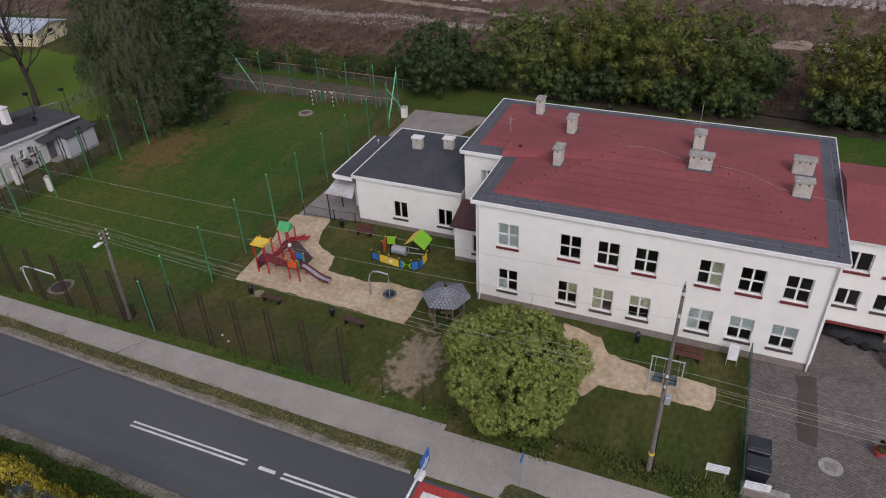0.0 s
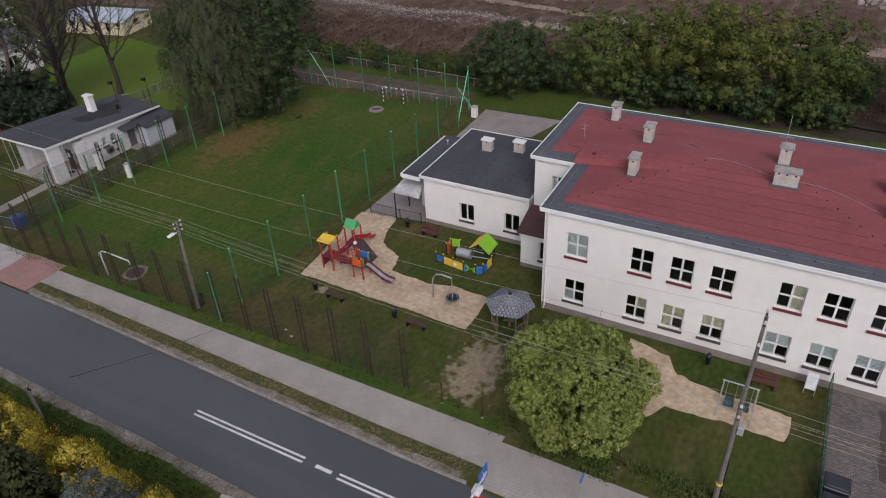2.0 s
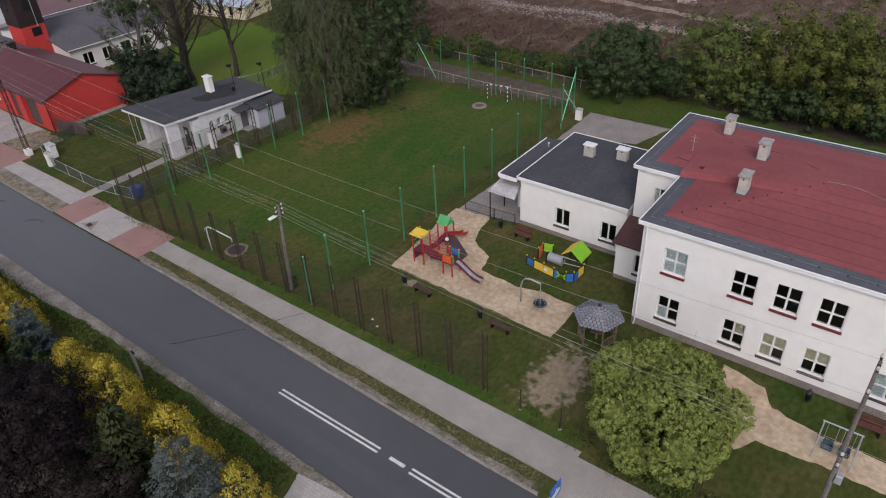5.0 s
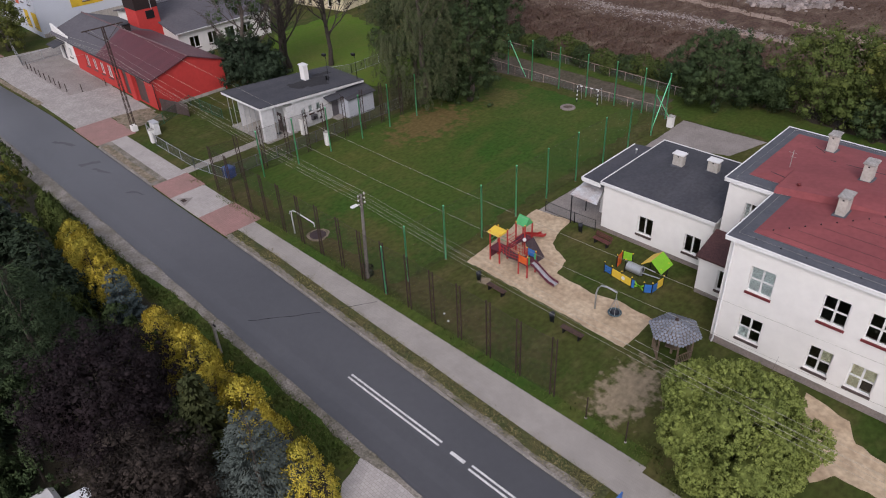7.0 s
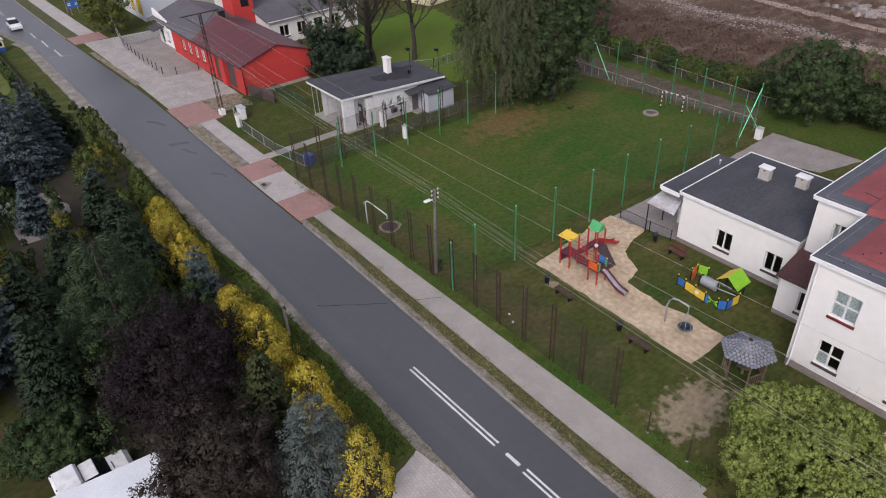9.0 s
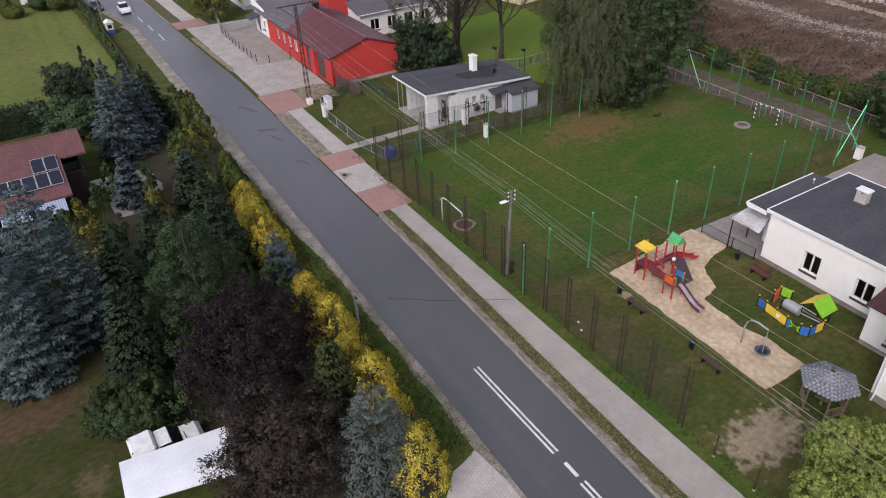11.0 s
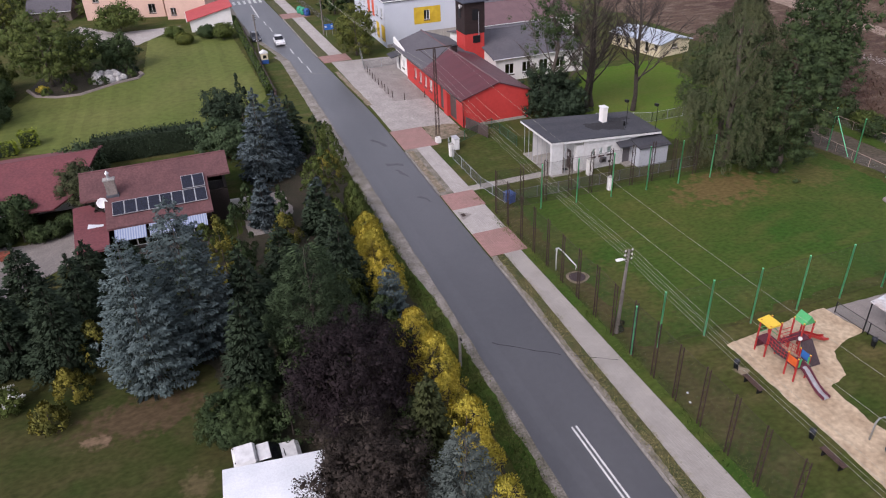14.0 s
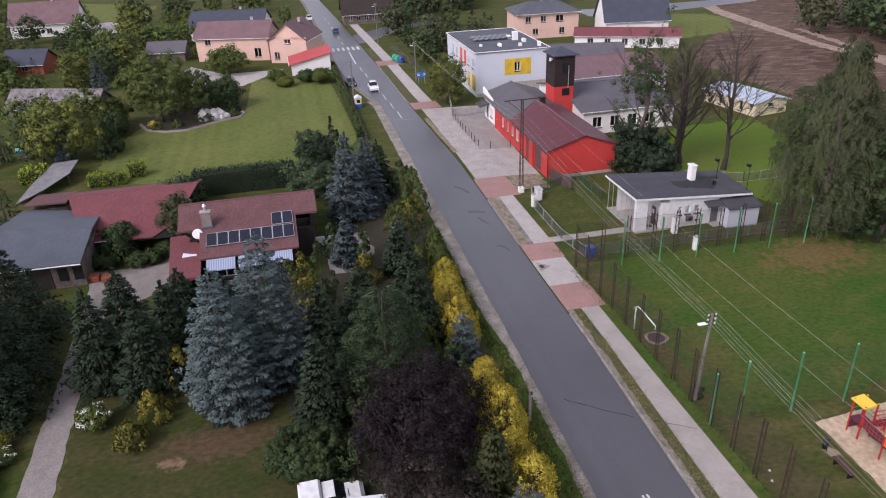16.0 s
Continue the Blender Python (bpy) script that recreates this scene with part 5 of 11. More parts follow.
def weeping_crown(name, r, h, base, material, strands=900, per=34, leaf=0.24, seed=0):
    """A birch crown: leafy twigs that hang in curtains from rising boughs, to near the ground."""
    rg = np.random.default_rng(seed)
    parts_ = []
    boughs = [(rg.uniform(0, 6.283), rg.uniform(0.0, 1.0), rg.uniform(0.78, 1.12)) for _ in range(230)]
    for i in range(strands):
        ba, bk, br = boughs[rg.integers(0, 230)]
        a = ba + rg.normal() * 0.22
        k = min(1.0, max(0.0, bk + rg.normal() * 0.03))
        u = np.array([math.cos(a), math.sin(a), 0.0])
        prof = math.sin(min(1.0, 0.18 + k * 0.95) * math.pi * 0.98) ** 0.6 if k < 0.98 else 0.1
        prof *= 1 + 0.38 * noise.noise((u[0] * 1.6 + seed, u[1] * 1.6, k * 4)) + 0.2 * noise.noise((u[0] * 4, u[1] * 4 + seed, k * 9))
        rr = r * prof * br * rg.uniform(0.5, 1.0) ** 0.5
        z = base + 1.5 + (h - base - 1.5) * k
        L = min(z - base, rg.uniform(0.6, 2.5) * (1.15 - 0.6 * k))
        t = np.sort(rg.uniform(0, 1, per))[:, None]
        sway = rg.normal(size=3) * 0.38
        p = u * (rr + 0.35 * np.sin(t * 2.4)) + np.array([0, 0, z]) + np.array([0, 0, -L]) * t + sway * t + rg.normal(size=(per, 3)) * 0.09
        parts_.append((p, rg.normal(size=(per, 3)) * 0.35 + u * 0.2 + np.array([0, 0, -1.0]), rg.uniform(0.7, 1.3, per) * leaf, u + rg.normal(size=(per, 3)) * 0.25 + np.array([0, 0, 0.4 + 0.4 * k])))
    return leaf_mesh(name, *[np.concatenate([p[k] for p in parts_]) for k in range(3)], material, 0.30, seed, np.concatenate([p[3] for p in parts_]))


def trunk_shape(h, r, limbs=7, spread=2.5, seed=0, lean=0.0, start=0.35, fork=0):
    """A tapered trunk with limbs that rise and taper; fork adds twigs."""
    rg = random.Random(seed)
    s = Shape()
    path = [Vector((lean * k * k * h + 0.05 * h * noise.noise((seed, k * 3, 0)), 0.05 * h * noise.noise((seed, k * 3, 8)), h * k)) for k in (0, 0.12, 0.3, 0.5, 0.7, 0.86, 1)]
    rad = [r * 1.35, r, r * 0.85, r * 0.66, r * 0.45, r * 0.28, r * 0.1]
    s.tube(path, rad, 8)
    for i in range(limbs):
        k = start + (0.95 - start) * (i + rg.random() * 0.6) / limbs
        j = min(5, int(k * 6))
        p = path[j].lerp(path[j + 1], k * 6 - j if j < 6 else 0)
        p = Vector((p.x, p.y, h * k))
        a = rg.random() * 6.28
        L = spread * (1.25 - k) * rg.uniform(0.8, 1.25)
        d = Vector((math.cos(a), math.sin(a), 0))
        q1, q2, q3 = p + d * L * 0.35 + Vector((0, 0, L * 0.30)), p + d * L * 0.7 + Vector((0, 0, L * 0.75)), p + d * L * 0.9 + Vector((0, 0, L * 1.3))
        rr = r * 0.42 * (1.2 - k)
        s.tube([p, q1, q2, q3], [rr, rr * 0.75, rr * 0.45, rr * 0.12], 6)
        for f in range(fork):
            b = a + rg.uniform(-1.3, 1.3)
            o = q1.lerp(q3, rg.random())
            e = Vector((math.cos(b), math.sin(b), rg.uniform(0.3, 1.3))) * L * rg.uniform(0.3, 0.55)
            s.tube([o, o + e * 0.5 + Vector((0, 0, 0.1)), o + e], [rr * 0.35, rr * 0.22, rr * 0.06], 4)
            for _ in range(2):
                o2, b2 = o + e * rg.uniform(0.3, 0.9), rg.random() * 6.28
                s.tube([o2, o2 + Vector((math.cos(b2), math.sin(b2), 0.9)) * L * 0.2], [rr * 0.14, rr * 0.03], 3)
    return s


def foliage(name, a, b, isl=0.35, rnd=0.12, var=0.25, leafy=0.12):
    return mat(name, a, b, s1=0.5, s2=3.0, rough=0.75, bump=0, isl=isl, rnd=rnd, var=var, spec=0.15, leafy=leafy)


F = {
    "maple": foliage("globe_maple_leaves", (0.200, 0.236, 0.060), (0.145, 0.182, 0.046), 0.14),
    "green": foliage("green_leaves", (0.066, 0.096, 0.026), (0.096, 0.118, 0.030), 0.18),
    "olive": foliage("olive_leaves", (0.150, 0.160, 0.034), (0.078, 0.100, 0.026), 0.18),
    "dark": foliage("dark_green_leaves", (0.038, 0.062, 0.026), (0.054, 0.080, 0.029), 0.18),
    "birch": foliage("birch_leaves", (0.054, 0.066, 0.032), (0.078, 0.088, 0.040), 0.2),
    "blue": foliage("blue_spruce_needles", (0.112, 0.150, 0.148), (0.090, 0.124, 0.120), 0.14),
    "silver": foliage("silver_spruce_needles", (0.108, 0.130, 0.116), (0.080, 0.100, 0.088), 0.14),
    "bluedark": foliage("grey_spruce_needles", (0.092, 0.120, 0.128), (0.066, 0.090, 0.094)),
    "pine": foliage("pine_needles", (0.060, 0.092, 0.044), (0.044, 0.070, 0.034), 0.18),
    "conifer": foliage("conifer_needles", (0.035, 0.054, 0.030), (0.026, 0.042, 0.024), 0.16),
    "gold": foliage("golden_thuja_sprays", (0.60, 0.47, 0.066), (0.40, 0.36, 0.054), 0.16),
    "golddark": foliage("yellow_green_sprays", (0.195, 0.172, 0.030), (0.105, 0.110, 0.027)),
    "weeping": foliage("olive_weeping_needles", (0.060, 0.070, 0.026), (0.042, 0.054, 0.022), 0.2),
    "purple": foliage("purple_leaves", (0.021, 0.014, 0.016), (0.015, 0.011, 0.012), 0.14),
    "brownish": foliage("brown_purple_leaves", (0.044, 0.034, 0.028), (0.031, 0.025, 0.021), 0.14),
    "hedge": foliage("hedge_leaves", (0.085, 0.125, 0.029), (0.060, 0.092, 0.026)),
    "flower": foliage("white_blossom", (0.75, 0.75, 0.70), (0.6, 0.6, 0.55)),
}
CROWNS = {}


def tree(name, label, category, x, y, key, make, trunk=None, bark="bark", scale=1.0, turn=0.0, group="", z=0.0, crown_name="crown", sz=None):
    """A tree thing: a trunk and a crown; crowns of one key share a mesh."""
    t = thing(name, label, category, Matrix.Translation((x, y, z)) @ Matrix.Rotation(turn, 4, "Z") @ Matrix.Diagonal((scale, scale, sz or scale, 1)), group)
    if key not in CROWNS:
        CROWNS[key] = (make(), trunk().mesh("trunk", M[bark], True) if trunk else None)
    c, tr = CROWNS[key]
    if tr:
        part("trunk", tr, None, t)
    if c:
        part(crown_name, c, None, t)
    return t


def spruce(x, y, h, r, f="conifer", label="dark green spruce with drooping whorls", var=0, turn=None, category="spruce"):
    key = ("spruce", f, var)
    return tree("spruce", label, category, x, y, key, lambda: spruce_crown("crown", r, h, 0.15, F[f], seed=11 + var, levels=int(5 + 1.35 * h), arms=int(6 + 3.0 * r), **(dict(leaf=0.22 if h > 9 else 0.15, per=130, width=0.36, core=120, droop=0.20, power=0.66, skirt=0.72, tip_up=0.26) if f in ("blue", "silver") else dict(leaf=0.26, per=62, width=0.42, core=110, droop=0.42, power=0.88, skirt=0.9, tip_up=0.18))), lambda: trunk_shape(h * 0.97, 0.16, 3, 0.8, var), scale=1.0, turn=turn if turn is not None else x)


def thuja(x, y, h, r, f="gold", label="golden yellow thuja", var=0, category="thuja", count=3600, leaf=0.26, group="", tip=0.7):
    key = ("thuja", f, var, round(h, 1), round(r, 1))
    return tree("thuja", label, category, x, y, key, lambda: thuja_crown("crown", r, h, F[f], count, leaf, 31 + var, tip), lambda: trunk_shape(h * 0.8, 0.07, 3, 0.4, var), turn=x * 1.7, group=group)


def broadleaf(x, y, h, r, f="green", label="green broadleaf tree", var=0, base=None, clumps=120, per=55, leaf=0.28, clump=0.8, category="tree", name="tree", droop=0.0, bark="bark", limbs=8, lobes=0.3, group="", z=0.0, dome=0.55, deep=0.80, inner=6):
    base = h * 0.22 if base is None else base
    key = ("broad", f, var, round(h, 1), round(r, 1))
    return tree(name, label, category, x, y, key, lambda: broad_crown("crown", r, h, base, F[f], clumps, per, leaf, lobes, clump, droop, 51 + var, inner=inner, deep=deep, dome=dome), lambda: trunk_shape(h * 0.8, 0.018 * h + 0.05, limbs, r * 0.55, var), bark, turn=x * 0.7, group=group, z=z)


# the clipped globe maple in the school garden
tree("maple_tree", "dense round-crowned maple with light green leaves", "tree", -6.9, 26.85, "maple", lambda: billow_crown("crown", 3.75, 7.3, 0.3, F["maple"], 19, 1.28, 0.31, 0.18, 26, 0.115, 57, 0.55), lambda: trunk_shape(7.0, 0.2, 8, 3.4, 1))
# garden across the road
spruce(-46.2, -3.7, 12.5, 3.9, "blue", "tall dense blue-grey garden spruce", 1)
spruce(-43.2, -6.9, 11.7, 3.7, "blue", "tall dense blue-grey garden spruce", 2)
spruce(-23.6, 8.9, 7.4, 2.8, "silver", "young blue-grey spruce beside a golden hedge", 3)
spruce(-44.5, 10.9, 4.6, 1.4, "blue", "small pale blue spruce in a golden hedge", 4)
spruce(-64.2, 3.6, 5.2, 1.8, "bluedark", "small blue-grey spruce beside a terrace", 5)
spruce(-75.9, 5.2, 10.2, 3.3, "bluedark", "slender grey-blue spruce beside a road", 6)
spruce(-78.6, 7.6, 8.8, 2.9, "bluedark", "slender grey-blue spruce beside a road", 7)
spruce(-29.6, 8.9, 6.2, 1.8, "weeping", "weeping green conifer in a golden hedge", 8)
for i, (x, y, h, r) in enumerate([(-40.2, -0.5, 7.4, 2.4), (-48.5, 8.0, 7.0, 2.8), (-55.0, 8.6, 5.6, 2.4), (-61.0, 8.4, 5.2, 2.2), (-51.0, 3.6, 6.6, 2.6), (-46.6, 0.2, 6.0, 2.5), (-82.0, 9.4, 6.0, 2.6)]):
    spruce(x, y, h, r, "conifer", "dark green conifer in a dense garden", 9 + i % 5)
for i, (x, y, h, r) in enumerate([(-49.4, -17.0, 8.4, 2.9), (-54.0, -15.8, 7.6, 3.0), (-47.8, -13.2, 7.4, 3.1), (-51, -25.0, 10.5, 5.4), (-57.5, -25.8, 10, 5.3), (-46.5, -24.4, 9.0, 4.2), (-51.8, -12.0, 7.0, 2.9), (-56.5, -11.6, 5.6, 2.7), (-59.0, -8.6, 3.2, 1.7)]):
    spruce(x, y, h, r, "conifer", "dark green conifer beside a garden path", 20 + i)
tree("pine_tree", "bushy green pine among conifers", "pine", -42.2, 4.5, "pine", lambda: pine_crown("crown", 4.1, 10.2, 0.3, F["pine"], 330, 130, 0.22, 0.52, 2), lambda: trunk_shape(9.0, 0.2, 9, 2.4, 2))
broadleaf(-33.6, 5.4, 8.2, 4.3, "purple", "dark purple-leaved plum tree", 3, 0.2, 430, 92, 0.115, 0.50, "tree", "plum_tree", lobes=0.3, dome=0.3, deep=0.72)
broadleaf(-26.2, 4.4, 6.3, 3.5, "brownish", "dull brown-purple leafy tree", 4, 0.2, 290, 92, 0.11, 0.48, "tree", "plum_tree", lobes=0.3, dome=0.3, deep=0.72)
broadleaf(-35.4, -1.9, 3.3, 2.4, "dark", "round green shrub beside garden grass", 5, 0.1, 220, 110, 0.10, 0.30, "shrub", "shrub", lobes=0.4)
for i, (x, y, h, r) in enumerate([(-21.8, 10.5, 5.3, 1.45), (-26.6, 10.9, 4.0, 1.3), (-29.2, 11.2, 4.2, 1.35), (-31.6, 10.9, 4.2, 1.3), (-34.0, 10.8, 5.4, 1.7), (-35.8, 11.2, 4.4, 1.35), (-40.3, 11.4, 3.2, 1.35), (-46.6, 11.4, 3.2, 1.3), (-48.3, 11.3, 3.8, 1.45), (-50.6, 11.2, 4.4, 1.7), (-53.4, 11.6, 3.6, 1.45), (-56.5, 12.0, 3.2, 1.3), (-59.4, 12.2, 3.0, 1.3), (-62.0, 12.4, 2.8, 1.2), (-64.4, 12.6, 2.5, 1.1)]):
    if x < -58:
        thuja(x, y, h * 1.15, r, "green", "green thuja at the end of a golden roadside row", i, count=3600, leaf=0.23, tip=0.55)
    else:
        thuja(x, y, h, r * (1.14 + 0.09 * (i % 3)), "gold", "bright golden yellow thuja of a roadside row", i, count=4800, leaf=0.18, group="golden thuja row", tip=0.45)
for i, (x, y, h, r, f) in enumerate([(-55.0, -1.0, 6.4, 1.7, "golddark"), (-57.5, 0.6, 6.0, 1.7, "dark"), (-74.8, 12.6, 4.8, 2.0, "green"), (-77.4, 12.8, 4.8, 1.9, "green"), (-66.0, 9.2, 5.6, 2.2, "green"), (-69.0, 10.6, 5.0, 2.2, "green"), (-62.9, 5.2, 4.6, 1.0, "dark"), (-66.2, 2.2, 4.0, 1.1, "dark"), (-60.8, -2.4, 3.0, 1.8, "green"), (-45.5, 7.5, 4.4, 2.2, "green"), (-80.6, 12.0, 4.6, 2.0, "dark"), (-72.0, 11.6, 3.6, 1.7, "golddark"), (-47.5, -11.0, 3.6, 1.6, "golddark"), (-44.0, -12.6, 2.4, 1.5, "golddark"), (-41.3, -13.8, 2.0, 1.4, "golddark"), (-49.0, -8.5, 4.0, 2.0, "dark"), (-54.0, -5.5, 3.8, 2.0, "green"), (-52.5, -9.0, 3.4, 1.8, "dark"), (-58.0, -3.5, 3.2, 1.8, "dark"), (-31.0, 8.2, 3.6, 1.8, "dark"), (-38.2, 9.4, 4.0, 1.8, "green"), (-42.0, 9.4, 3.8, 1.8, "dark"), (-52.5, 8.6, 4.4, 1.8, "dark"), (-58.4, 9.8, 4.2, 1.7, "green"), (-53.0, 0.4, 4.4, 2.0, "dark"), (-49.5, -2.5, 4.2, 1.9, "dark"), (-56.0, 4.0, 3.6, 1.8, "green"), (-59.5, 4.8, 3.2, 1.7, "golddark"), (-63.4, 8.9, 4.6, 1.6, "bluedark"), (-39.0, 2.4, 4.2, 2.0, "dark"), (-34.4, 1.2, 3.4, 1.9, "dark"), (-29.5, 7.0, 3.2, 1.6, "dark")]):
    thuja(x, y, h, r, f, "upright evergreen thuja in a dense garden", 40 + i, tip=0.6, count=1700, leaf=0.30)
broadleaf(-72.8, -13.3, 6.4, 1.9, "birch", "thin grey-green tree between two roofs", 81, 2.0, 70, 110, 0.15, 0.6, lobes=0.4)
thuja(-70.4, -19.2, 3.9, 1.15, "dark", "dark evergreen beside a shaded house wall", 91, count=2200)
for i, (x, y) in enumerate([(-70.9, -22.4), (-70.6, -21.0), (-70.0, -17.9), (-70.4, -16.4), (-71.9, -15.4)]):
    broadleaf(x, y, 1.5, 1.15, "dark", "low dark shrub beside a house yard", 83 + i % 2, 0.0, 40, 60, 0.13, 0.4, "shrub", "shrub")
# trees about the pitch and the field
tree("birch_tree", "tall birch with hanging leafy twigs", "birch", -57.2, 53.0, "birch", lambda: weeping_crown("crown", 5.7, 20.0, 0.6, F["birch"], 1900, 42, 0.185, 6), lambda: trunk_shape(18.0, 0.34, 11, 5.5, 6))
broadleaf(-53.4, 57.0, 15.5, 4.3, "dark", "dark leafy tree beside a birch", 7, 0.3, 300, 90, 0.165, 0.58, lobes=0.5)
broadleaf(-63.5, 58.0, 14.5, 4.9, "dark", "dark leafy tree behind a birch", 9, 0.8, 260, 90, 0.18, 0.65)
for i, (x, y, h, r) in enumerate([(-70.0, 79.5, 19.0, 4.6), (-75.5, 82.5, 18.0, 5.0), (-66.0, 75.5, 12.0, 3.2)]):
    broadleaf(x, y, h, r, "dark", "tall loose dark-leaved tree at a field edge", 140 + i, 1.5, 200, 50, 0.19, 0.62, lobes=0.7, limbs=14)
broadleaf(-31.0, 73.0, 8.4, 4.8, "dark", "round dark green tree behind a fence", 8, 0.0, 330, 84, 0.155, 0.48, lobes=0.3)
for i, (x, y, h, r, f) in enumerate([(-21.5, 78.5, 9.2, 5.2, "green"), (-14.0, 79.5, 10.0, 5.2, "olive"), (-6.5, 78.8, 11.6, 6.2, "olive"), (1.0, 80.5, 9.6, 4.8, "green"), (4.5, 84.0, 4.2, 2.6, "dark"), (13.5, 80.0, 9.6, 5.0, "olive"), (20.5, 81.5, 11.5, 5.4, "green"), (27.5, 81.0, 11, 5.6, "olive"), (-10, 84, 9, 4.8, "green"), (-26.5, 76.0, 4.6, 3.0, "dark")]):
    broadleaf(x, y, h, r, f, "spreading field-edge tree with yellowing green leaves", 10 + i, 0.0, 240, 84, 0.19, 0.72, lobes=0.75, droop=0.35, dome=0.42, deep=0.62, inner=4)
# added understorey, mostly dark-leaved so its colour carries the shade below the crowns
for i in [*range(8), *range(10, 17)]:
    rr = random.Random(50 + i)
    broadleaf(-18.5 + i * 3.1 + rr.uniform(-0.8, 0.8), 76.4 + rr.uniform(-0.7, 1.0), rr.uniform(3.0, 5.0), rr.uniform(2.2, 3.0), ("green", "dark", "dark")[i % 3], "hanging lower boughs at a shaded field edge", 150 + i % 4, 0.0, 70, 44, 0.22, 0.60, "shrub", "shrub", limbs=4, lobes=0.6, droop=0.3, inner=3)
for i in range(16):
    rr = random.Random(i)
    broadleaf(-64 + i * 2.05 + rr.uniform(-0.5, 0.5), 75.0 + rr.uniform(-0.8, 1.2), rr.uniform(1.8, 3.2), rr.uniform(1.4, 2.2), ("green", "dark", "green")[i % 3], "wild green shrub at the edge of a field", 30 + i % 4, 0.0, 56, 40, 0.20, 0.42, "shrub", "shrub", limbs=4, dome=0, inner=2)

# ---- other buildings ----
M.update({
    "red_wall": mat("red_painted_wall", (0.48, 0.045, 0.038), (0.42, 0.04, 0.034), s1=0.4, s2=3, rough=0.8, bump=0.05, var=0.06),
    "maroon": mat("maroon_roof_sheet", (0.105, 0.030, 0.036), (0.088, 0.027, 0.033), s1=0.4, rough=0.6, var=0.08, stripe=(0, 1.1, 0.08)),
    "slate": mat("grey_felt_roof", (0.105, 0.098, 0.108), (0.088, 0.084, 0.094), s1=0.4, s2=3, var=0.1),
    "cladding": mat("dark_brown_cladding", (0.028, 0.017, 0.016), (0.022, 0.014, 0.013), s1=0.7, stripe=(2, 0.25, 0.12)),
    "yellow": mat("yellow_painted_render", (0.60, 0.40, 0.03), s1=1, var=0.05),
    "orange": mat("orange_painted_render", (0.65, 0.12, 0.06), s1=1, var=0.05),
    "pale_wall": mat("pale_grey_render", (0.50, 0.525, 0.57), (0.455, 0.48, 0.525), s1=0.3, var=0.05),
    "cream": mat("cream_painted_wall", (0.62, 0.55, 0.37), (0.56, 0.49, 0.33), s1=0.5, var=0.07),
    "pink": mat("salmon_render", (0.62, 0.42, 0.34), (0.56, 0.38, 0.31), s1=0.4, var=0.06),
    "tile_brown": mat("brown_shingle_roof", (0.130, 0.060, 0.060), (0.098, 0.047, 0.048), s1=0.8, s2=5, var=0.2, bump=0.5, bs=6),
    "tile_red": mat("red_tile_roof", (0.165, 0.052, 0.056), (0.135, 0.045, 0.05), s1=0.6, s2=4, var=0.15, bump=0.3, bs=7),
    "tile_bright": mat("bright_red_roof", (0.42, 0.075, 0.075), (0.36, 0.06, 0.06), s1=0.6, var=0.1),
    "tile_mauve": mat("mauve_brown_roof", (0.16, 0.10, 0.105), (0.13, 0.08, 0.085), s1=0.5, var=0.12),
    "tile_navy": mat("dark_slate_roof", (0.055, 0.062, 0.082), (0.045, 0.05, 0.068), s1=0.5, var=0.12),
    "zinc": mat("blue_grey_sheet_roof", (0.42, 0.47, 0.53), (0.34, 0.39, 0.45), s1=0.5, rough=0.4, var=0.1, stripe=(1, 1.2, 0.06)),
    "old_board": mat("weathered_boards", (0.15, 0.125, 0.105), (0.09, 0.075, 0.065), s1=1, s2=5, var=0.3),
    "dark_board": mat("dark_stained_boards", (0.035, 0.026, 0.022), s1=1),
    "panel": mat("solar_cells", (0.010, 0.012, 0.022), (0.014, 0.016, 0.028), s1=1, rough=0.15, bump=0, spec=0.5),
    "alu": mat("aluminium", (0.62, 0.63, 0.64), s1=2, rough=0.35, metal=0.6, bump=0, var=0.05),
    "brick": mat("red_brick", (0.30, 0.085, 0.05), (0.24, 0.07, 0.045), s1=1.5, var=0.15),
    "galv": mat("galvanised_steel", (0.42, 0.44, 0.45), (0.36, 0.38, 0.39), s1=2, rough=0.45, metal=0.5, bump=0.03, var=0.08),
    "white_gloss": mat("white_gloss_paint", (0.78, 0.78, 0.77), s1=2, rough=0.3, bump=0, var=0.03),
    "white_roof": mat("white_roof_sheet", (0.70, 0.72, 0.75), (0.60, 0.63, 0.66), s1=0.5, rough=0.45, var=0.06, stripe=(0, 0.9, 0.05)),
})


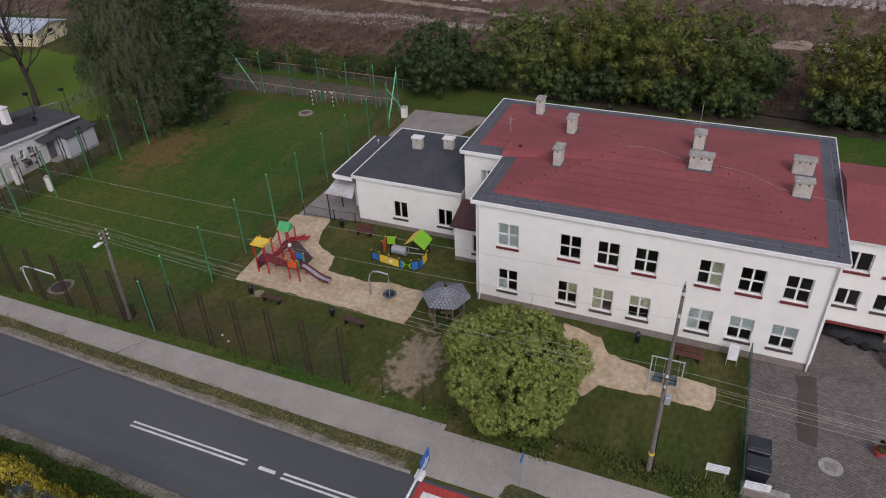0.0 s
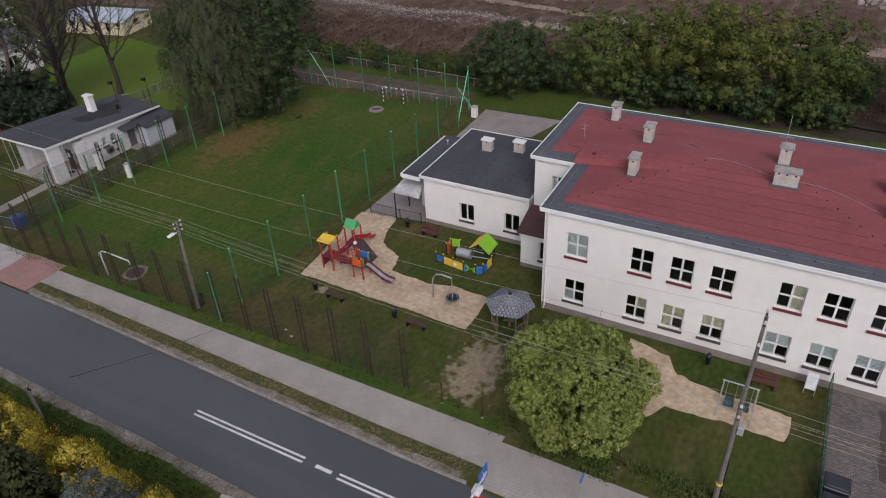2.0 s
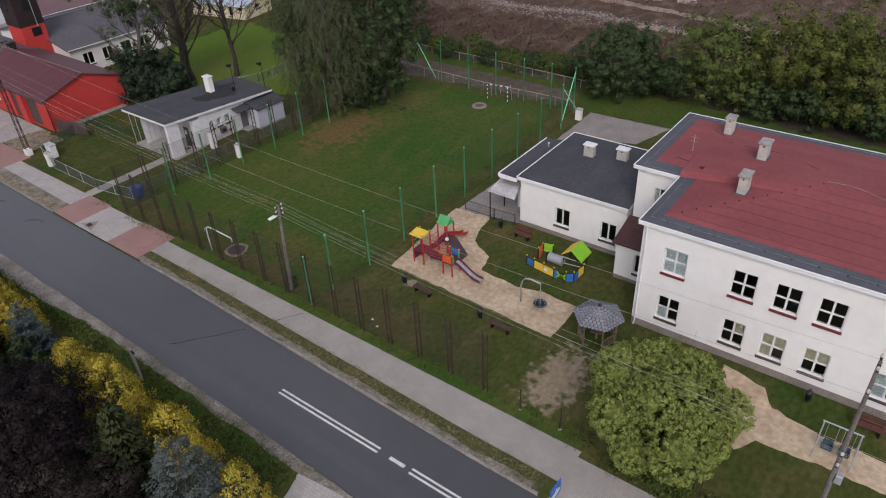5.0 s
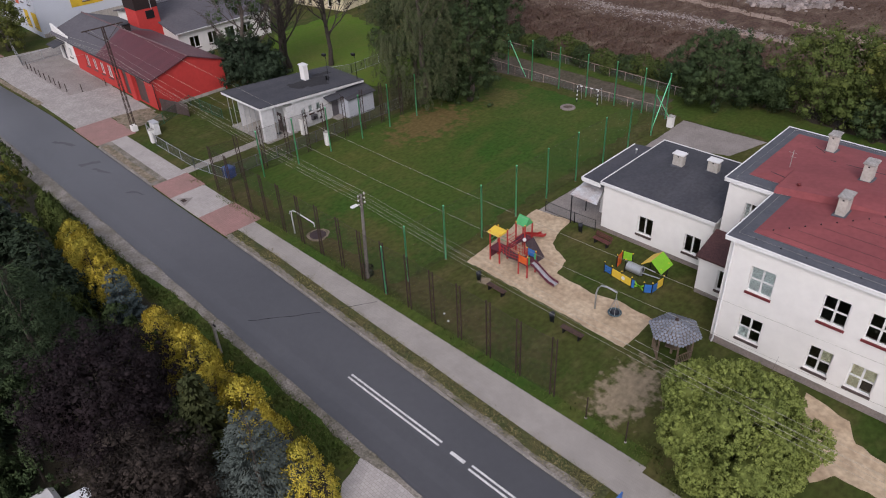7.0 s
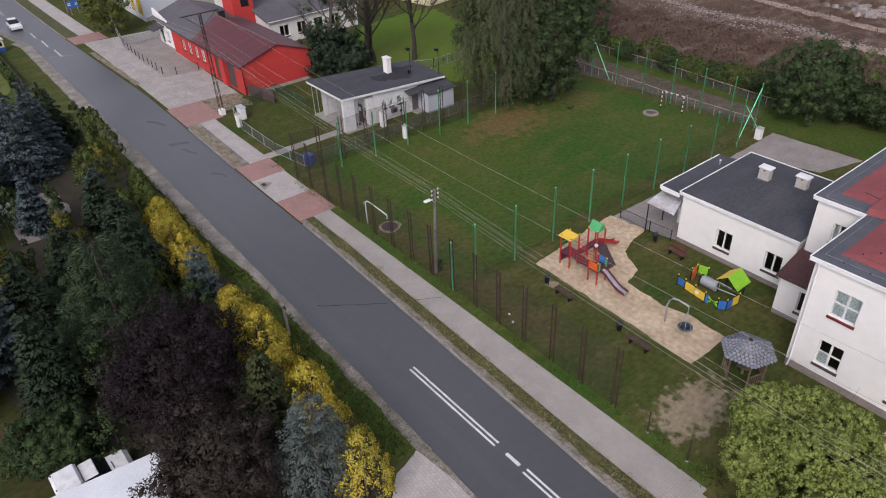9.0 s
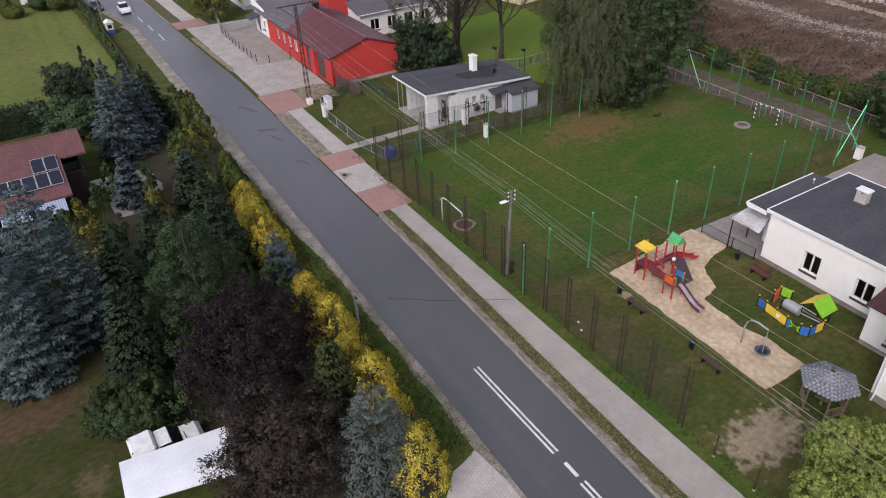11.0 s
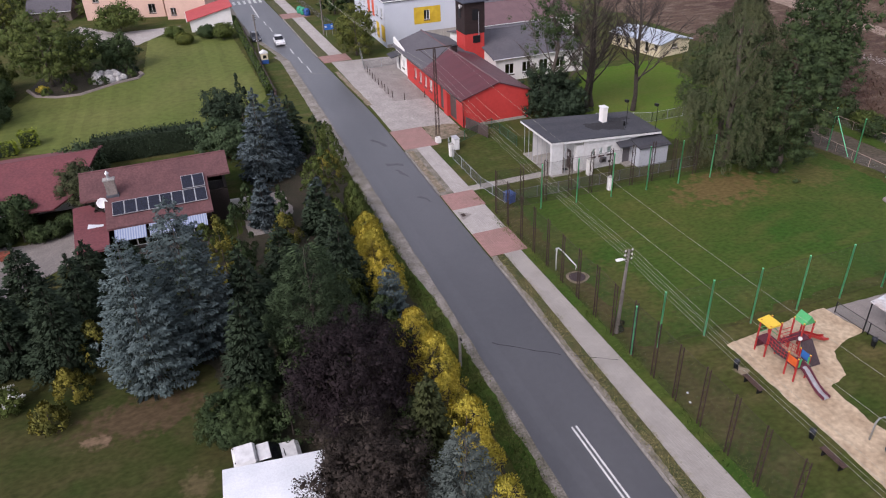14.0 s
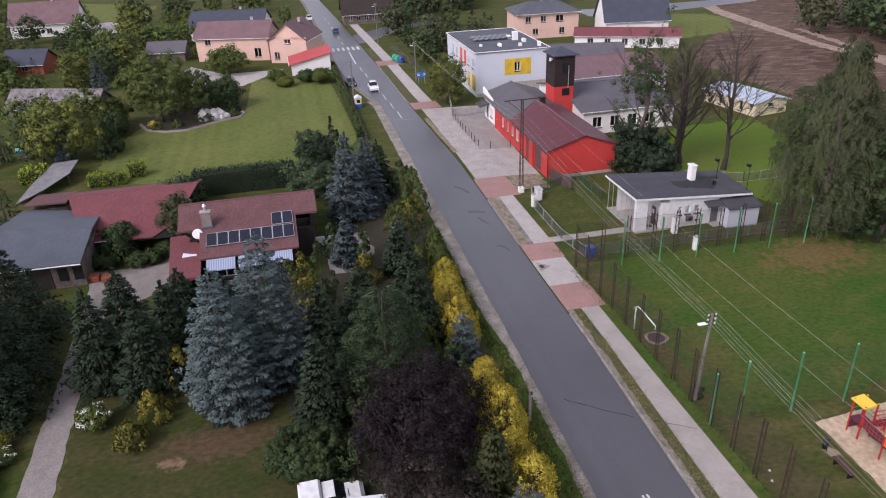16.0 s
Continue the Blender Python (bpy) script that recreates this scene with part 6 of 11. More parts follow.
def house(name, label, category, cx, cy, turn, w, d, eave, ridge, wall_m, roof_m, over=0.4, wins=(), roof_label="", chim=(), hip=0.0, trim="white_metal"):
    """A house with a pitched roof along its local x axis. wins: (side, u, z, width, height, cols); sides S, E, N, W in local axes."""
    s = thing(name, label, category, Matrix.Translation((cx, cy, 0)) @ Matrix.Rotation(radians(turn), 4, "Z"))
    x0, x1, y0, y1 = -w / 2, w / 2, -d / 2, d / 2
    corners = [(x0, y0), (x1, y0), (x1, y1), (x0, y1)]
    ws = Shape()
    for i, side in enumerate("SENW"):
        p, q = corners[i], corners[(i + 1) % 4]
        mine = [k for k in wins if k[0] == side]
        dd, nn = wall(ws, p, q, -0.2, eave, 0.3, [(k[1], k[1] + k[3], k[2], k[2] + k[4]) for k in mine])
        for k in mine:
            window(s, p, dd, nn, k[1], k[2], k[3], k[4], k[5], 1, k[6] if len(k) > 6 else "", sill="sill_brown", bar=0.06)
    if hip <= 0 and ridge > eave:
        for x in (x0, x1):
            t = 0.3 if x == x0 else -0.3
            ws.add([(x, y0, eave), (x, y1, eave), (x, 0, ridge), (x + t, y0, eave), (x + t, y1, eave), (x + t, 0, ridge)], [(0, 1, 2), (5, 4, 3), (0, 2, 5, 3), (2, 1, 4, 5)])
    part("wall", ws, M[wall_m], s)
    part("inner_wall", Shape().box(x0 + 0.35, x1 - 0.35, -0.05, 0.05, 0, eave - 0.1).box(x0 + 0.3, x1 - 0.3, y0 + 0.3, y1 - 0.3, eave - 0.12, eave - 0.05), M["room"], s)
    slope = (ridge - eave) / (d / 2)
    zo = eave - slope * over
    th = 0.14
    for sgn, nm in ((-1, "S"), (1, "N")):
        r = Shape()
        ys = sgn * (d / 2 + over)
        xa, xb = x0 - over, x1 + over
        lo = [(xa, ys, zo), (xb, ys, zo)]
        hi = [(xb - hip - (over if hip else 0), 0, ridge), (xa + hip + (over if hip else 0), 0, ridge)]
        top4 = lo + hi
        vs = [(x, y, z + 0.02) for x, y, z in top4] + [(x, y, z - th) for x, y, z in top4]
        r.add(vs, [(0, 1, 2, 3), (7, 6, 5, 4), (0, 4, 5, 1), (1, 5, 6, 2), (2, 6, 7, 3), (3, 7, 4, 0)])
        part("roof", r, M[roof_m], s, roof_label)
    if hip > 0:
        for sgn in (-1, 1):
            r = Shape()
            xe = (x1 + over) * sgn
            xr = (x1 - hip) * sgn
            r.add([(xe, y0 - over, zo + 0.02), (xe, y1 + over, zo + 0.02), (xr, 0, ridge + 0.02), (xe, y0 - over, zo - th), (xe, y1 + over, zo - th), (xr, 0, ridge - th)], [(0, 1, 2), (5, 4, 3), (0, 3, 4, 1), (1, 4, 5, 2), (2, 5, 3, 0)])
            part("roof", r, M[roof_m], s, roof_label)
    for sgn in (-1, 1):
        ys = sgn * (d / 2 + over + 0.05)
        part("gutter", Shape().tube([(x0 - over, ys, zo - 0.05), (x1 + over, ys, zo - 0.05)], 0.06, 6), M[trim], s)
    part("ridge", Shape().tube([(x0 + hip - (0 if hip else over), 0, ridge + 0.02), (x1 - hip + (0 if hip else over), 0, ridge + 0.02)], 0.07, 6), M[roof_m], s)
    for x, y, h in chim:
        chimney(s, x, y, max(zo, ridge - abs(y) * slope), 0.55, 0.55, h, vents=False)
    return s


def slab(pts, th, s=None):
    """A sloping plate: four or more top points and its thickness."""
    n = len(pts)
    vs = list(pts) + [(x, y, z - th) for x, y, z in pts]
    return (s or Shape()).add(vs, [tuple(range(n)), tuple(range(2 * n - 1, n - 1, -1))] + [(i, n + i, n + (i + 1) % n, (i + 1) % n) for i in range(n)])


# low white pavilion beside the pitch
def pavilion():
    s = thing("pavilion", "low white pavilion with a sloping dark roof and open porch", "pavilion")
    x0, x1, y0, y1 = -68.6, -62.35, 38.4, 47.75

    def rz(y):
        return 4.05 - (y - 34.5) * 0.055

    pts = [(x0, y0), (x1, y0), (x1, y1), (x0, y1)]
    e_holes = [(1.15, 1.55, 1.5, 2.4), (1.95, 2.6, 1.5, 2.4), (3.05, 3.7, 1.5, 2.4)]
    w = Shape()
    bits = [wall(w, p, pts[(i + 1) % 4], 0.0, 3.1, 0.3, e_holes if i == 1 else ([(1.6, 2.6, 0.1, 2.15)] if i == 0 else ())) for i, p in enumerate(pts)]
    w.prism(pts, 3.1, [rz(y0) - 0.12, rz(y0) - 0.12, rz(y1) - 0.12, rz(y1) - 0.12])
    part("wall", w, M["pale_render"], s, "white rendered wall")
    for h in e_holes:
        window(s, pts[1], *bits[1], h[0], h[2], h[1] - h[0], h[3] - h[2], 1, 1, "p")
    part("pillar", Shape().box(-62.8, -62.4, 34.5, 35.9, 0.1, rz(35.9) - 0.14, 0.02), M["pale_render"], s, "broad white end pillar")
    part("pier", Shape().box(-63.1, -62.4, 37.55, 38.38, 0.1, 3.1, 0.02), M["pale_render"], s, "white porch pier")
    for q in ((-68.4, -68.2, 35.2, 38.3), (-66.4, -64.2, 38.2, 38.36)):
        part("parapet", Shape().box(*q, 0.1, 3.0, 0.02), M["pale_render"], s, "white porch inner wall")
    d1 = part("door", Shape().box(-64.0, -63.2, 37.30, 37.36, 0.12, 2.3, 0.01), M["sill_brown"], s, "brown half-open entrance door")
    part("notice", Shape().box(-63.85, -63.5, 37.285, 37.298, 1.5, 1.95), M["white_gloss"], d1, "pale paper notice")
    part("inner_wall", Shape().box(-66.5, -66.4, y0 + 0.4, y1 - 0.4, 0, 2.9), M["room"], s)
    ex = [(-70.0, 34.35), (-62.25, 34.35), (-61.75, 48.0), (-68.9, 48.3)]
    part("fascia", slab([(x, y, rz(y) - 0.02) for x, y in ex], 0.26), M["white_metal"], s, "white eaves board")
    part("roof", slab([(x + (0.03 if x > -66 else -0.03), y + (0.03 if y > 40 else -0.03), rz(y) + 0.04) for x, y in ex], 0.06), M["roof_dark"], s, "dark felt roof with patched areas")
    tar = ragged([(-66.2, 40.6), (-64.6, 40.8), (-63.4, 44.6), (-65.4, 45.6), (-66.9, 45.4)], 0.4, 0.25, 5)
    part("roof_patch", slab([(x, y, rz(y) + 0.052) for x, y in tar], 0.02), M["tar"], s, "fresh black tar patch")
    tar = ragged([(-67.4, 44.6), (-66.6, 44.6), (-66.2, 46.8), (-67.2, 47.0)], 0.4, 0.2, 6)
    part("roof_patch", slab([(x, y, rz(y) + 0.056) for x, y in tar], 0.02), M["tar"], s, "fresh black tar patch")
    chimney(s, -66.6, 43.3, rz(43.3), 0.85, 0.6, 1.75, "white_metal", "plaster", False)
    part("vent_pipe", Shape().lathe([(0.09, 0), (0.09, 0.45), (0.13, 0.46), (0.13, 0.56), (0.03, 0.6)], 8), M["black"], s, "dark vent pipe", True).matrix_basis = Matrix.Translation((-64.6, 44.9, rz(44.9)))
    part("porch_floor", Shape().prism([(-69.4, 34.5), (-62.1, 34.5), (-62.1, 38.4), (-69.4, 38.4)], -0.1, 0.14), M["concrete"], s, "pale paved porch floor")
    part("doormat", Shape().box(-63.6, -63.0, 36.5, 37.0, 0.14, 0.16, 0.004), M["black"], s, "dark doormat")
    for i in range(6):
        x = -69.3 + i * 1.1
        part("porch_post", Shape().tube([(x, 34.6, 0.1), (x, 34.6, rz(34.6) - 0.2)], 0.035, 6), M["galv"], s)
    part("porch_post", Shape().tube([(-62.3, 36.1, 0.1), (-62.3, 36.1, rz(36.1) - 0.2)], 0.045, 6), M["galv"], s)
    # boarded shed with a recessed door beside it
    sd = Shape()
    spts = [(-62.33, 44.5), (-60.55, 44.5), (-60.4, 48.1), (-62.33, 48.1)]
    for i, p in enumerate(spts[:3]):
        wall(sd, p, spts[i + 1], 0.0, 2.2, 0.15)
    part("shed", sd, M["pale_wall"], s, "pale boarded lean-to shed")
    board = Shape().box(-0.012, 0.012, 0.0, 3.6, 0.0, 0.26, 0.004).mesh("board", M["pale_wall"])
    for k in range(8):
        part("board", board, None, s).matrix_basis = Matrix.Translation((-60.54, 44.5, 0.06 + 0.275 * k)) @ Matrix.Rotation(radians(-2.4), 4, "Z")
    part("shed_door", Shape().box(-62.33, -62.27, 43.5, 44.35, 0.05, 2.0, 0.01), M["slate"], s, "grey shed door")
    part("shed_step", Shape().box(-62.3, -61.2, 43.3, 44.45, -0.05, 0.16, 0.02), M["concrete"], s)
    part("shed_roof", slab([(-62.35, 44.35, 2.85), (-60.3, 44.35, 2.32), (-60.15, 48.35, 2.32), (-62.35, 48.35, 2.85)], 0.1), M["roof_dark"], s, "dark felt lean-to roof")
    part("door_canopy", slab([(-62.35, 42.5, 2.75), (-61.3, 42.5, 2.45), (-61.3, 44.34, 2.45), (-62.35, 44.34, 2.75)], 0.08), M["roof_dark"], s, "small dark door canopy")
    part("air_conditioner", Shape().box(-62.33, -62.02, 40.5, 41.25, 0.7, 1.25, 0.03), M["slate"], s, "grey wall-hung cooling unit")
    part("fan_grille", Shape().lathe([(0.2, 0), (0.2, 0.02), (0.05, 0.03)], 14), M["black"], s).matrix_basis = Matrix.Translation((-62.02, 40.85, 0.97)) @ Matrix.Rotation(radians(90), 4, "Y")
    part("wall_vent", Shape().box(-62.36, -62.32, 41.7, 42.05, 0.45, 0.7, 0.008), M["black"], s)
    for x, y, h in ((-62.4, 47.6, 2.9), (-63.8, 44.6, 3.2)):
        lm = Shape().tube([(x, y, rz(y)), (x, y, rz(y) + h - 0.3), (x - 0.1, y - 0.1, rz(y) + h)], 0.035, 6).box(x - 0.4, x + 0.05, y - 0.25, y + 0.1, rz(y) + h - 0.15, rz(y) + h + 0.15, 0.03)
        part("floodlight", lm, M["black"], s, "black floodlight on a pole")
    return s


pavilion()


def red_hall():
    s = thing("fire_hall", "red painted hall with a maroon sheet roof", "hall")
    w = Shape()
    pts = [(-104.6, 31.3), (-80.5, 31.3), (-80.5, 40.6), (-104.6, 40.6)]
    doors = [(15.3, 17.9, 0.1, 3.3), (19.0, 21.6, 0.1, 3.3)]
    wins = [(3.6, 4.8, 1.2, 2.8), (6.0, 7.2, 1.2, 2.8), (8.4, 9.6, 1.2, 2.8), (10.6, 12.0, 1.2, 2.9)]
    bits = [wall(w, p, pts[(i + 1) % 4], 0.0, 3.9, 0.35, doors + wins if i == 0 else ()) for i, p in enumerate(pts)]
    for x, t in ((-80.5, -0.35), (-104.6, 0.35)):
        w.add([(x, 31.3, 3.9), (x, 40.6, 3.9), (x, 36.2, 5.38), (x + t, 31.3, 3.9), (x + t, 40.6, 3.9), (x + t, 36.2, 5.38)], [(0, 1, 2), (5, 4, 3), (0, 2, 5, 3), (2, 1, 4, 5)])
    w.box(-87.0, -85.7, 30.95, 31.29, 0, 3.6, 0.02)
    part("wall", w, M["red_wall"], s, "bright red painted wall")
    for h in wins:
        window(s, pts[0], *bits[0], h[0], h[2], h[1] - h[0], h[3] - h[2], 2, 1, "pp" if h[0] > 10 else "")
    for a, b, c, e in doors:
        dr = Shape().box(-104.6 + a, -104.6 + b, 31.42, 31.50, c, e, 0.01)
        for k in range(1, 5):
            dr.box(-104.6 + a, -104.6 + b, 31.40, 31.43, c + (e - c) * k / 5 - 0.02, c + (e - c) * k / 5 + 0.02)
        part("garage_door", dr, M["sill_brown"], s, "brown sectional garage door")
    part("inner_wall", Shape().box(-103, -81, 35.8, 35.9, 0, 3.6), M["room"], s)
    part("plinth", Shape().box(-80.52, -80.42, 31.5, 40.3, -0.2, 0.35, 0.01), M["concrete"], s)
    for y0, y1, za, zb in ((30.9, 36.2, 3.80, 5.48), (36.2, 41.0, 5.48, 3.80)):
        xm = (-95.6, -98.6) if y0 < 36 else (-98.6, -98.6)
        part("roof", slab([(xm[0], y0, za), (-80.25, y0, za), (-80.25, y1, zb), (xm[1], y1, zb)], 0.14), M["maroon"], s, "maroon sheet roof slope")
        part("roof", slab([(-111.7, y0, za), (xm[0], y0, za), (xm[1], y1, zb), (-111.7, y1, zb)], 0.14), M["slate"], s, "older grey felt roof slope")
    part("ridge", Shape().tube([(-111.7, 36.2, 5.52), (-80.1, 36.2, 5.52)], 0.10, 6), M["tile_mauve"], s, "pale ridge capping")
    part("gutter", Shape().tube([(-104.6, 30.8, 3.72), (-80.1, 30.8, 3.72)], 0.07, 6).tube([(-80.35, 30.85, 3.7), (-80.35, 31.2, 3.4), (-80.35, 31.2, 0.1)], 0.05, 6), M["black"], s, "dark gutter and downpipe")
    # white end of the hall with a raised gable front
    en = Shape()
    ep = [(-111.4, 31.6), (-104.62, 31.6), (-104.62, 40.6), (-111.4, 40.6)]
    eb = [wall(en, p, ep[(i + 1) % 4], 0.0, 3.78, 0.3, [(1.0, 2.1, 0.1, 2.2), (3.4, 4.6, 0.9, 2.3)] if i == 0 else ()) for i, p in enumerate(ep)]
    en.prism([(-111.6, 31.35), (-105.8, 31.35), (-105.8, 31.62), (-111.6, 31.62)], 3.4, [5.0, 3.95, 3.95, 5.0])
    part("end_wall", en, M["plaster"], s, "white rendered end of the hall")
    window(s, ep[0], *eb[0], 3.4, 0.9, 1.2, 1.4, 2, 1)
    part("end_door", Shape().box(-110.4, -109.3, 31.7, 31.78, 0.1, 2.2, 0.01), M["slate"], s, "grey entrance door")
    part("door_canopy", slab([(-111.2, 31.6, 2.9), (-111.2, 29.9, 2.5), (-108.4, 29.9, 2.5), (-108.4, 31.6, 2.9)], 0.12), M["roof_dark"], s, "dark door canopy")
    chimney(s, -97.5, 36.6, 5.2, 0.8, 0.8, 0.9, "black", "cladding", False)
    fl = Shape().tube([(-88, 30.2, 0), (-88, 30.2, 6.5)], 0.05, 8)
    return s


red_hall()
gate = thing("metal_gate", "dark brown boarded gate beside a red hall", "gate", Matrix.Translation((-80.2, 31.5, 0)) @ Matrix.Rotation(radians(16), 4, "Z"))
part("gate_frame", Shape().box(0, 4.5, -0.03, 0.03, 0.1, 0.18).box(0, 4.5, -0.03, 0.03, 1.5, 1.58).box(0, 0.08, -0.04, 0.04, 0, 1.65).box(4.42, 4.5, -0.04, 0.04, 0, 1.65), M["sill_brown"], gate)
board_ = Shape().box(0, 0.2, -0.055, -0.03, 0.15, 1.6, 0.005).mesh("board", M["sill_brown"])
for i in range(20):
    part("board", board_, None, gate).matrix_basis = Matrix.Translation((0.1 + i * 0.216, 0, 0))


def tower():
    s = thing("hose_tower", "square tower with dark brown cladding and a red base", "tower")
    part("base", Shape().box(-104.1, -100.5, 39.6, 42.8, 0, 6.7, 0.02), M["red_wall"], s, "red painted base")
    part("shaft", Shape().box(-104.15, -100.45, 39.55, 42.85, 6.7, 11.5, 0.02), M["cladding"], s, "dark brown boarded shaft")
    part("window", Shape().box(-100.47, -100.41, 40.8, 41.8, 8.7, 10.3, 0.01), M["black"], s, "dark louvred opening")
    part("window", Shape().box(-103.0, -102.0, 39.5, 39.56, 8.8, 10.2, 0.01), M["black"], s, "dark louvred opening")
    part("hatch", Shape().box(-100.5, -100.42, 40.9, 42.1, 5.3, 6.4, 0.01), M["black"], s, "dark hatch")
    part("loudspeaker", Shape().lathe([(0.12, 0), (0.3, 0.4), (0.32, 0.42)], 10), M["white_gloss"], s, "white horn loudspeaker").matrix_basis = Matrix.Translation((-101.3, 39.5, 10.8)) @ Matrix.Rotation(radians(90), 4, "X")
    r = Shape().add([(-104.6, 39.1, 11.5), (-100.0, 39.1, 11.5), (-100.0, 43.3, 11.5), (-104.6, 43.3, 11.5), (-102.3, 41.2, 12.5), (-104.6, 39.1, 11.35), (-100.0, 39.1, 11.35), (-100.0, 43.3, 11.35), (-104.6, 43.3, 11.35)],
                    [(0, 1, 4), (1, 2, 4), (2, 3, 4), (3, 0, 4), (5, 6, 1, 0), (6, 7, 2, 1), (7, 8, 3, 2), (8, 5, 0, 3), (8, 7, 6, 5)])
    part("roof", r, M["tile_navy"], s, "dark hipped cap roof")
    part("mast", Shape().tube([(-100.3, 41.8, 6.5), (-100.3, 41.8, 9.9)], 0.05, 6), M["alu"], s)
    return s


tower()
house("grey_roof_building", "long white building with a low grey felt roof", "building", -106.0, 50.3, 90, 15.0, 19.6, 3.7, 5.6, "plaster", "slate", 0.45, [("E", 14.4, 1.1, 1.5, 1.5, 2)] + [("S", 1.6 + 2.9 * i, 1.0, 1.5, 1.6, 2) for i in range(5)])
house("grey_roof_building", "low building with a maroon and grey roof", "building", -120.5, 57.0, 90, 18.0, 14.0, 4.6, 6.6, "plaster", "tile_mauve", 0.5, [("S", 2.0, 1.1, 1.5, 1.6, 2), ("S", 7.0, 1.1, 1.5, 1.6, 2)])


def flats():
    s = thing("kindergarten_building", "pale flat-roofed two-storey building with yellow panels", "building")
    w = Shape()
    pts = [(-146.8, 33.5), (-124.0, 33.5), (-124.0, 47.5), (-146.8, 47.5)]
    e = [(7.4, 8.5, 4.2, 5.9), (10.4, 11.4, 0.9, 1.9)]
    sh = [(4.5 + 3.1 * i, 5.9 + 3.1 * i, z, z + 1.7) for i in range(6) for z in (1.3, 4.9)]
    bits = [wall(w, p, pts[(i + 1) % 4], 0.0, 7.9, 0.35, e if i == 1 else (sh if i == 0 else ())) for i, p in enumerate(pts)]
    part("wall", w, M["pale_wall"], s)
    for h in e:
        window(s, pts[1], *bits[1], h[0], h[2], h[1] - h[0], h[3] - h[2], 2, 1)
    for h in sh:
        window(s, pts[0], *bits[0], h[0], h[2], h[1] - h[0], h[3] - h[2], 2, 1)
    yp = Shape()
    wall(yp, (-123.97, 39.0), (-123.97, 44.1), 3.55, 6.5, 0.02, [(1.9, 3.0, 4.2, 5.9)])
    part("colour_panel", yp, M["yellow"], s, "yellow painted square round a window")
    for xa, xb, za, zb, mm, ll in ((-132.4, -131.0, 4.3, 7.2, "orange", "orange painted panel"), (-135.6, -134.0, 4.3, 7.2, "orange", "orange painted panel"), (-126.6, -124.4, 0.9, 3.7, "yellow", "yellow painted panel"), (-129.9, -128.2, 0.9, 3.7, "yellow", "yellow painted panel")):
        part("colour_panel", Shape().box(xa, xb, 33.44, 33.49, za, zb), M[mm], s, ll)
    part("plinth", Shape().box(-124.0, -123.9, 33.6, 47.4, 0, 0.6).box(-124.02, -123.93, 39.8, 47.2, 0.6, 2.2), M["pave"], s, "grey plinth")
    part("inner_wall", Shape().box(-146, -124.6, 40, 40.1, 0, 7.7).box(-146, -124.6, 34, 47, 3.6, 3.8), M["room"], s)
    part("roof", Shape().box(-147.0, -123.8, 33.3, 47.7, 7.88, 8.05, 0.02), M["roof_grey"], s, "flat grey felt roof")
    rim = Shape()
    for p, q in zip([(-147, 33.3), (-123.8, 33.3), (-123.8, 47.7), (-147, 47.7)], [(-123.8, 33.3), (-123.8, 47.7), (-147, 47.7), (-147, 33.3)]):
        rim.tube([(*p, 8.06), (*q, 8.06)], 0.08, 6)
    part("roof_edge", rim, M["white_metal"], s)
    for x, y, a, b, h in ((-128.5, 39.4, 1.5, 0.5, 0.5), (-127.2, 43.0, 0.6, 0.6, 0.55), (-133.5, 44.0, 1.0, 1.0, 1.6), (-135.0, 43.2, 0.8, 0.8, 0.7), (-131.0, 45.0, 1.2, 0.6, 0.6), (-126.0, 46.3, 0.6, 0.6, 0.8), (-129.5, 36.0, 0.5, 0.5, 0.4)):
        part("roof_unit", Shape().box(x - a / 2, x + a / 2, y - b / 2, y + b / 2, 8.0, 8.05 + h, 0.04), M["white_metal"], s, "white roof ventilator")
    pv = Shape()
    for i in range(7):
        for j in range(2):
            cx, cy = -138.2 + j * 2.3 , 36.0 + i * 1.15
            pv.add([(cx, cy, 8.3), (cx + 1.7, cy, 8.3), (cx + 1.7, cy + 1.0, 8.6), (cx, cy + 1.0, 8.6)], [(0, 1, 2, 3)])
    part("solar_panel", pv, M["panel"], s, "tilted solar panels")
    return s


flats()
house("shed", "pale cream shed with a blue-white sheet roof", "shed", -102.2, 74.4, 10, 11.5, 6.6, 2.3, 3.0, "cream", "zinc", 0.35, [("S", 1.0 + 2.3 * i, 0.4, 0.8, 1.7, 1) for i in range(4)] + [("S", 10.0, 1.2, 0.8, 0.7, 1), ("E", 2.6, 1.2, 1.3, 0.7, 1)])


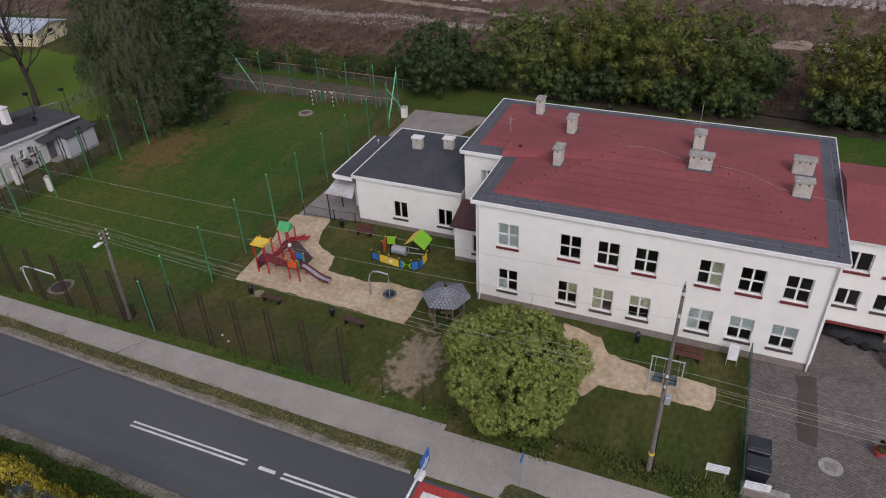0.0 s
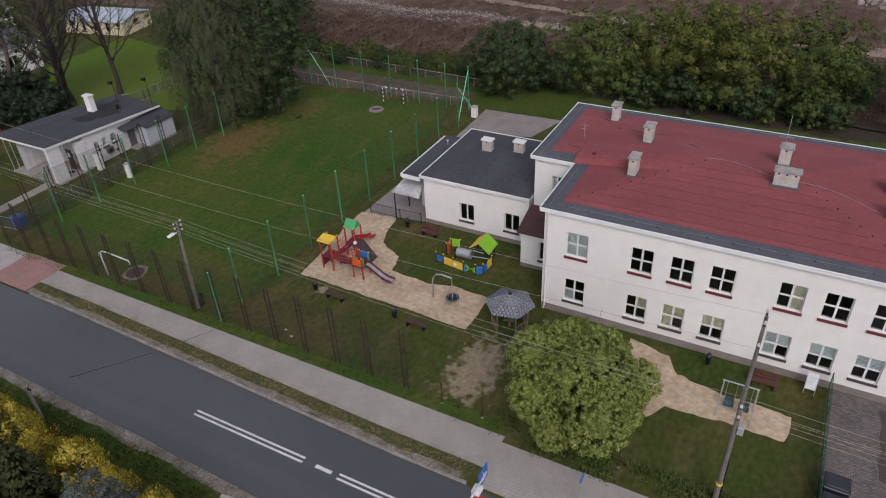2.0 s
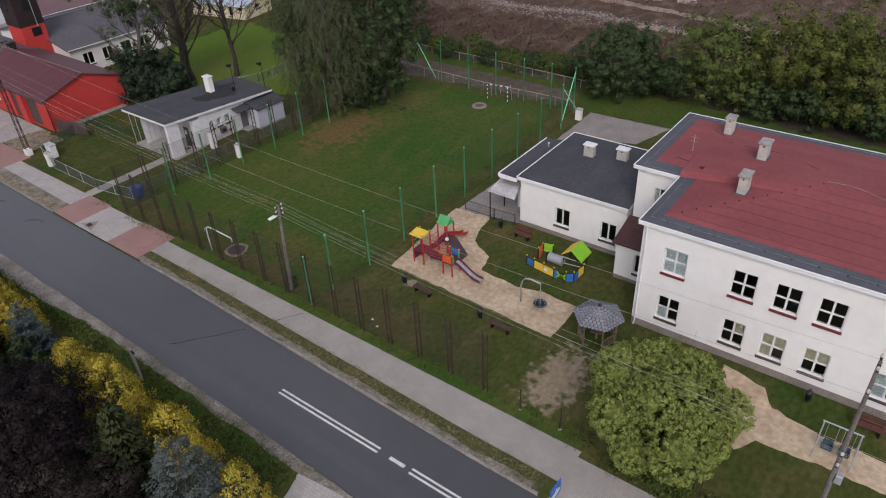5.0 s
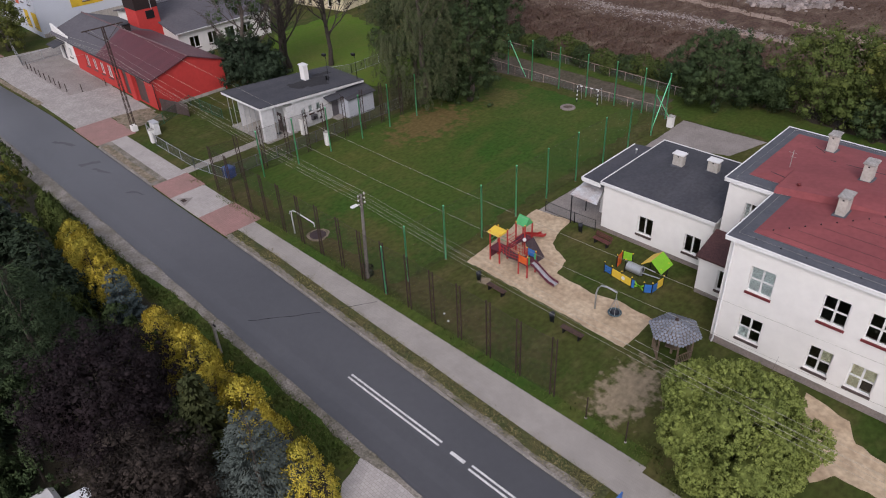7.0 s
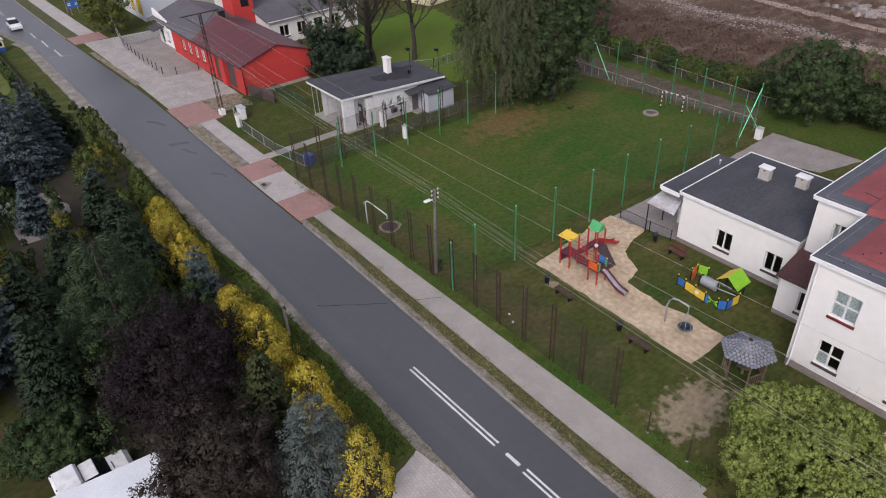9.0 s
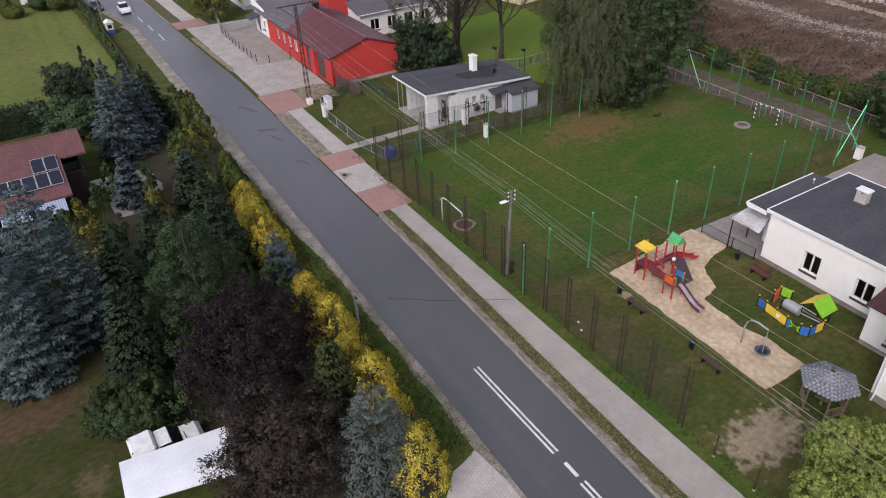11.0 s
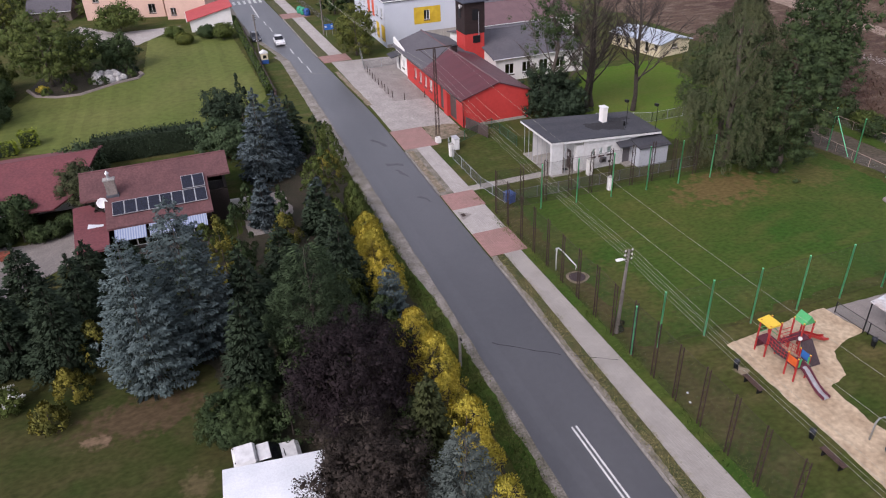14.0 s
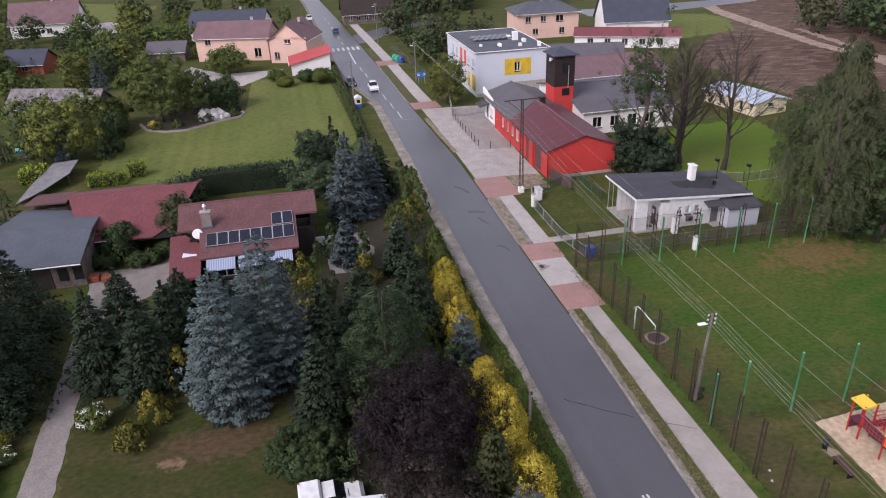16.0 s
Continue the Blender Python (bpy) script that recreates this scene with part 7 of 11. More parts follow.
# house with solar panels in the garden across the road
def solar_house():
    s = thing("garden_house", "brown-roofed house with solar panels and blue awnings", "house")
    # local frame: u along the ridge (y), the near slope falls towards the road side (+x)
    w = Shape()
    pts = [(-77.0, -11.8), (-67.2, -11.8), (-67.2, 0.6), (-77.0, 0.6)]
    e = [(0.9, 3.5, 0.6, 2.2), (5.2, 7.8, 0.6, 2.2)]
    bits = [wall(w, p, pts[(i + 1) % 4], 0.0, 3.4, 0.3, ()) for i, p in enumerate(pts)]
    front = wall(w, (-63.8, -10.2), (-63.8, -1.4), 0.0, 2.9, 0.25, e)
    for yy in (-10.2, -1.65):
        w.box(-67.2, -64.05, yy, yy + 0.25, 0, 2.9)
    part("wall", w, M["dark_board"], s, "dark boarded wall")
    for h in e:
        window(s, (-63.8, -10.2), *front, h[0], h[2], h[1] - h[0], h[3] - h[2], 3, 1)
    part("inner_wall", Shape().box(-70.1, -70.0, -11.4, 0.3, 0, 3.2), M["room"], s)
    ridge_x, ridge_z, ya, yb = -69.9, 6.3, -12.6, 1.1

    def slope_z(x):
        return ridge_z - (x - ridge_x) * 0.40

    # the near slope is long in the middle and shorter at its ends
    for a, b, xe in ((ya, -10.5, -66.4), (-10.5, -1.1, -62.7), (-1.1, yb, -67.0)):
        part("roof", Shape().add(
            [(ridge_x, a, ridge_z), (xe, a, slope_z(xe)), (xe, b, slope_z(xe)), (ridge_x, b, ridge_z), (ridge_x, a, ridge_z - 0.2), (xe, a, slope_z(xe) - 0.2), (xe, b, slope_z(xe) - 0.2), (ridge_x, b, ridge_z - 0.2)],
            [(0, 1, 2, 3), (7, 6, 5, 4), (0, 4, 5, 1), (1, 5, 6, 2), (2, 6, 7, 3), (3, 7, 4, 0)]), M["tile_brown"], s, "brown shingle roof slope")
    part("roof", Shape().add([(ridge_x, ya, ridge_z + 0.01), (-78.0, ya, 3.1), (-78.0, yb, 3.1), (ridge_x, yb, ridge_z + 0.01), (ridge_x, ya, ridge_z - 0.2), (-78.0, ya, 2.9), (-78.0, yb, 2.9), (ridge_x, yb, ridge_z - 0.2)],
                             [(3, 2, 1, 0), (4, 5, 6, 7), (0, 1, 5, 4), (1, 2, 6, 5), (2, 3, 7, 6), (3, 0, 4, 7)]), M["tile_brown"], s, "brown shingle roof slope")
    part("ridge", Shape().tube([(ridge_x, ya, ridge_z), (ridge_x, yb, ridge_z)], 0.10, 6), M["tile_brown"], s)
    # solar panels: a row of eight and two above
    a = math.atan(0.40)
    for i in range(10):
        y = -9.85 + i * 1.06 if i < 8 else -9.85 + (i - 2) * 1.06
        x = -64.75 if i < 8 else -66.5
        pn = part("solar_panel", Shape().box(-0.85, 0.85, 0.02, 1.02, 0.03, 0.07).box(-0.85, 0.85, 0.02, 1.02, -0.05, 0.02), M["panel"], s, "dark solar panel in a pale frame")
        pn.matrix_basis = Matrix.Translation((x, y, slope_z(x) + 0.10)) @ Matrix.Rotation(a, 4, "Y")
        fr = Shape()
        for q in ((-0.86, 0.86, 0.0, 0.04), (-0.86, 0.86, 1.0, 1.04), (-0.86, -0.82, 0.04, 1.0), (0.82, 0.86, 0.04, 1.0)):
            fr.box(*q, 0.02, 0.085)
        part("frame", fr, M["alu"], pn)
    # awnings
    for y0, y1 in ((-9.9, -7.2), (-6.9, -4.6), (-4.3, -1.8)):
        aw = part("awning", Shape().add([(-62.9, y0, 3.30), (-61.2, y0, 2.75), (-61.2, y1, 2.75), (-62.9, y1, 3.30), (-62.9, y0, 3.25), (-61.2, y0, 2.70), (-61.2, y1, 2.70), (-62.9, y1, 3.25)],
                                        [(0, 1, 2, 3), (7, 6, 5, 4), (0, 4, 5, 1), (1, 5, 6, 2), (2, 6, 7, 3), (3, 7, 4, 0)]), M["awning"], s, "blue and white striped awning")
        part("cassette", Shape().box(-63.05, -62.75, y0 - 0.1, y1 + 0.1, 3.15, 3.33, 0.04), M["white_gloss"], aw, "white awning cassette")
    part("deck", Shape().box(-63.6, -60.6, -10.2, -1.5, 0.0, 0.35, 0.02).box(-60.75, -60.65, -10.2, -1.5, 0.35, 1.2), M["old_board"], s, "wooden terrace")
    chimney(s, -66.7, -9.7, slope_z(-66.7), 0.6, 0.9, 1.5, "cap", "plinth", False)
    part("chimney_cowl", Shape().lathe([(0.12, 0), (0.12, 0.5), (0.2, 0.55), (0.05, 0.8)], 10), M["alu"], s, "shiny chimney cowl").matrix_basis = Matrix.Translation((-66.7, -9.7, slope_z(-66.7) + 1.6))
    ds = Shape().lathe([(0.02, 0.0), (0.25, 0.03), (0.45, 0.11), (0.5, 0.14), (0.45, 0.125), (0.25, 0.045), (0.03, 0.02)], 20)
    part("satellite_dish", ds, M["white_gloss"], s, "white satellite dish", True).matrix_basis = Matrix.Translation((-66.0, -10.7, 4.6)) @ Matrix.Rotation(radians(60), 4, "Y")
    part("dish_post", Shape().tube([(-66.4, -10.7, 3.2), (-66.1, -10.7, 4.6)], 0.04, 6), M["galv"], s)
    # low red roof at the side
    part("side_roof", Shape().prism([(-69.0, -13.9), (-60.2, -13.1), (-60.1, -10.3), (-66.3, -10.6), (-69.0, -12.4)], 2.6, [3.3, 2.85, 2.85, 3.25, 3.35]), M["tile_red"], s, "low red felt roof")
    part("side_wall", Shape().box(-68.4, -60.6, -13.1, -11.9, 0, 2.62, 0.02), M["dark_board"], s)
    part("skylight", Shape().box(-65.2, -64.2, -12.3, -10.9, 3.02, 3.14, 0.03), M["white_roof"], s, "pale roof light").matrix_basis = Matrix()
    part("terrace_wall", Shape().box(-69.6, -69.4, 0.6, 2.6, 0, 1.0), M["plaster"], s)
    return s


def striped(name, a, b, axis, width):
    m = mat(name, a, a, bump=0, var=0.03)
    n, l = m.node_tree.nodes, m.node_tree.links
    geo, sep = n.new("ShaderNodeNewGeometry"), n.new("ShaderNodeSeparateXYZ")
    l.new(geo.outputs["Position"], sep.inputs[0])
    k, fr, gt = n.new("ShaderNodeMath"), n.new("ShaderNodeMath"), n.new("ShaderNodeMath")
    k.operation, fr.operation, gt.operation = "MULTIPLY", "FRACT", "GREATER_THAN"
    k.inputs[1].default_value, gt.inputs[1].default_value = 1 / width, 0.5
    l.new(sep.outputs[axis], k.inputs[0])
    l.new(k.outputs[0], fr.inputs[0])
    l.new(fr.outputs[0], gt.inputs[0])
    mx = n.new("ShaderNodeMix")
    mx.data_type = "RGBA"
    mx.inputs[6].default_value, mx.inputs[7].default_value = (*a, 1), (*b, 1)
    l.new(gt.outputs[0], mx.inputs["Factor"])
    l.new(mx.outputs[2], n["Principled BSDF"].inputs["Base Color"])
    return m


M["awning"] = striped("striped_awning_cloth", (0.19, 0.24, 0.36), (0.33, 0.37, 0.45), 1, 0.22)
solar_house()


def back_houses():
    """The long red-roofed house, the blue-grey hall and a brown barn behind it, wall to wall round a yard."""
    s = thing("garden_house", "low house with a long dull red roof", "house")
    part("wall", Shape().box(-85.4, -76.6, -25.2, -13.2, 0, 2.75, 0.03), M["plaster"], s, "cream wall")
    part("roof", slab([(-81.2, -26.2, 4.5), (-72.3, -23.4, 2.45), (-71.7, -16.1, 2.45), (-74.0, -14.2, 2.75), (-81.2, -12.0, 4.5)], 0.16), M["tile_red"], s, "dull red roof slope")
    part("roof", slab([(-81.2, -12.0, 4.52), (-87.0, -12.2, 2.9), (-87.0, -26.8, 2.9), (-81.2, -26.2, 4.52)], 0.16), M["tile_red"], s, "dull red roof slope")
    part("gutter", Shape().tube([(-72.2, -22.1, 2.38), (-71.9, -18.6, 2.38)], 0.07, 6), M["white_metal"], s)
    for y in (-22.4, -20.6, -17.2):
        w = part("window", Shape().box(-76.62, -76.56, y, y + 1.2, 0.9, 2.1, 0.01), M["black"], s)
        part("frame", Shape().box(-76.58, -76.53, y - 0.08, y, 0.82, 2.18).box(-76.58, -76.53, y + 1.2, y + 1.28, 0.82, 2.18).box(-76.58, -76.53, y + 0.57, y + 0.63, 0.9, 2.1), M["pvc"], w)
    h = thing("garden_hall", "low white building with a blue-grey sheet roof", "building")
    part("wall", Shape().box(-80.5, -67.2, -31.5, -22.2, 0, 2.8, 0.03), M["old_board"], h)
    part("roof", slab([(-73.4, -31.6, 4.5), (-66.4, -29.5, 3.0), (-66.2, -22.0, 3.0), (-71.2, -21.6, 4.4)], 0.14), M["sheet_grey"], h, "blue-grey sheet roof slope")
    part("roof", slab([(-71.2, -21.6, 4.42), (-79.6, -22.6, 3.0), (-82.6, -31.6, 3.0), (-73.4, -31.6, 4.52)], 0.14), M["sheet_grey"], h, "blue-grey sheet roof slope")
    part("door", Shape().box(-67.22, -67.14, -27.4, -25.2, 0.1, 2.4, 0.02), M["dark_board"], h, "dark boarded door")
    for y in (-24.6, -23.2):
        part("window", Shape().box(-67.22, -67.14, y, y + 0.9, 0.8, 2.2, 0.01), M["black"], h)
    part("gutter", Shape().tube([(-66.3, -29.5, 2.9), (-66.1, -22.0, 2.9)], 0.06, 6), M["white_metal"], h)
    b = thing("barn", "low barn with a dark brown-red roof", "barn")
    part("wall", Shape().box(-86.6, -82.9, -31.0, -27.2, 0, 2.7, 0.03), M["old_board"], b)
    part("roof", slab([(-87.6, -31.5, 2.9), (-82.3, -31.5, 3.6), (-82.0, -26.9, 3.6), (-87.4, -26.9, 2.9)], 0.15), M["tile_brown"], b, "dark brown-red roof")
    for i, (x, y) in enumerate(((-68.0, -21.7), (-67.6, -20.4))):
        c = thing("crate_stack", "small stack of orange brick crates", "crate", Matrix.Translation((x, y, 0.03)))
        for k in range(2):
            part("crate", Shape().box(-0.5, 0.5, -0.5, 0.5, k * 0.32, k * 0.32 + 0.29, 0.03), M["brick"], c)
    r = thing("lean_to", "old pale weathered sheet roof propped in the grass", "shelter")
    part("sheet", slab([(-92.5, -36.2, 0.3), (-95.0, -33.4, 0.9), (-98.6, -30.8, 1.7), (-104.5, -31.0, 1.7), (-104.5, -34.4, 1.5), (-98.0, -35.6, 0.9)], 0.08), M["old_sheet"], r, "pale grey corrugated sheet")
    for x, y, z in ((-98.9, -31.2, 1.55), (-104.0, -31.4, 1.55), (-104.0, -34.0, 1.4)):
        part("post", Shape().tube([(x, y, -0.1), (x, y, z)], 0.07, 6), M["old_board"], r)


M["old_sheet"] = mat("old_grey_sheet", (0.20, 0.195, 0.20), (0.14, 0.135, 0.14), s1=1, s2=5, var=0.2)
M["sheet_grey"] = mat("blue_grey_sheet", (0.078, 0.088, 0.105), (0.062, 0.072, 0.086), s1=0.5, s2=4, rough=0.6, var=0.12)
back_houses()
M["patched"] = mat("patched_grey_roof", (0.20, 0.185, 0.18), (0.095, 0.085, 0.088), s1=0.9, s2=3, var=0.3)
# far houses along the road
house("town_house", "salmon rendered house with a mauve tiled roof", "house", -182.0, -11.0, 74, 17.5, 9.5, 5.6, 8.6, "pink", "tile_mauve", 0.5, [("S", 2.2, 3.8, 1.4, 1.3, 2), ("S", 6.2, 0.9, 2.6, 1.6, 2), ("S", 14.0, 0.9, 1.6, 2.0, 2), ("E", 4.2, 4.2, 1.6, 1.5, 2), ("E", 4.0, 0.9, 1.4, 1.6, 2)], chim=[(4, 0.6, 1.0)])
house("town_house", "salmon gabled house with a mauve tiled roof", "house", -174.6, 2.7, -22, 11.0, 9.0, 5.4, 9.0, "pink", "tile_mauve", 0.5, [("E", 3.8, 4.4, 1.4, 1.4, 2), ("E", 1.0, 0.9, 1.2, 1.6, 2)], chim=[(-1, 1, 1.0)])
gr = thing("garage", "white garage with a bright red single-pitch roof", "garage")
part("wall", Shape().prism([(-165.0, 0.8), (-155.4, 0.8), (-155.4, 9.2), (-165.0, 9.2)], -0.1, [2.3, 2.3, 4.2, 4.2]), M["plaster"], gr, "white rendered wall")
part("roof", slab([(-165.4, 0.3, 2.35), (-155.0, 0.3, 2.35), (-155.0, 9.6, 4.45), (-165.4, 9.6, 4.45)], 0.16), M["tile_bright"], gr, "bright red sheet roof")
part("gutter", Shape().tube([(-165.4, 0.25, 2.2), (-155.0, 0.25, 2.2)], 0.07, 6), M["white_metal"], gr)
house("villa", "pale villa with a mauve-brown dormered roof", "house", -245.0, -70.0, 88, 19.0, 12.0, 4.2, 9.5, "plaster", "tile_mauve", 0.6, [("S", 2.0, 0.6, 1.8, 1.6, 2), ("S", 5.0, 0.4, 3.2, 2.2, 3), ("S", 10.0, 0.9, 1.6, 1.5, 2), ("E", 2.5, 1.0, 1.4, 1.4, 2), ("E", 6.5, 4.6, 1.4, 1.4, 2)], chim=[(2, 1.0, 1.0)])
house("villa", "red brick villa with a navy sheet roof", "house", -184.0, -59.0, 80, 9.0, 8.0, 2.6, 5.2, "brick", "tile_navy", 0.5, [("S", 4.0, 0.8, 1.4, 1.3, 2)])
house("barn", "old grey barn with a patched roof", "barn", -139.0, -41.5, 70, 17.5, 6.5, 2.2, 4.8, "old_board", "patched", 0.4)
house("barn", "long dark thatched-looking barn with white windows", "barn", -226.0, 26.0, 88, 15.0, 13.0, 3.2, 8.2, "old_board", "dark_board", 0.6, [("S", 1.5 + 2.4 * i, 0.9, 1.2, 1.4, 2) for i in range(5)])
house("town_house", "grey-roofed house behind dish aerials", "house", -212.0, -14.0, 80, 20.0, 12.0, 4.5, 7.5, "plaster", "tile_navy", 0.5, [("S", 3, 1.0, 2.0, 1.6, 2), ("S", 9, 1.0, 2.0, 1.6, 2), ("S", 13, 1.0, 2.0, 1.6, 2)], chim=[(3, 1, 1.0)])
house("town_house", "small brown-roofed outbuilding among shrubs", "outbuilding", -186.0, -28.0, 80, 9.0, 6.0, 2.4, 4.4, "old_board", "slate", 0.4)
house("town_house", "salmon two-storey house with a grey hipped roof", "house", -181.0, 67.0, 86, 16.0, 12.0, 6.4, 8.4, "pink", "roof_grey", 0.7, [("S", 2, 4.0, 1.4, 1.5, 2), ("S", 6, 4.0, 1.4, 1.5, 2), ("S", 10, 4.0, 2.0, 1.5, 2), ("S", 4, 1.0, 1.4, 1.5, 2), ("S", 11, 1.0, 1.4, 1.5, 2)], hip=4.0, chim=[(0, 1, 1.0)])
house("town_house", "white gabled house with a dark slate roof", "house", -172.0, 88.0, 80, 16.0, 11.0, 4.4, 11.0, "plaster", "tile_navy", 0.5, [("S", 3, 1.0, 1.6, 1.5, 2), ("S", 9, 1.0, 1.6, 1.5, 2)])
house("outbuilding", "long white outbuilding with a red roof", "outbuilding", -158.0, 80.0, 64, 24.0, 6.0, 2.8, 4.2, "plaster", "tile_red", 0.4, [("S", 3 + 4 * i, 0.8, 1.4, 1.3, 2) for i in range(5)])
house("outbuilding", "low outbuilding with a grey roof", "outbuilding", -138.0, 60.0, 75, 16.0, 10.0, 3.8, 5.4, "plaster", "slate", 0.4)

# ---- fences, poles and wires ----
M.update({
    "rust": mat("rusty_brown_steel", (0.046, 0.027, 0.020), (0.030, 0.019, 0.015), s1=3, s2=15, rough=0.8, bump=0.1),
    "green_steel": mat("green_painted_steel", (0.018, 0.085, 0.045), (0.014, 0.07, 0.035), s1=3, rough=0.5, bump=0.03, rnd=0.1),
    "green_post": mat("mint_green_steel", (0.20, 0.76, 0.40), (0.17, 0.68, 0.35), s1=3, rough=0.5, bump=0.02, rnd=0.1, var=0.06),
    "pale_rail": mat("faded_pink_rail", (0.36, 0.26, 0.21), (0.30, 0.23, 0.18), s1=2, rough=0.7),
    "net_brown": netting("brown_ball_net", (0.045, 0.034, 0.024), 0.80),
    "net_green": netting("green_ball_net", (0.035, 0.055, 0.035), 0.90),
    "mesh": netting("chain_link_mesh", (0.12, 0.125, 0.12), 0.70),
    "mesh_green": netting("green_mesh", (0.03, 0.07, 0.04), 0.62),
    "wire": mat("overhead_wire", (0.34, 0.33, 0.27), s1=2, rough=0.5, bump=0),
    "pole_concrete": mat("pole_concrete", (0.165, 0.148, 0.132), (0.115, 0.103, 0.092), s1=1.5, s2=6, var=0.2),
    "ceramic": mat("insulator_ceramic", (0.5, 0.5, 0.47), s1=2, rough=0.3, bump=0),
    "red_play": mat("red_play_paint", (0.42, 0.035, 0.03), (0.34, 0.03, 0.03), s1=2, rough=0.45, bump=0.02, var=0.06),
    "yellow_play": mat("yellow_play_panel", (0.72, 0.50, 0.05), (0.64, 0.43, 0.05), s1=2, rough=0.45, bump=0.02, var=0.06),
    "orange_play": mat("orange_play_panel", (0.70, 0.13, 0.03), s1=2, rough=0.45, bump=0.02, var=0.06),
    "green_play": mat("green_play_panel", (0.07, 0.36, 0.13), (0.06, 0.30, 0.11), s1=2, rough=0.45, bump=0.02, var=0.06),
    "lime_play": mat("lime_play_panel", (0.22, 0.52, 0.03), (0.19, 0.45, 0.03), s1=2, rough=0.45, bump=0.02, var=0.06),
    "blue_play": mat("blue_play_panel", (0.035, 0.15, 0.42), (0.03, 0.12, 0.36), s1=2, rough=0.45, bump=0.02, var=0.06),
    "net_rope": mat("dark_climbing_mat", (0.065, 0.045, 0.048), (0.05, 0.035, 0.04), s1=2, var=0.2),
    "plum": mat("plum_play_deck", (0.12, 0.03, 0.045), s1=2),
    "bench_wood": mat("varnished_slat", (0.075, 0.044, 0.034), (0.055, 0.034, 0.027), s1=2, s2=14, rough=0.6, rnd=0.12),
    "red_wood": mat("red_brown_slat", (0.115, 0.042, 0.036), (0.085, 0.034, 0.030), s1=2, s2=14, rough=0.6, rnd=0.12),
    "raw_wood": mat("weathered_post", (0.17, 0.125, 0.085), (0.12, 0.09, 0.065), s1=2, s2=14, rnd=0.1),
    "shingle": mat("blue_grey_shingle", (0.225, 0.245, 0.285), (0.18, 0.20, 0.235), s1=2, s2=12, rough=0.85, rnd=0.12),
    "teal_rope": mat("dull_teal_rope", (0.05, 0.085, 0.10), (0.04, 0.07, 0.085), s1=2, rough=0.7),
    "fence_grey": mat("dull_grey_fence_steel", (0.15, 0.155, 0.16), s1=2, rough=0.6, bump=0.03),
    "bin_dark": mat("dark_waste_bin", (0.022, 0.026, 0.034), s1=2, rough=0.5, bump=0.03),
    "white_sign": mat("white_sign_board", (0.75, 0.76, 0.77), s1=2, rough=0.4, bump=0, var=0.03),
    "blue_sign": mat("blue_sign_face", (0.03, 0.13, 0.42), s1=2, rough=0.4, bump=0, var=0.03),
})


def truss_post(x, y, h=4.7, turn=0.0, label="tall rusty lattice post of a ball fence"):
    t = thing("fence_post", label, "fence post", Matrix.Translation((x, y, 0)) @ Matrix.Rotation(turn, 4, "Z"), "ball fence posts")
    if "truss" not in CROWNS:
        up = Shape().box(-0.032, 0.032, -0.032, 0.032, -0.1, 4.7, 0.005).mesh("upright", M["rust"])
        CROWNS["truss"] = (up, [Shape().tube([(a, 0, 0), (-a, 0, 0.5)], 0.02, 4).mesh("lacing", M["rust"]) for a in (0.15, -0.15)])
    up, lace = CROWNS["truss"]
    for dx in (-0.17, 0.17):
        o = part("upright", up, None, t)
        o.matrix_basis = Matrix.Translation((dx, 0, 0)) @ Matrix.Diagonal((1, 1, h / 4.7, 1))
    for k in range(9):
        part("lacing", lace[k % 2], None, t).matrix_basis = Matrix.Translation((0, 0, (0.25 + k * 0.5) * h / 4.7))
    return t


BROWN = [-17.5, -20.2, -22.7, -25.3, -27.85, -30.3, -32.9, -35.5, -38.0, -40.7, -43.35, -46.0, -48.6, -51.2, -54.2, -57.0]
for i, x in enumerate(BROWN):
    truss_post(x, 25.5, 4.7 - 0.15 * (i % 3 == 1))
for i, y in enumerate([28.6, 31.2, 34.0, 36.4, 38.6, 41.2, 43.6, 46.2, 49.0, 51.8]):
    truss_post(-57.6 + 0.12 * i, y, 4.6, radians(90))


def net(name, p, q, z0, z1, material, label):
    """A taut net between posts: a thin sheet that sags a little, with edge ropes."""
    s = thing(name, label, "net", kind="")
    n = 12
    vs, fs = [], []
    for i in range(n + 1):
        k = i / n
        x, y = p[0] + (q[0] - p[0]) * k, p[1] + (q[1] - p[1]) * k
        sag = 0.12 * math.sin(k * math.pi * n / 2) ** 2
        vs += [(x, y, z0), (x, y, z1 - sag)]
    fs = [(2 * i, 2 * i + 2, 2 * i + 3, 2 * i + 1) for i in range(n)]
    sheet = Shape().add(vs, fs)
    part("netting", sheet, M[material], s)
    rope = Shape()
    for j in (0, 1):
        rope.tube([vs[2 * i + j] for i in range(n + 1)], 0.012, 4)
    part("edge_rope", rope, M["rust"], s)
    return s


net("ball_net", (-17.5, 25.56), (-57.0, 25.56), 0.05, 4.5, "net_brown", "sagging brown ball net on rusty posts")
net("ball_net", (-57.5, 25.8), (-56.5, 51.8), 0.05, 4.4, "net_brown", "sagging brown ball net beside a pavilion")


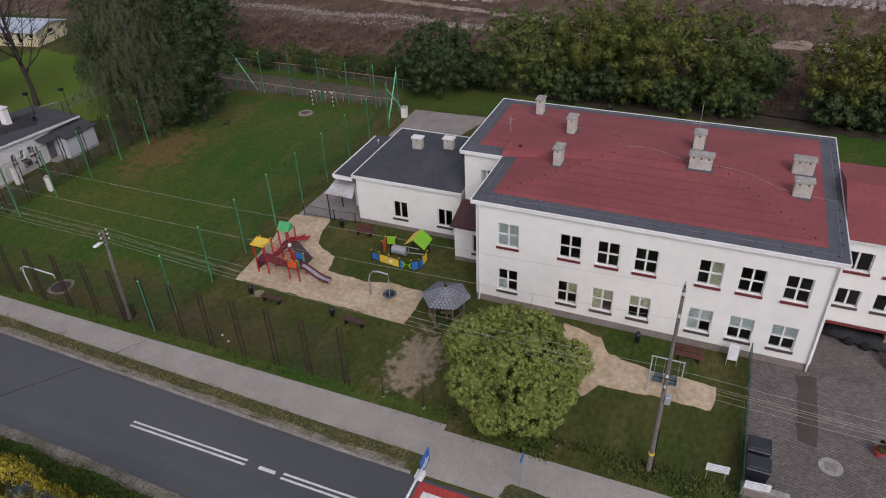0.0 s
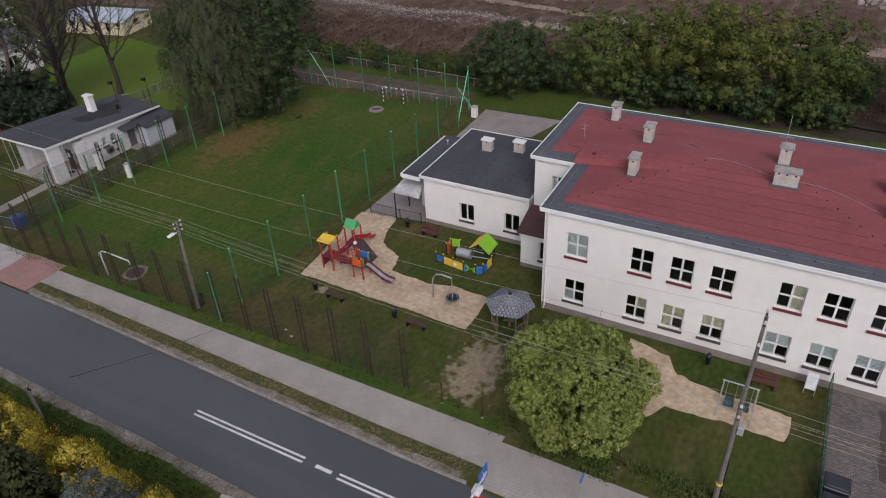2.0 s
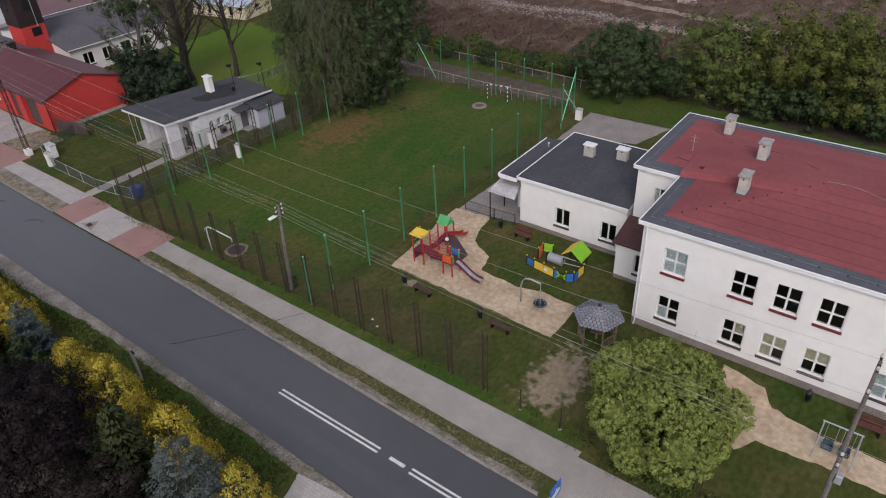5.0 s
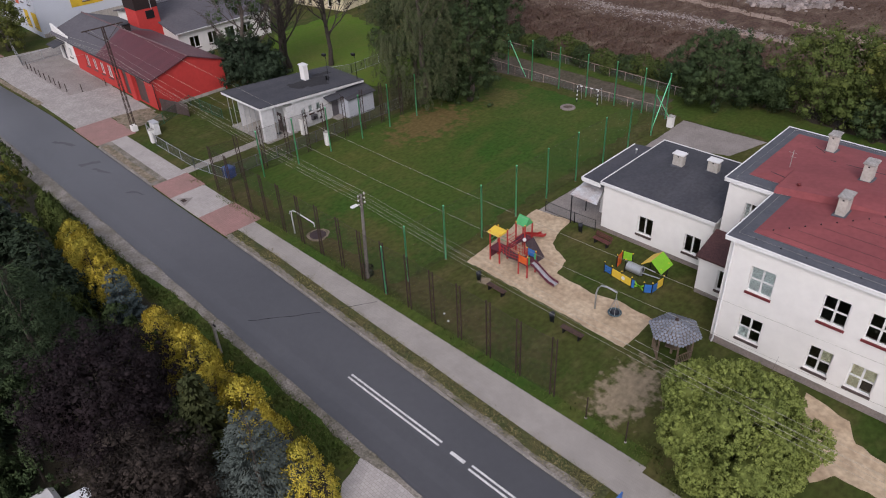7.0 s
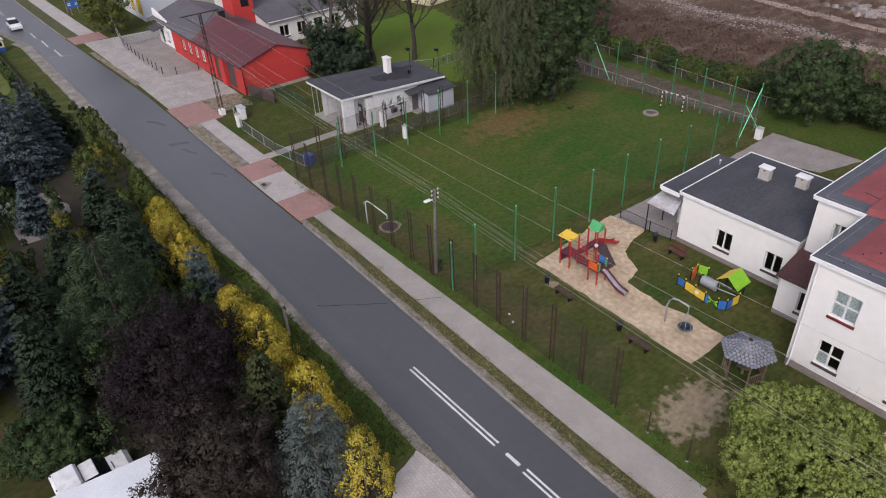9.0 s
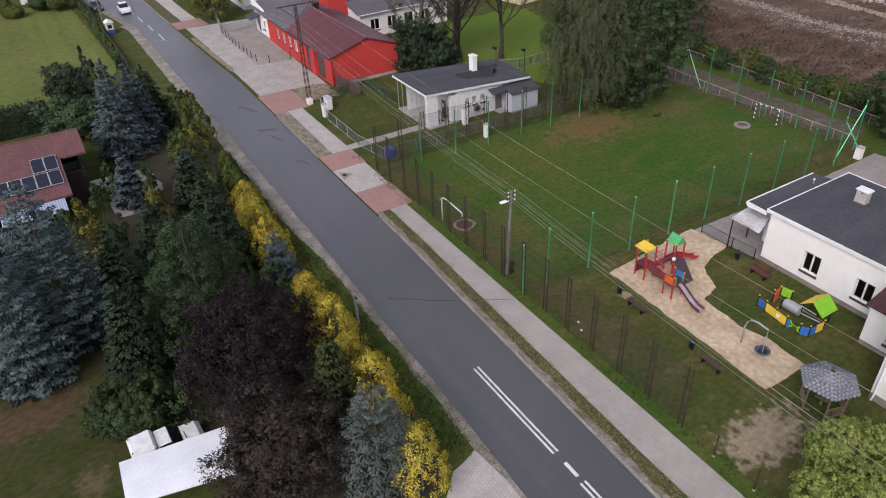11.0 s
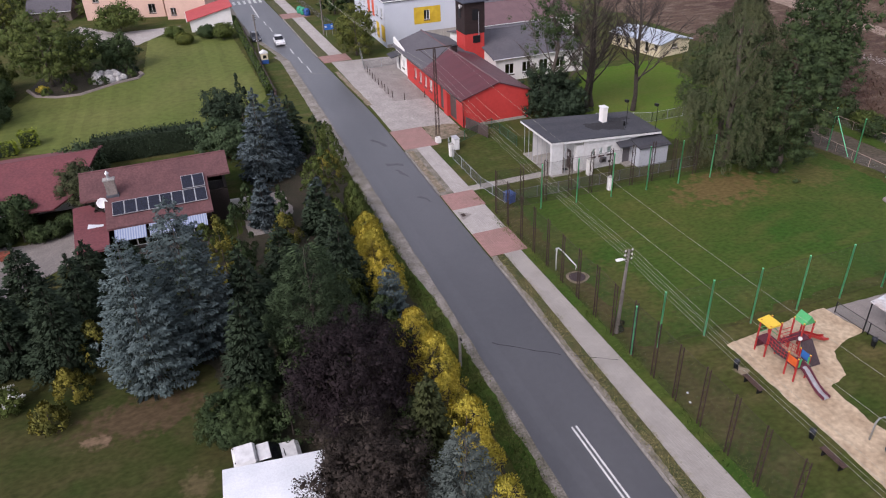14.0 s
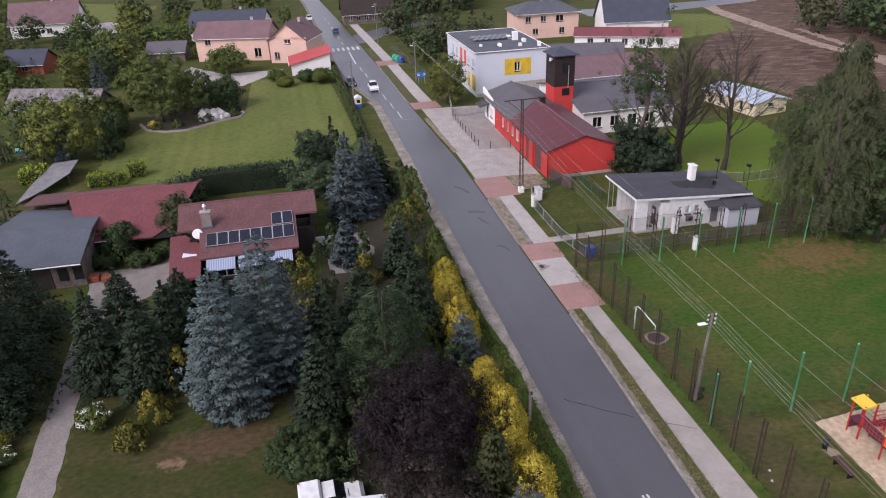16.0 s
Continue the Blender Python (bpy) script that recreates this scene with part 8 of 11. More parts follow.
def green_post(x, y, h=4.95, brace=None):
    t = thing("fence_post", "tall green painted steel ball-fence post", "fence post", Matrix.Translation((x, y, 0)), "green fence posts")
    if "gpost" not in CROWNS:
        CROWNS["gpost"] = (Shape().lathe([(0.068, -0.1), (0.068, 4.95), (0.071, 4.95), (0.071, 5.0), (0.01, 5.02)], 8).mesh("pole", M["green_post"], True), Shape().lathe([(0.10, -0.05), (0.10, 0.02), (0.06, 0.05)], 8).mesh("foot", M["soil"]))
    a, b = CROWNS["gpost"]
    part("pole", a, None, t).matrix_basis = Matrix.Diagonal((1, 1, h / 4.95, 1))
    part("foot", b, None, t)
    if brace:
        part("brace", Shape().tube([(0, 0, h * 0.92), (*brace, 0.0)], 0.045, 6), M["green_post"], t)
    return t


GREEN_E = [(-32.9, 25.5), (-32.8, 27.7), (-32.7, 31.7), (-32.6, 35.9), (-32.6, 40.3), (-32.5, 44.5), (-32.4, 48.8), (-32.3, 53.1), (-32.3, 57.5), (-32.2, 61.8)]
for i, (x, y) in enumerate(GREEN_E):
    green_post(x, y, 4.3 if i == 0 else 4.95, (0.3, 4.0) if i == 9 else None)
for i, (x, y) in enumerate([(-33.2, 66.4), (-36.0, 66.2), (-39.5, 66.1), (-43.4, 66.2), (-47.4, 66.3), (-51.6, 66.4), (-55.5, 66.5)]):
    green_post(x, y, 5.1, (2.4, 0.6) if i == 6 else ((0.6, -4.0) if i == 0 else None))
for x, y in ((-56.0, 30.0), (-55.7, 33.9), (-55.4, 37.8), (-55.3, 42.0), (-55.2, 45.9), (-55.1, 49.9)):
    green_post(x, y, 4.9)
net("ball_net", (-32.9, 28.6), (-32.6, 62.0), 0.05, 4.7, "net_green", "thin green ball net along the pitch")


def rail_fence(name, pts, label, posts=2.4, h=1.05):
    """A low fence: posts, a top rail and mesh."""
    s = thing(name, label, "fence")
    for p, q in zip(pts, pts[1:]):
        L = math.hypot(q[0] - p[0], q[1] - p[1])
        n = max(1, round(L / posts))
        for i in range(n + 1):
            k = i / n
            part("post", Shape().tube([(p[0] + (q[0] - p[0]) * k, p[1] + (q[1] - p[1]) * k, 0), (p[0] + (q[0] - p[0]) * k, p[1] + (q[1] - p[1]) * k, h)], 0.03, 6), M["pale_rail"], s)
        part("rail", Shape().tube([(*p, h), (*q, h)], 0.035, 6), M["pale_rail"], s)
        part("mesh", Shape().add([(*p, 0.05), (*q, 0.05), (*q, h - 0.04), (*p, h - 0.04)], [(0, 1, 2, 3)]), M["mesh"], s)
    return s


rail_fence("low_fence", [(-59.5, 67.2), (-45.5, 66.7), (-33.4, 67.0)], "low faded pink rail fence behind a pitch")
rail_fence("low_fence", [(-66.0, 74.0), (-52.0, 74.0), (-33.5, 73.0)], "low faded pink rail fence along a field")


def panel_fence(name, pts, h, label, post_m="galv", mesh_m="mesh", step=2.5):
    s = thing(name, label, "fence")
    for p, q in zip(pts, pts[1:]):
        L = math.hypot(q[0] - p[0], q[1] - p[1])
        n = max(1, round(L / step))
        for i in range(n + 1):
            x, y = p[0] + (q[0] - p[0]) * i / n, p[1] + (q[1] - p[1]) * i / n
            part("post", Shape().box(x - 0.03, x + 0.03, y - 0.03, y + 0.03, -0.05, h + 0.05, 0.006), M[post_m], s)
        part("rail", Shape().tube([(*p, h), (*q, h)], 0.022, 5).tube([(*p, 0.12), (*q, 0.12)], 0.022, 5), M[post_m], s)
        part("mesh", Shape().add([(*p, 0.1), (*q, 0.1), (*q, h - 0.03), (*p, h - 0.03)], [(0, 1, 2, 3)]), M[mesh_m], s)
    return s


panel_fence("garden_fence", [(-75.2, 27.2), (-71.5, 26.4), (-63.2, 26.4), (-58.6, 27.2)], 1.25, "grey mesh garden fence along the pavement")
panel_fence("garden_fence", [(-75.2, 27.4), (-79.0, 34.6), (-72.0, 34.9)], 1.3, "green mesh garden fence", "green_steel", "mesh_green")
panel_fence("garden_fence", [(-58.6, 28.4), (-58.2, 50.5)], 1.3, "grey mesh fence beside the pitch", "fence_grey")
panel_fence("garden_fence", [(-74.8, 47.5), (-71.8, 54), (-72, 66)], 1.3, "grey mesh fence behind a pavilion")
panel_fence("yard_fence", [(5.65, 36.3), (5.6, 25.3)], 1.5, "green mesh fence with creeper beside a yard", "green_steel", "mesh_green")
panel_fence("street_fence", [(-113.1, 32.4), (-112.7, 26.3), (-121.3, 27.8)], 1.4, "grey metal gate and fence of a forecourt")
panel_fence("street_fence", [(-121.5, 29.5), (-150.0, 27.5), (-178, 26.0)], 1.3, "brown metal street fence", "sill_brown", "mesh")
panel_fence("low_fence", [(-31.2, 42.7), (-28.2, 42.75), (-26.2, 42.9)], 1.0, "low dark metal terrace railing", "black", "mesh")
for i, x in enumerate((-14.9, -12.2, -4.0, 3.2)):
    p = thing("fence_stake", "single rusty steel stake in the grass", "fence post", Matrix.Translation((x, 25.4, 0)), "rusty stakes")
    part("stake", Shape().box(-0.03, 0.03, -0.03, 0.03, -0.1, 1.75, 0.008), M["rust"], p)
    part("foot", Shape().lathe([(0.09, -0.05), (0.09, 0.03), (0.04, 0.06)], 8), M["concrete"], p)


def pillar(x, y, w, h, label="white plastered gate pillar with a cap"):
    s = thing("gate_pillar", label, "pillar", Matrix.Translation((x, y, 0)))
    part("shaft", Shape().box(-w / 2, w / 2, -w / 2, w / 2, -0.1, h, 0.02), M["plaster"], s)
    part("cap", Shape().add([(-w * 0.62, -w * 0.62, h), (w * 0.62, -w * 0.62, h), (w * 0.62, w * 0.62, h), (-w * 0.62, w * 0.62, h), (0, 0, h + 0.2)], [(3, 2, 1, 0), (0, 1, 4), (1, 2, 4), (2, 3, 4), (3, 0, 4)]), M["cap"], s)
    return s


pillar(-72.6, 26.6, 0.5, 1.5)
pillar(-61.2, 38.6, 0.55, 1.9)
pillar(-57.0, 38.6, 0.45, 1.5)
pillar(-31.8, 65.0, 0.6, 1.2, "small white meter cabinet on a base")
s = thing("meter_box", "white electric meter cabinet beside a fence", "cabinet", Matrix.Translation((-74.6, 27.9, 0)))
part("body", Shape().box(-0.6, 0.6, -0.3, 0.3, 0, 1.35, 0.03), M["white_gloss"], s)
part("roof", Shape().box(-0.68, 0.68, -0.38, 0.38, 1.35, 1.45, 0.03), M["alu"], s)
part("door", Shape().box(-0.55, -0.02, -0.325, -0.302, 0.1, 1.25, 0.01), M["white_metal"], s)
part("door", Shape().box(0.02, 0.55, -0.325, -0.302, 0.1, 1.25, 0.01), M["white_metal"], s)


def lamp_pole(x, y, h, lean=(0, 0), lamp=True):
    s = thing("street_lamp", "weathered concrete street-lamp pole with wires", "street lamp", Matrix.Translation((x, y, 0)))
    sh = Shape()
    sh.tube([(0, 0, -0.2), (lean[0] * 0.5, lean[1] * 0.5, h * 0.5), (lean[0], lean[1], h)], [0.17, 0.13, 0.095], 8)
    part("pole", sh, M["pole_concrete"], s, "weathered concrete pole")
    for dz in (0.0, -0.35, -0.7):
        for dy in (-0.28, 0.28):
            part("insulator", Shape().lathe([(0.03, 0), (0.06, 0.04), (0.06, 0.11), (0.03, 0.15)], 8), M["ceramic"], s).matrix_basis = Matrix.Translation((lean[0], lean[1] + dy, h + dz - 0.12))
        part("cross_arm", Shape().box(-0.04, 0.04, -0.34, 0.34, -0.03, 0.03, 0.006), M["rust"], s).matrix_basis = Matrix.Translation((lean[0], lean[1], h + dz - 0.15))
    if lamp:
        a = part("lamp_arm", Shape().tube([(lean[0], lean[1], h - 1.1), (lean[0] - 0.1, lean[1] - 0.25, h - 0.85), (lean[0] - 0.15, lean[1] - 0.5, h - 0.8)], 0.03, 6), M["galv"], s)
        hd = part("lamp_head", Shape().box(-0.14, 0.14, -0.6, 0.0, -0.07, 0.07, 0.05), M["white_gloss"], s, "white lamp head")
        hd.matrix_basis = Matrix.Translation((lean[0] - 0.15, lean[1] - 0.3, h - 0.78))
    return s


lamp_pole(-35.55, 25.93, 7.5, (0.3, 0.1))
bush = thing("climber", "dark ivy clump at the foot of a pole", "shrub", Matrix.Translation((-35.7, 26.1, 0)))
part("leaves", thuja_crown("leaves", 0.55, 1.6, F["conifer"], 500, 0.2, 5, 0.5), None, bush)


def utility_pole(x, y, h, lean=(0, 0)):
    s = thing("utility_pole", "tall weathered concrete utility pole with insulators", "utility pole", Matrix.Translation((x, y, 0)))
    part("pole", Shape().tube([(0, 0, -0.3), (lean[0] * 0.5, lean[1] * 0.5, h * 0.5), (lean[0], lean[1], h)], [0.145, 0.11, 0.075], 8), M["pole_concrete"], s, "weathered concrete pole")
    for z, half in ((h - 0.15, 0.5), (h - 1.5, 0.35), (7.2, 0.4), (6.5, 0.4)):
        k = z / h
        part("cross_arm", Shape().box(-0.05, 0.05, -half, half, -0.04, 0.04, 0.008), M["rust"], s).matrix_basis = Matrix.Translation((lean[0] * k, lean[1] * k, z))
        for dy in (-half + 0.06, half - 0.06):
            part("insulator", Shape().lathe([(0.035, 0), (0.07, 0.05), (0.07, 0.14), (0.035, 0.2)], 8), M["ceramic"], s).matrix_basis = Matrix.Translation((lean[0] * k, lean[1] * k + dy, z + 0.03))
    part("fuse_box", Shape().box(0.1, 0.4, -0.18, 0.18, 5.3, 5.8, 0.03), M["galv"], s, "grey fuse box")
    part("cable_duct", Shape().tube([(0.18, 0.1, 0), (0.16, 0.1, 3.2)], 0.035, 6), M["black"], s)
    part("band", Shape().tube([(0, 0, 1.35), (0, 0, 1.5)], 0.17, 8), M["yellow_play"], s, "yellow warning band")
    return s


utility_pole(1.04, 25.5, 12.4)


def lattice_mast(x, y, h):
    s = thing("lattice_mast", "dark steel lattice mast with a wire cross-arm", "utility pole", Matrix.Translation((x, y, 0)))
    for dx, dy in ((-1, -1), (1, -1), (1, 1), (-1, 1)):
        part("leg", Shape().tube([(dx * 0.22, dy * 0.22, -0.1), (dx * 0.10, dy * 0.10, h)], 0.035, 5), M["rust"], s)
    br = Shape()
    for k in range(14):
        z0, z1 = h * k / 14, h * (k + 1) / 14
        r0, r1 = 0.22 - 0.12 * k / 14, 0.22 - 0.12 * (k + 1) / 14
        sg = 1 if k % 2 else -1
        br.tube([(-sg * r0, -r0, z0), (sg * r1, -r1, z1)], 0.018, 4).tube([(r0, -sg * r0, z0), (r1, sg * r1, z1)], 0.018, 4).tube([(sg * r0, r0, z0), (-sg * r1, r1, z1)], 0.018, 4)
    part("bracing", br, M["rust"], s)
    part("cross_arm", Shape().box(-0.06, 0.06, -2.2, 2.2, h - 0.1, h, 0.01).tube([(0, -1.8, h - 0.1), (0, 0, h - 1.6), (0, 1.8, h - 0.1)], 0.03, 4), M["rust"], s, "wide steel cross-arm")
    part("foot", Shape().box(-0.32, 0.32, -0.32, 0.32, -0.1, 0.7, 0.03), M["plaster"], s, "pale concrete foot")
    return s


lattice_mast(-77.3, 26.6, 11.8)
for x, y, h in ((-128.0, 11.2, 7.6), (-140.0, 25.2, 8.0), (-186.0, 23.8, 10.0)):
    lamp_pole(x, y, h, lamp=h > 7.9)
lp = thing("cable_post", "short grey concrete post with a cable clamp", "post", Matrix.Translation((-36.5, 13.6, 0)))
part("pole", Shape().box(-0.09, 0.09, -0.09, 0.09, -0.1, 2.8, 0.02), M["kerb"], lp)
part("clamp", Shape().box(-0.05, 0.35, -0.05, 0.05, 2.55, 2.65, 0.01), M["black"], lp)


def wire(p, q, sag, r=0.008):
    pts = [(p[0] + (q[0] - p[0]) * k / 12, p[1] + (q[1] - p[1]) * k / 12, p[2] + (q[2] - p[2]) * k / 12 - 4 * sag * (k / 12) * (1 - k / 12)) for k in range(13)]
    w = Shape().tube(pts, r, 4, False)
    return tagged(new("overhead_wire", w.mesh("overhead_wire", M["wire"])), "thin slack overhead electric wire between poles", "wire", "overhead wires")


for dy, za, zb, zc in ((-0.28, 7.6, 7.35, 9.0), (0.28, 7.6, 7.35, 9.2), (-0.28, 7.25, 7.0, 8.6), (0.28, 7.25, 6.7, 8.4), (-0.2, 6.9, 6.55, 8.2)):
    wire((-77.3, 26.6 + dy, zc), (-35.25, 26.03 + dy, za), 0.5)
    wire((-35.25, 26.03 + dy, za), (1.04, 25.5 + dy, zb), 0.45)
    wire((1.04, 25.5 + dy, zb), (46.0, 25.3 + dy, zb + 0.4), 0.5)
    wire((-77.3, 26.6 + dy, zc), (-140.0, 25.2, 7.8), 0.6)
wire((-77.3, 28.0, 11.8), (1.04, 25.9, 12.2), 1.2)
wire((-77.3, 25.2, 11.8), (1.04, 25.1, 10.9), 1.2)
wire((-77.3, 26.6, 9.5), (-95.0, 12.5, 6.0), 0.3)

# ---- playground ----


def play_tower():
    s = thing("play_tower", "red and yellow climbing frame with a slide", "climbing frame")
    red = M["red_play"]

    def post(x, y, h):
        p = part("post", Shape().box(x - 0.05, x + 0.05, y - 0.05, y + 0.05, -0.1, h, 0.012), red, s)
        part("post_cap", Shape().box(x - 0.055, x + 0.055, y - 0.055, y + 0.055, h, h + 0.05, 0.015), M["yellow_play"], p)

    # yellow-roofed tower
    for x, y in ((-30.0, 34.0), (-29.05, 34.0), (-29.05, 34.95), (-30.0, 34.95)):
        post(x, y, 2.75)
    part("deck", Shape().box(-30.05, -29.0, 33.95, 35.0, 1.12, 1.2, 0.01), M["plum"], s, "dark plum deck")
    part("roof", Shape().prism([(-30.15, 33.8), (-28.95, 33.8), (-28.95, 34.75), (-30.15, 34.75)], 2.62, [2.68, 2.68, 2.82, 2.82]), M["yellow_play"], s, "flat yellow roof panel")
    part("panel", Shape().box(-30.0, -29.98, 34.05, 34.9, 0.25, 1.05, 0.005), M["plum"], s, "dark red side panel")
    for z in (1.6, 1.95):
        part("rail", Shape().tube([(-30.0, 34.0, z), (-30.0, 34.95, z)], 0.025, 6).tube([(-30.0, 34.95, z), (-29.05, 34.95, z)], 0.025, 6), M["green_play"], s)
    # bridge
    part("bridge_deck", Shape().add([(-29.0, 34.05, 1.2), (-27.2, 34.05, 1.1), (-27.2, 34.9, 1.1), (-29.0, 34.9, 1.2), (-28.1, 34.05, 0.95), (-28.1, 34.9, 0.95)], [(0, 4, 5, 3), (4, 1, 2, 5)]), M["net_rope"], s, "sagging dark bridge deck")
    for y in (34.02, 34.93):
        for z in (1.35, 1.6, 1.9):
            part("bridge_rail", Shape().tube([(-29.05, y, z + 0.05), (-28.1, y, z - 0.1), (-27.15, y, z)], 0.022, 6), red, s)
        for i in range(7):
            x = -28.95 + i * 0.29
            part("baluster", Shape().tube([(x, y, 1.1), (x, y, 1.85)], 0.018, 5), red, s)
    # slide platform
    for x, y in ((-27.1, 33.95), (-26.25, 33.95), (-26.25, 34.95), (-27.1, 34.95)):
        post(x, y, 1.95)
    part("deck", Shape().box(-27.15, -26.2, 33.9, 35.0, 1.1, 1.18, 0.01), M["plum"], s)
    part("panel", Shape().box(-27.05, -26.3, 33.92, 33.95, 1.2, 1.85, 0.01), M["orange_play"], s, "orange panel")
    part("panel", Shape().box(-27.0, -26.3, 34.95, 34.98, 1.35, 1.95, 0.01), M["blue_play"], s, "blue panel")
    part("panel", Shape().box(-26.24, -26.2, 33.95, 34.2, 1.2, 1.9, 0.01).box(-26.24, -26.2, 34.75, 34.95, 1.2, 1.9, 0.01), M["green_play"], s, "green slide gate")
    ch = Shape()
    prof = [(-26.2, 1.2), (-25.9, 1.12), (-24.7, 0.42), (-24.3, 0.30), (-23.9, 0.28)]
    for (xa, za), (xb, zb) in zip(prof, prof[1:]):
        ch.add([(xa, 34.25, za), (xb, 34.25, zb), (xb, 34.7, zb), (xa, 34.7, za), (xa, 34.25, za - 0.03), (xb, 34.25, zb - 0.03), (xb, 34.7, zb - 0.03), (xa, 34.7, za - 0.03)], [(0, 1, 2, 3), (7, 6, 5, 4), (0, 4, 5, 1), (2, 6, 7, 3)])
    part("chute", ch, M["alu"], s, "shiny steel chute")
    for y in (34.22, 34.73):
        sd = Shape()
        for (xa, za), (xb, zb) in zip(prof, prof[1:]):
            sd.add([(xa, y - 0.02, za - 0.06), (xb, y - 0.02, zb - 0.06), (xb, y - 0.02, zb + 0.14), (xa, y - 0.02, za + 0.2), (xa, y + 0.02, za - 0.06), (xb, y + 0.02, zb - 0.06), (xb, y + 0.02, zb + 0.14), (xa, y + 0.02, za + 0.2)], [(0, 1, 2, 3), (7, 6, 5, 4), (3, 2, 6, 7), (0, 4, 5, 1)])
        part("chute_side", sd, M["plum"], s, "dark red slide cheek")
    part("chute_leg", Shape().tube([(-24.1, 34.3, 0), (-24.1, 34.3, 0.26)], 0.03, 6).tube([(-24.1, 34.65, 0), (-24.1, 34.65, 0.26)], 0.03, 6), M["galv"], s)
    # green-roofed tower
    for x, y in ((-29.3, 36.3), (-28.4, 36.3), (-28.4, 37.2), (-29.3, 37.2)):
        post(x, y, 2.7)
    part("deck", Shape().box(-29.35, -28.35, 36.25, 37.25, 1.12, 1.2, 0.01), M["plum"], s)
    part("roof", Shape().add([(-29.35, 36.25, 2.6), (-28.35, 36.25, 2.6), (-28.35, 37.25, 2.6), (-29.35, 37.25, 2.6), (-29.35, 36.75, 3.25), (-28.35, 36.75, 3.25)], [(0, 1, 5, 4), (2, 3, 4, 5), (0, 4, 3), (1, 2, 5), (3, 2, 1, 0)]), M["green_play"], s, "green gabled roof")
    part("net_ramp", Shape().add([(-28.3, 36.3, 1.2), (-28.3, 37.3, 1.2), (-26.9, 37.0, 0.05), (-26.9, 35.3, 0.05), (-28.3, 36.3, 1.14), (-28.3, 37.3, 1.14), (-26.9, 37.0, 0.0), (-26.9, 35.3, 0.0)], [(0, 3, 2, 1), (4, 5, 6, 7), (0, 4, 7, 3), (1, 2, 6, 5)]), M["net_rope"], s, "dark climbing ramp")
    part("catwalk", Shape().box(-29.25, -28.75, 35.0, 36.3, 1.08, 1.16, 0.01), M["plum"], s)
    for x in (-29.3, -28.7):
        part("bridge_rail", Shape().tube([(x, 34.95, 1.85), (x, 36.3, 1.85)], 0.025, 6).tube([(x, 34.95, 1.5), (x, 36.3, 1.5)], 0.025, 6), red, s)
    # small red slide
    c2 = Shape()
    p2 = [(37.25, 1.18), (37.6, 1.05), (38.9, 0.35), (39.4, 0.25)]
    for (ya, za), (yb, zb) in zip(p2, p2[1:]):
        c2.add([(-29.1, ya, za), (-29.1, yb, zb), (-28.65, yb, zb), (-28.65, ya, za)], [(3, 2, 1, 0)])
        for x in (-29.12, -28.63):
            c2.add([(x - 0.02, ya, za - 0.05), (x - 0.02, yb, zb - 0.05), (x - 0.02, yb, zb + 0.16), (x - 0.02, ya, za + 0.16), (x + 0.02, ya, za - 0.05), (x + 0.02, yb, zb - 0.05), (x + 0.02, yb, zb + 0.16), (x + 0.02, ya, za + 0.16)], [(0, 1, 2, 3), (7, 6, 5, 4), (3, 2, 6, 7)])
    part("small_slide", c2, red, s, "red child slide")
    part("play_ball", Shape().lathe([(0.02, -0.16), (0.12, -0.11), (0.16, 0), (0.12, 0.11), (0.02, 0.16)], 10), M["white_gloss"], s, "white play disc").matrix_basis = Matrix.Translation((-28.35, 36.2, 1.5))
    return s


play_tower()


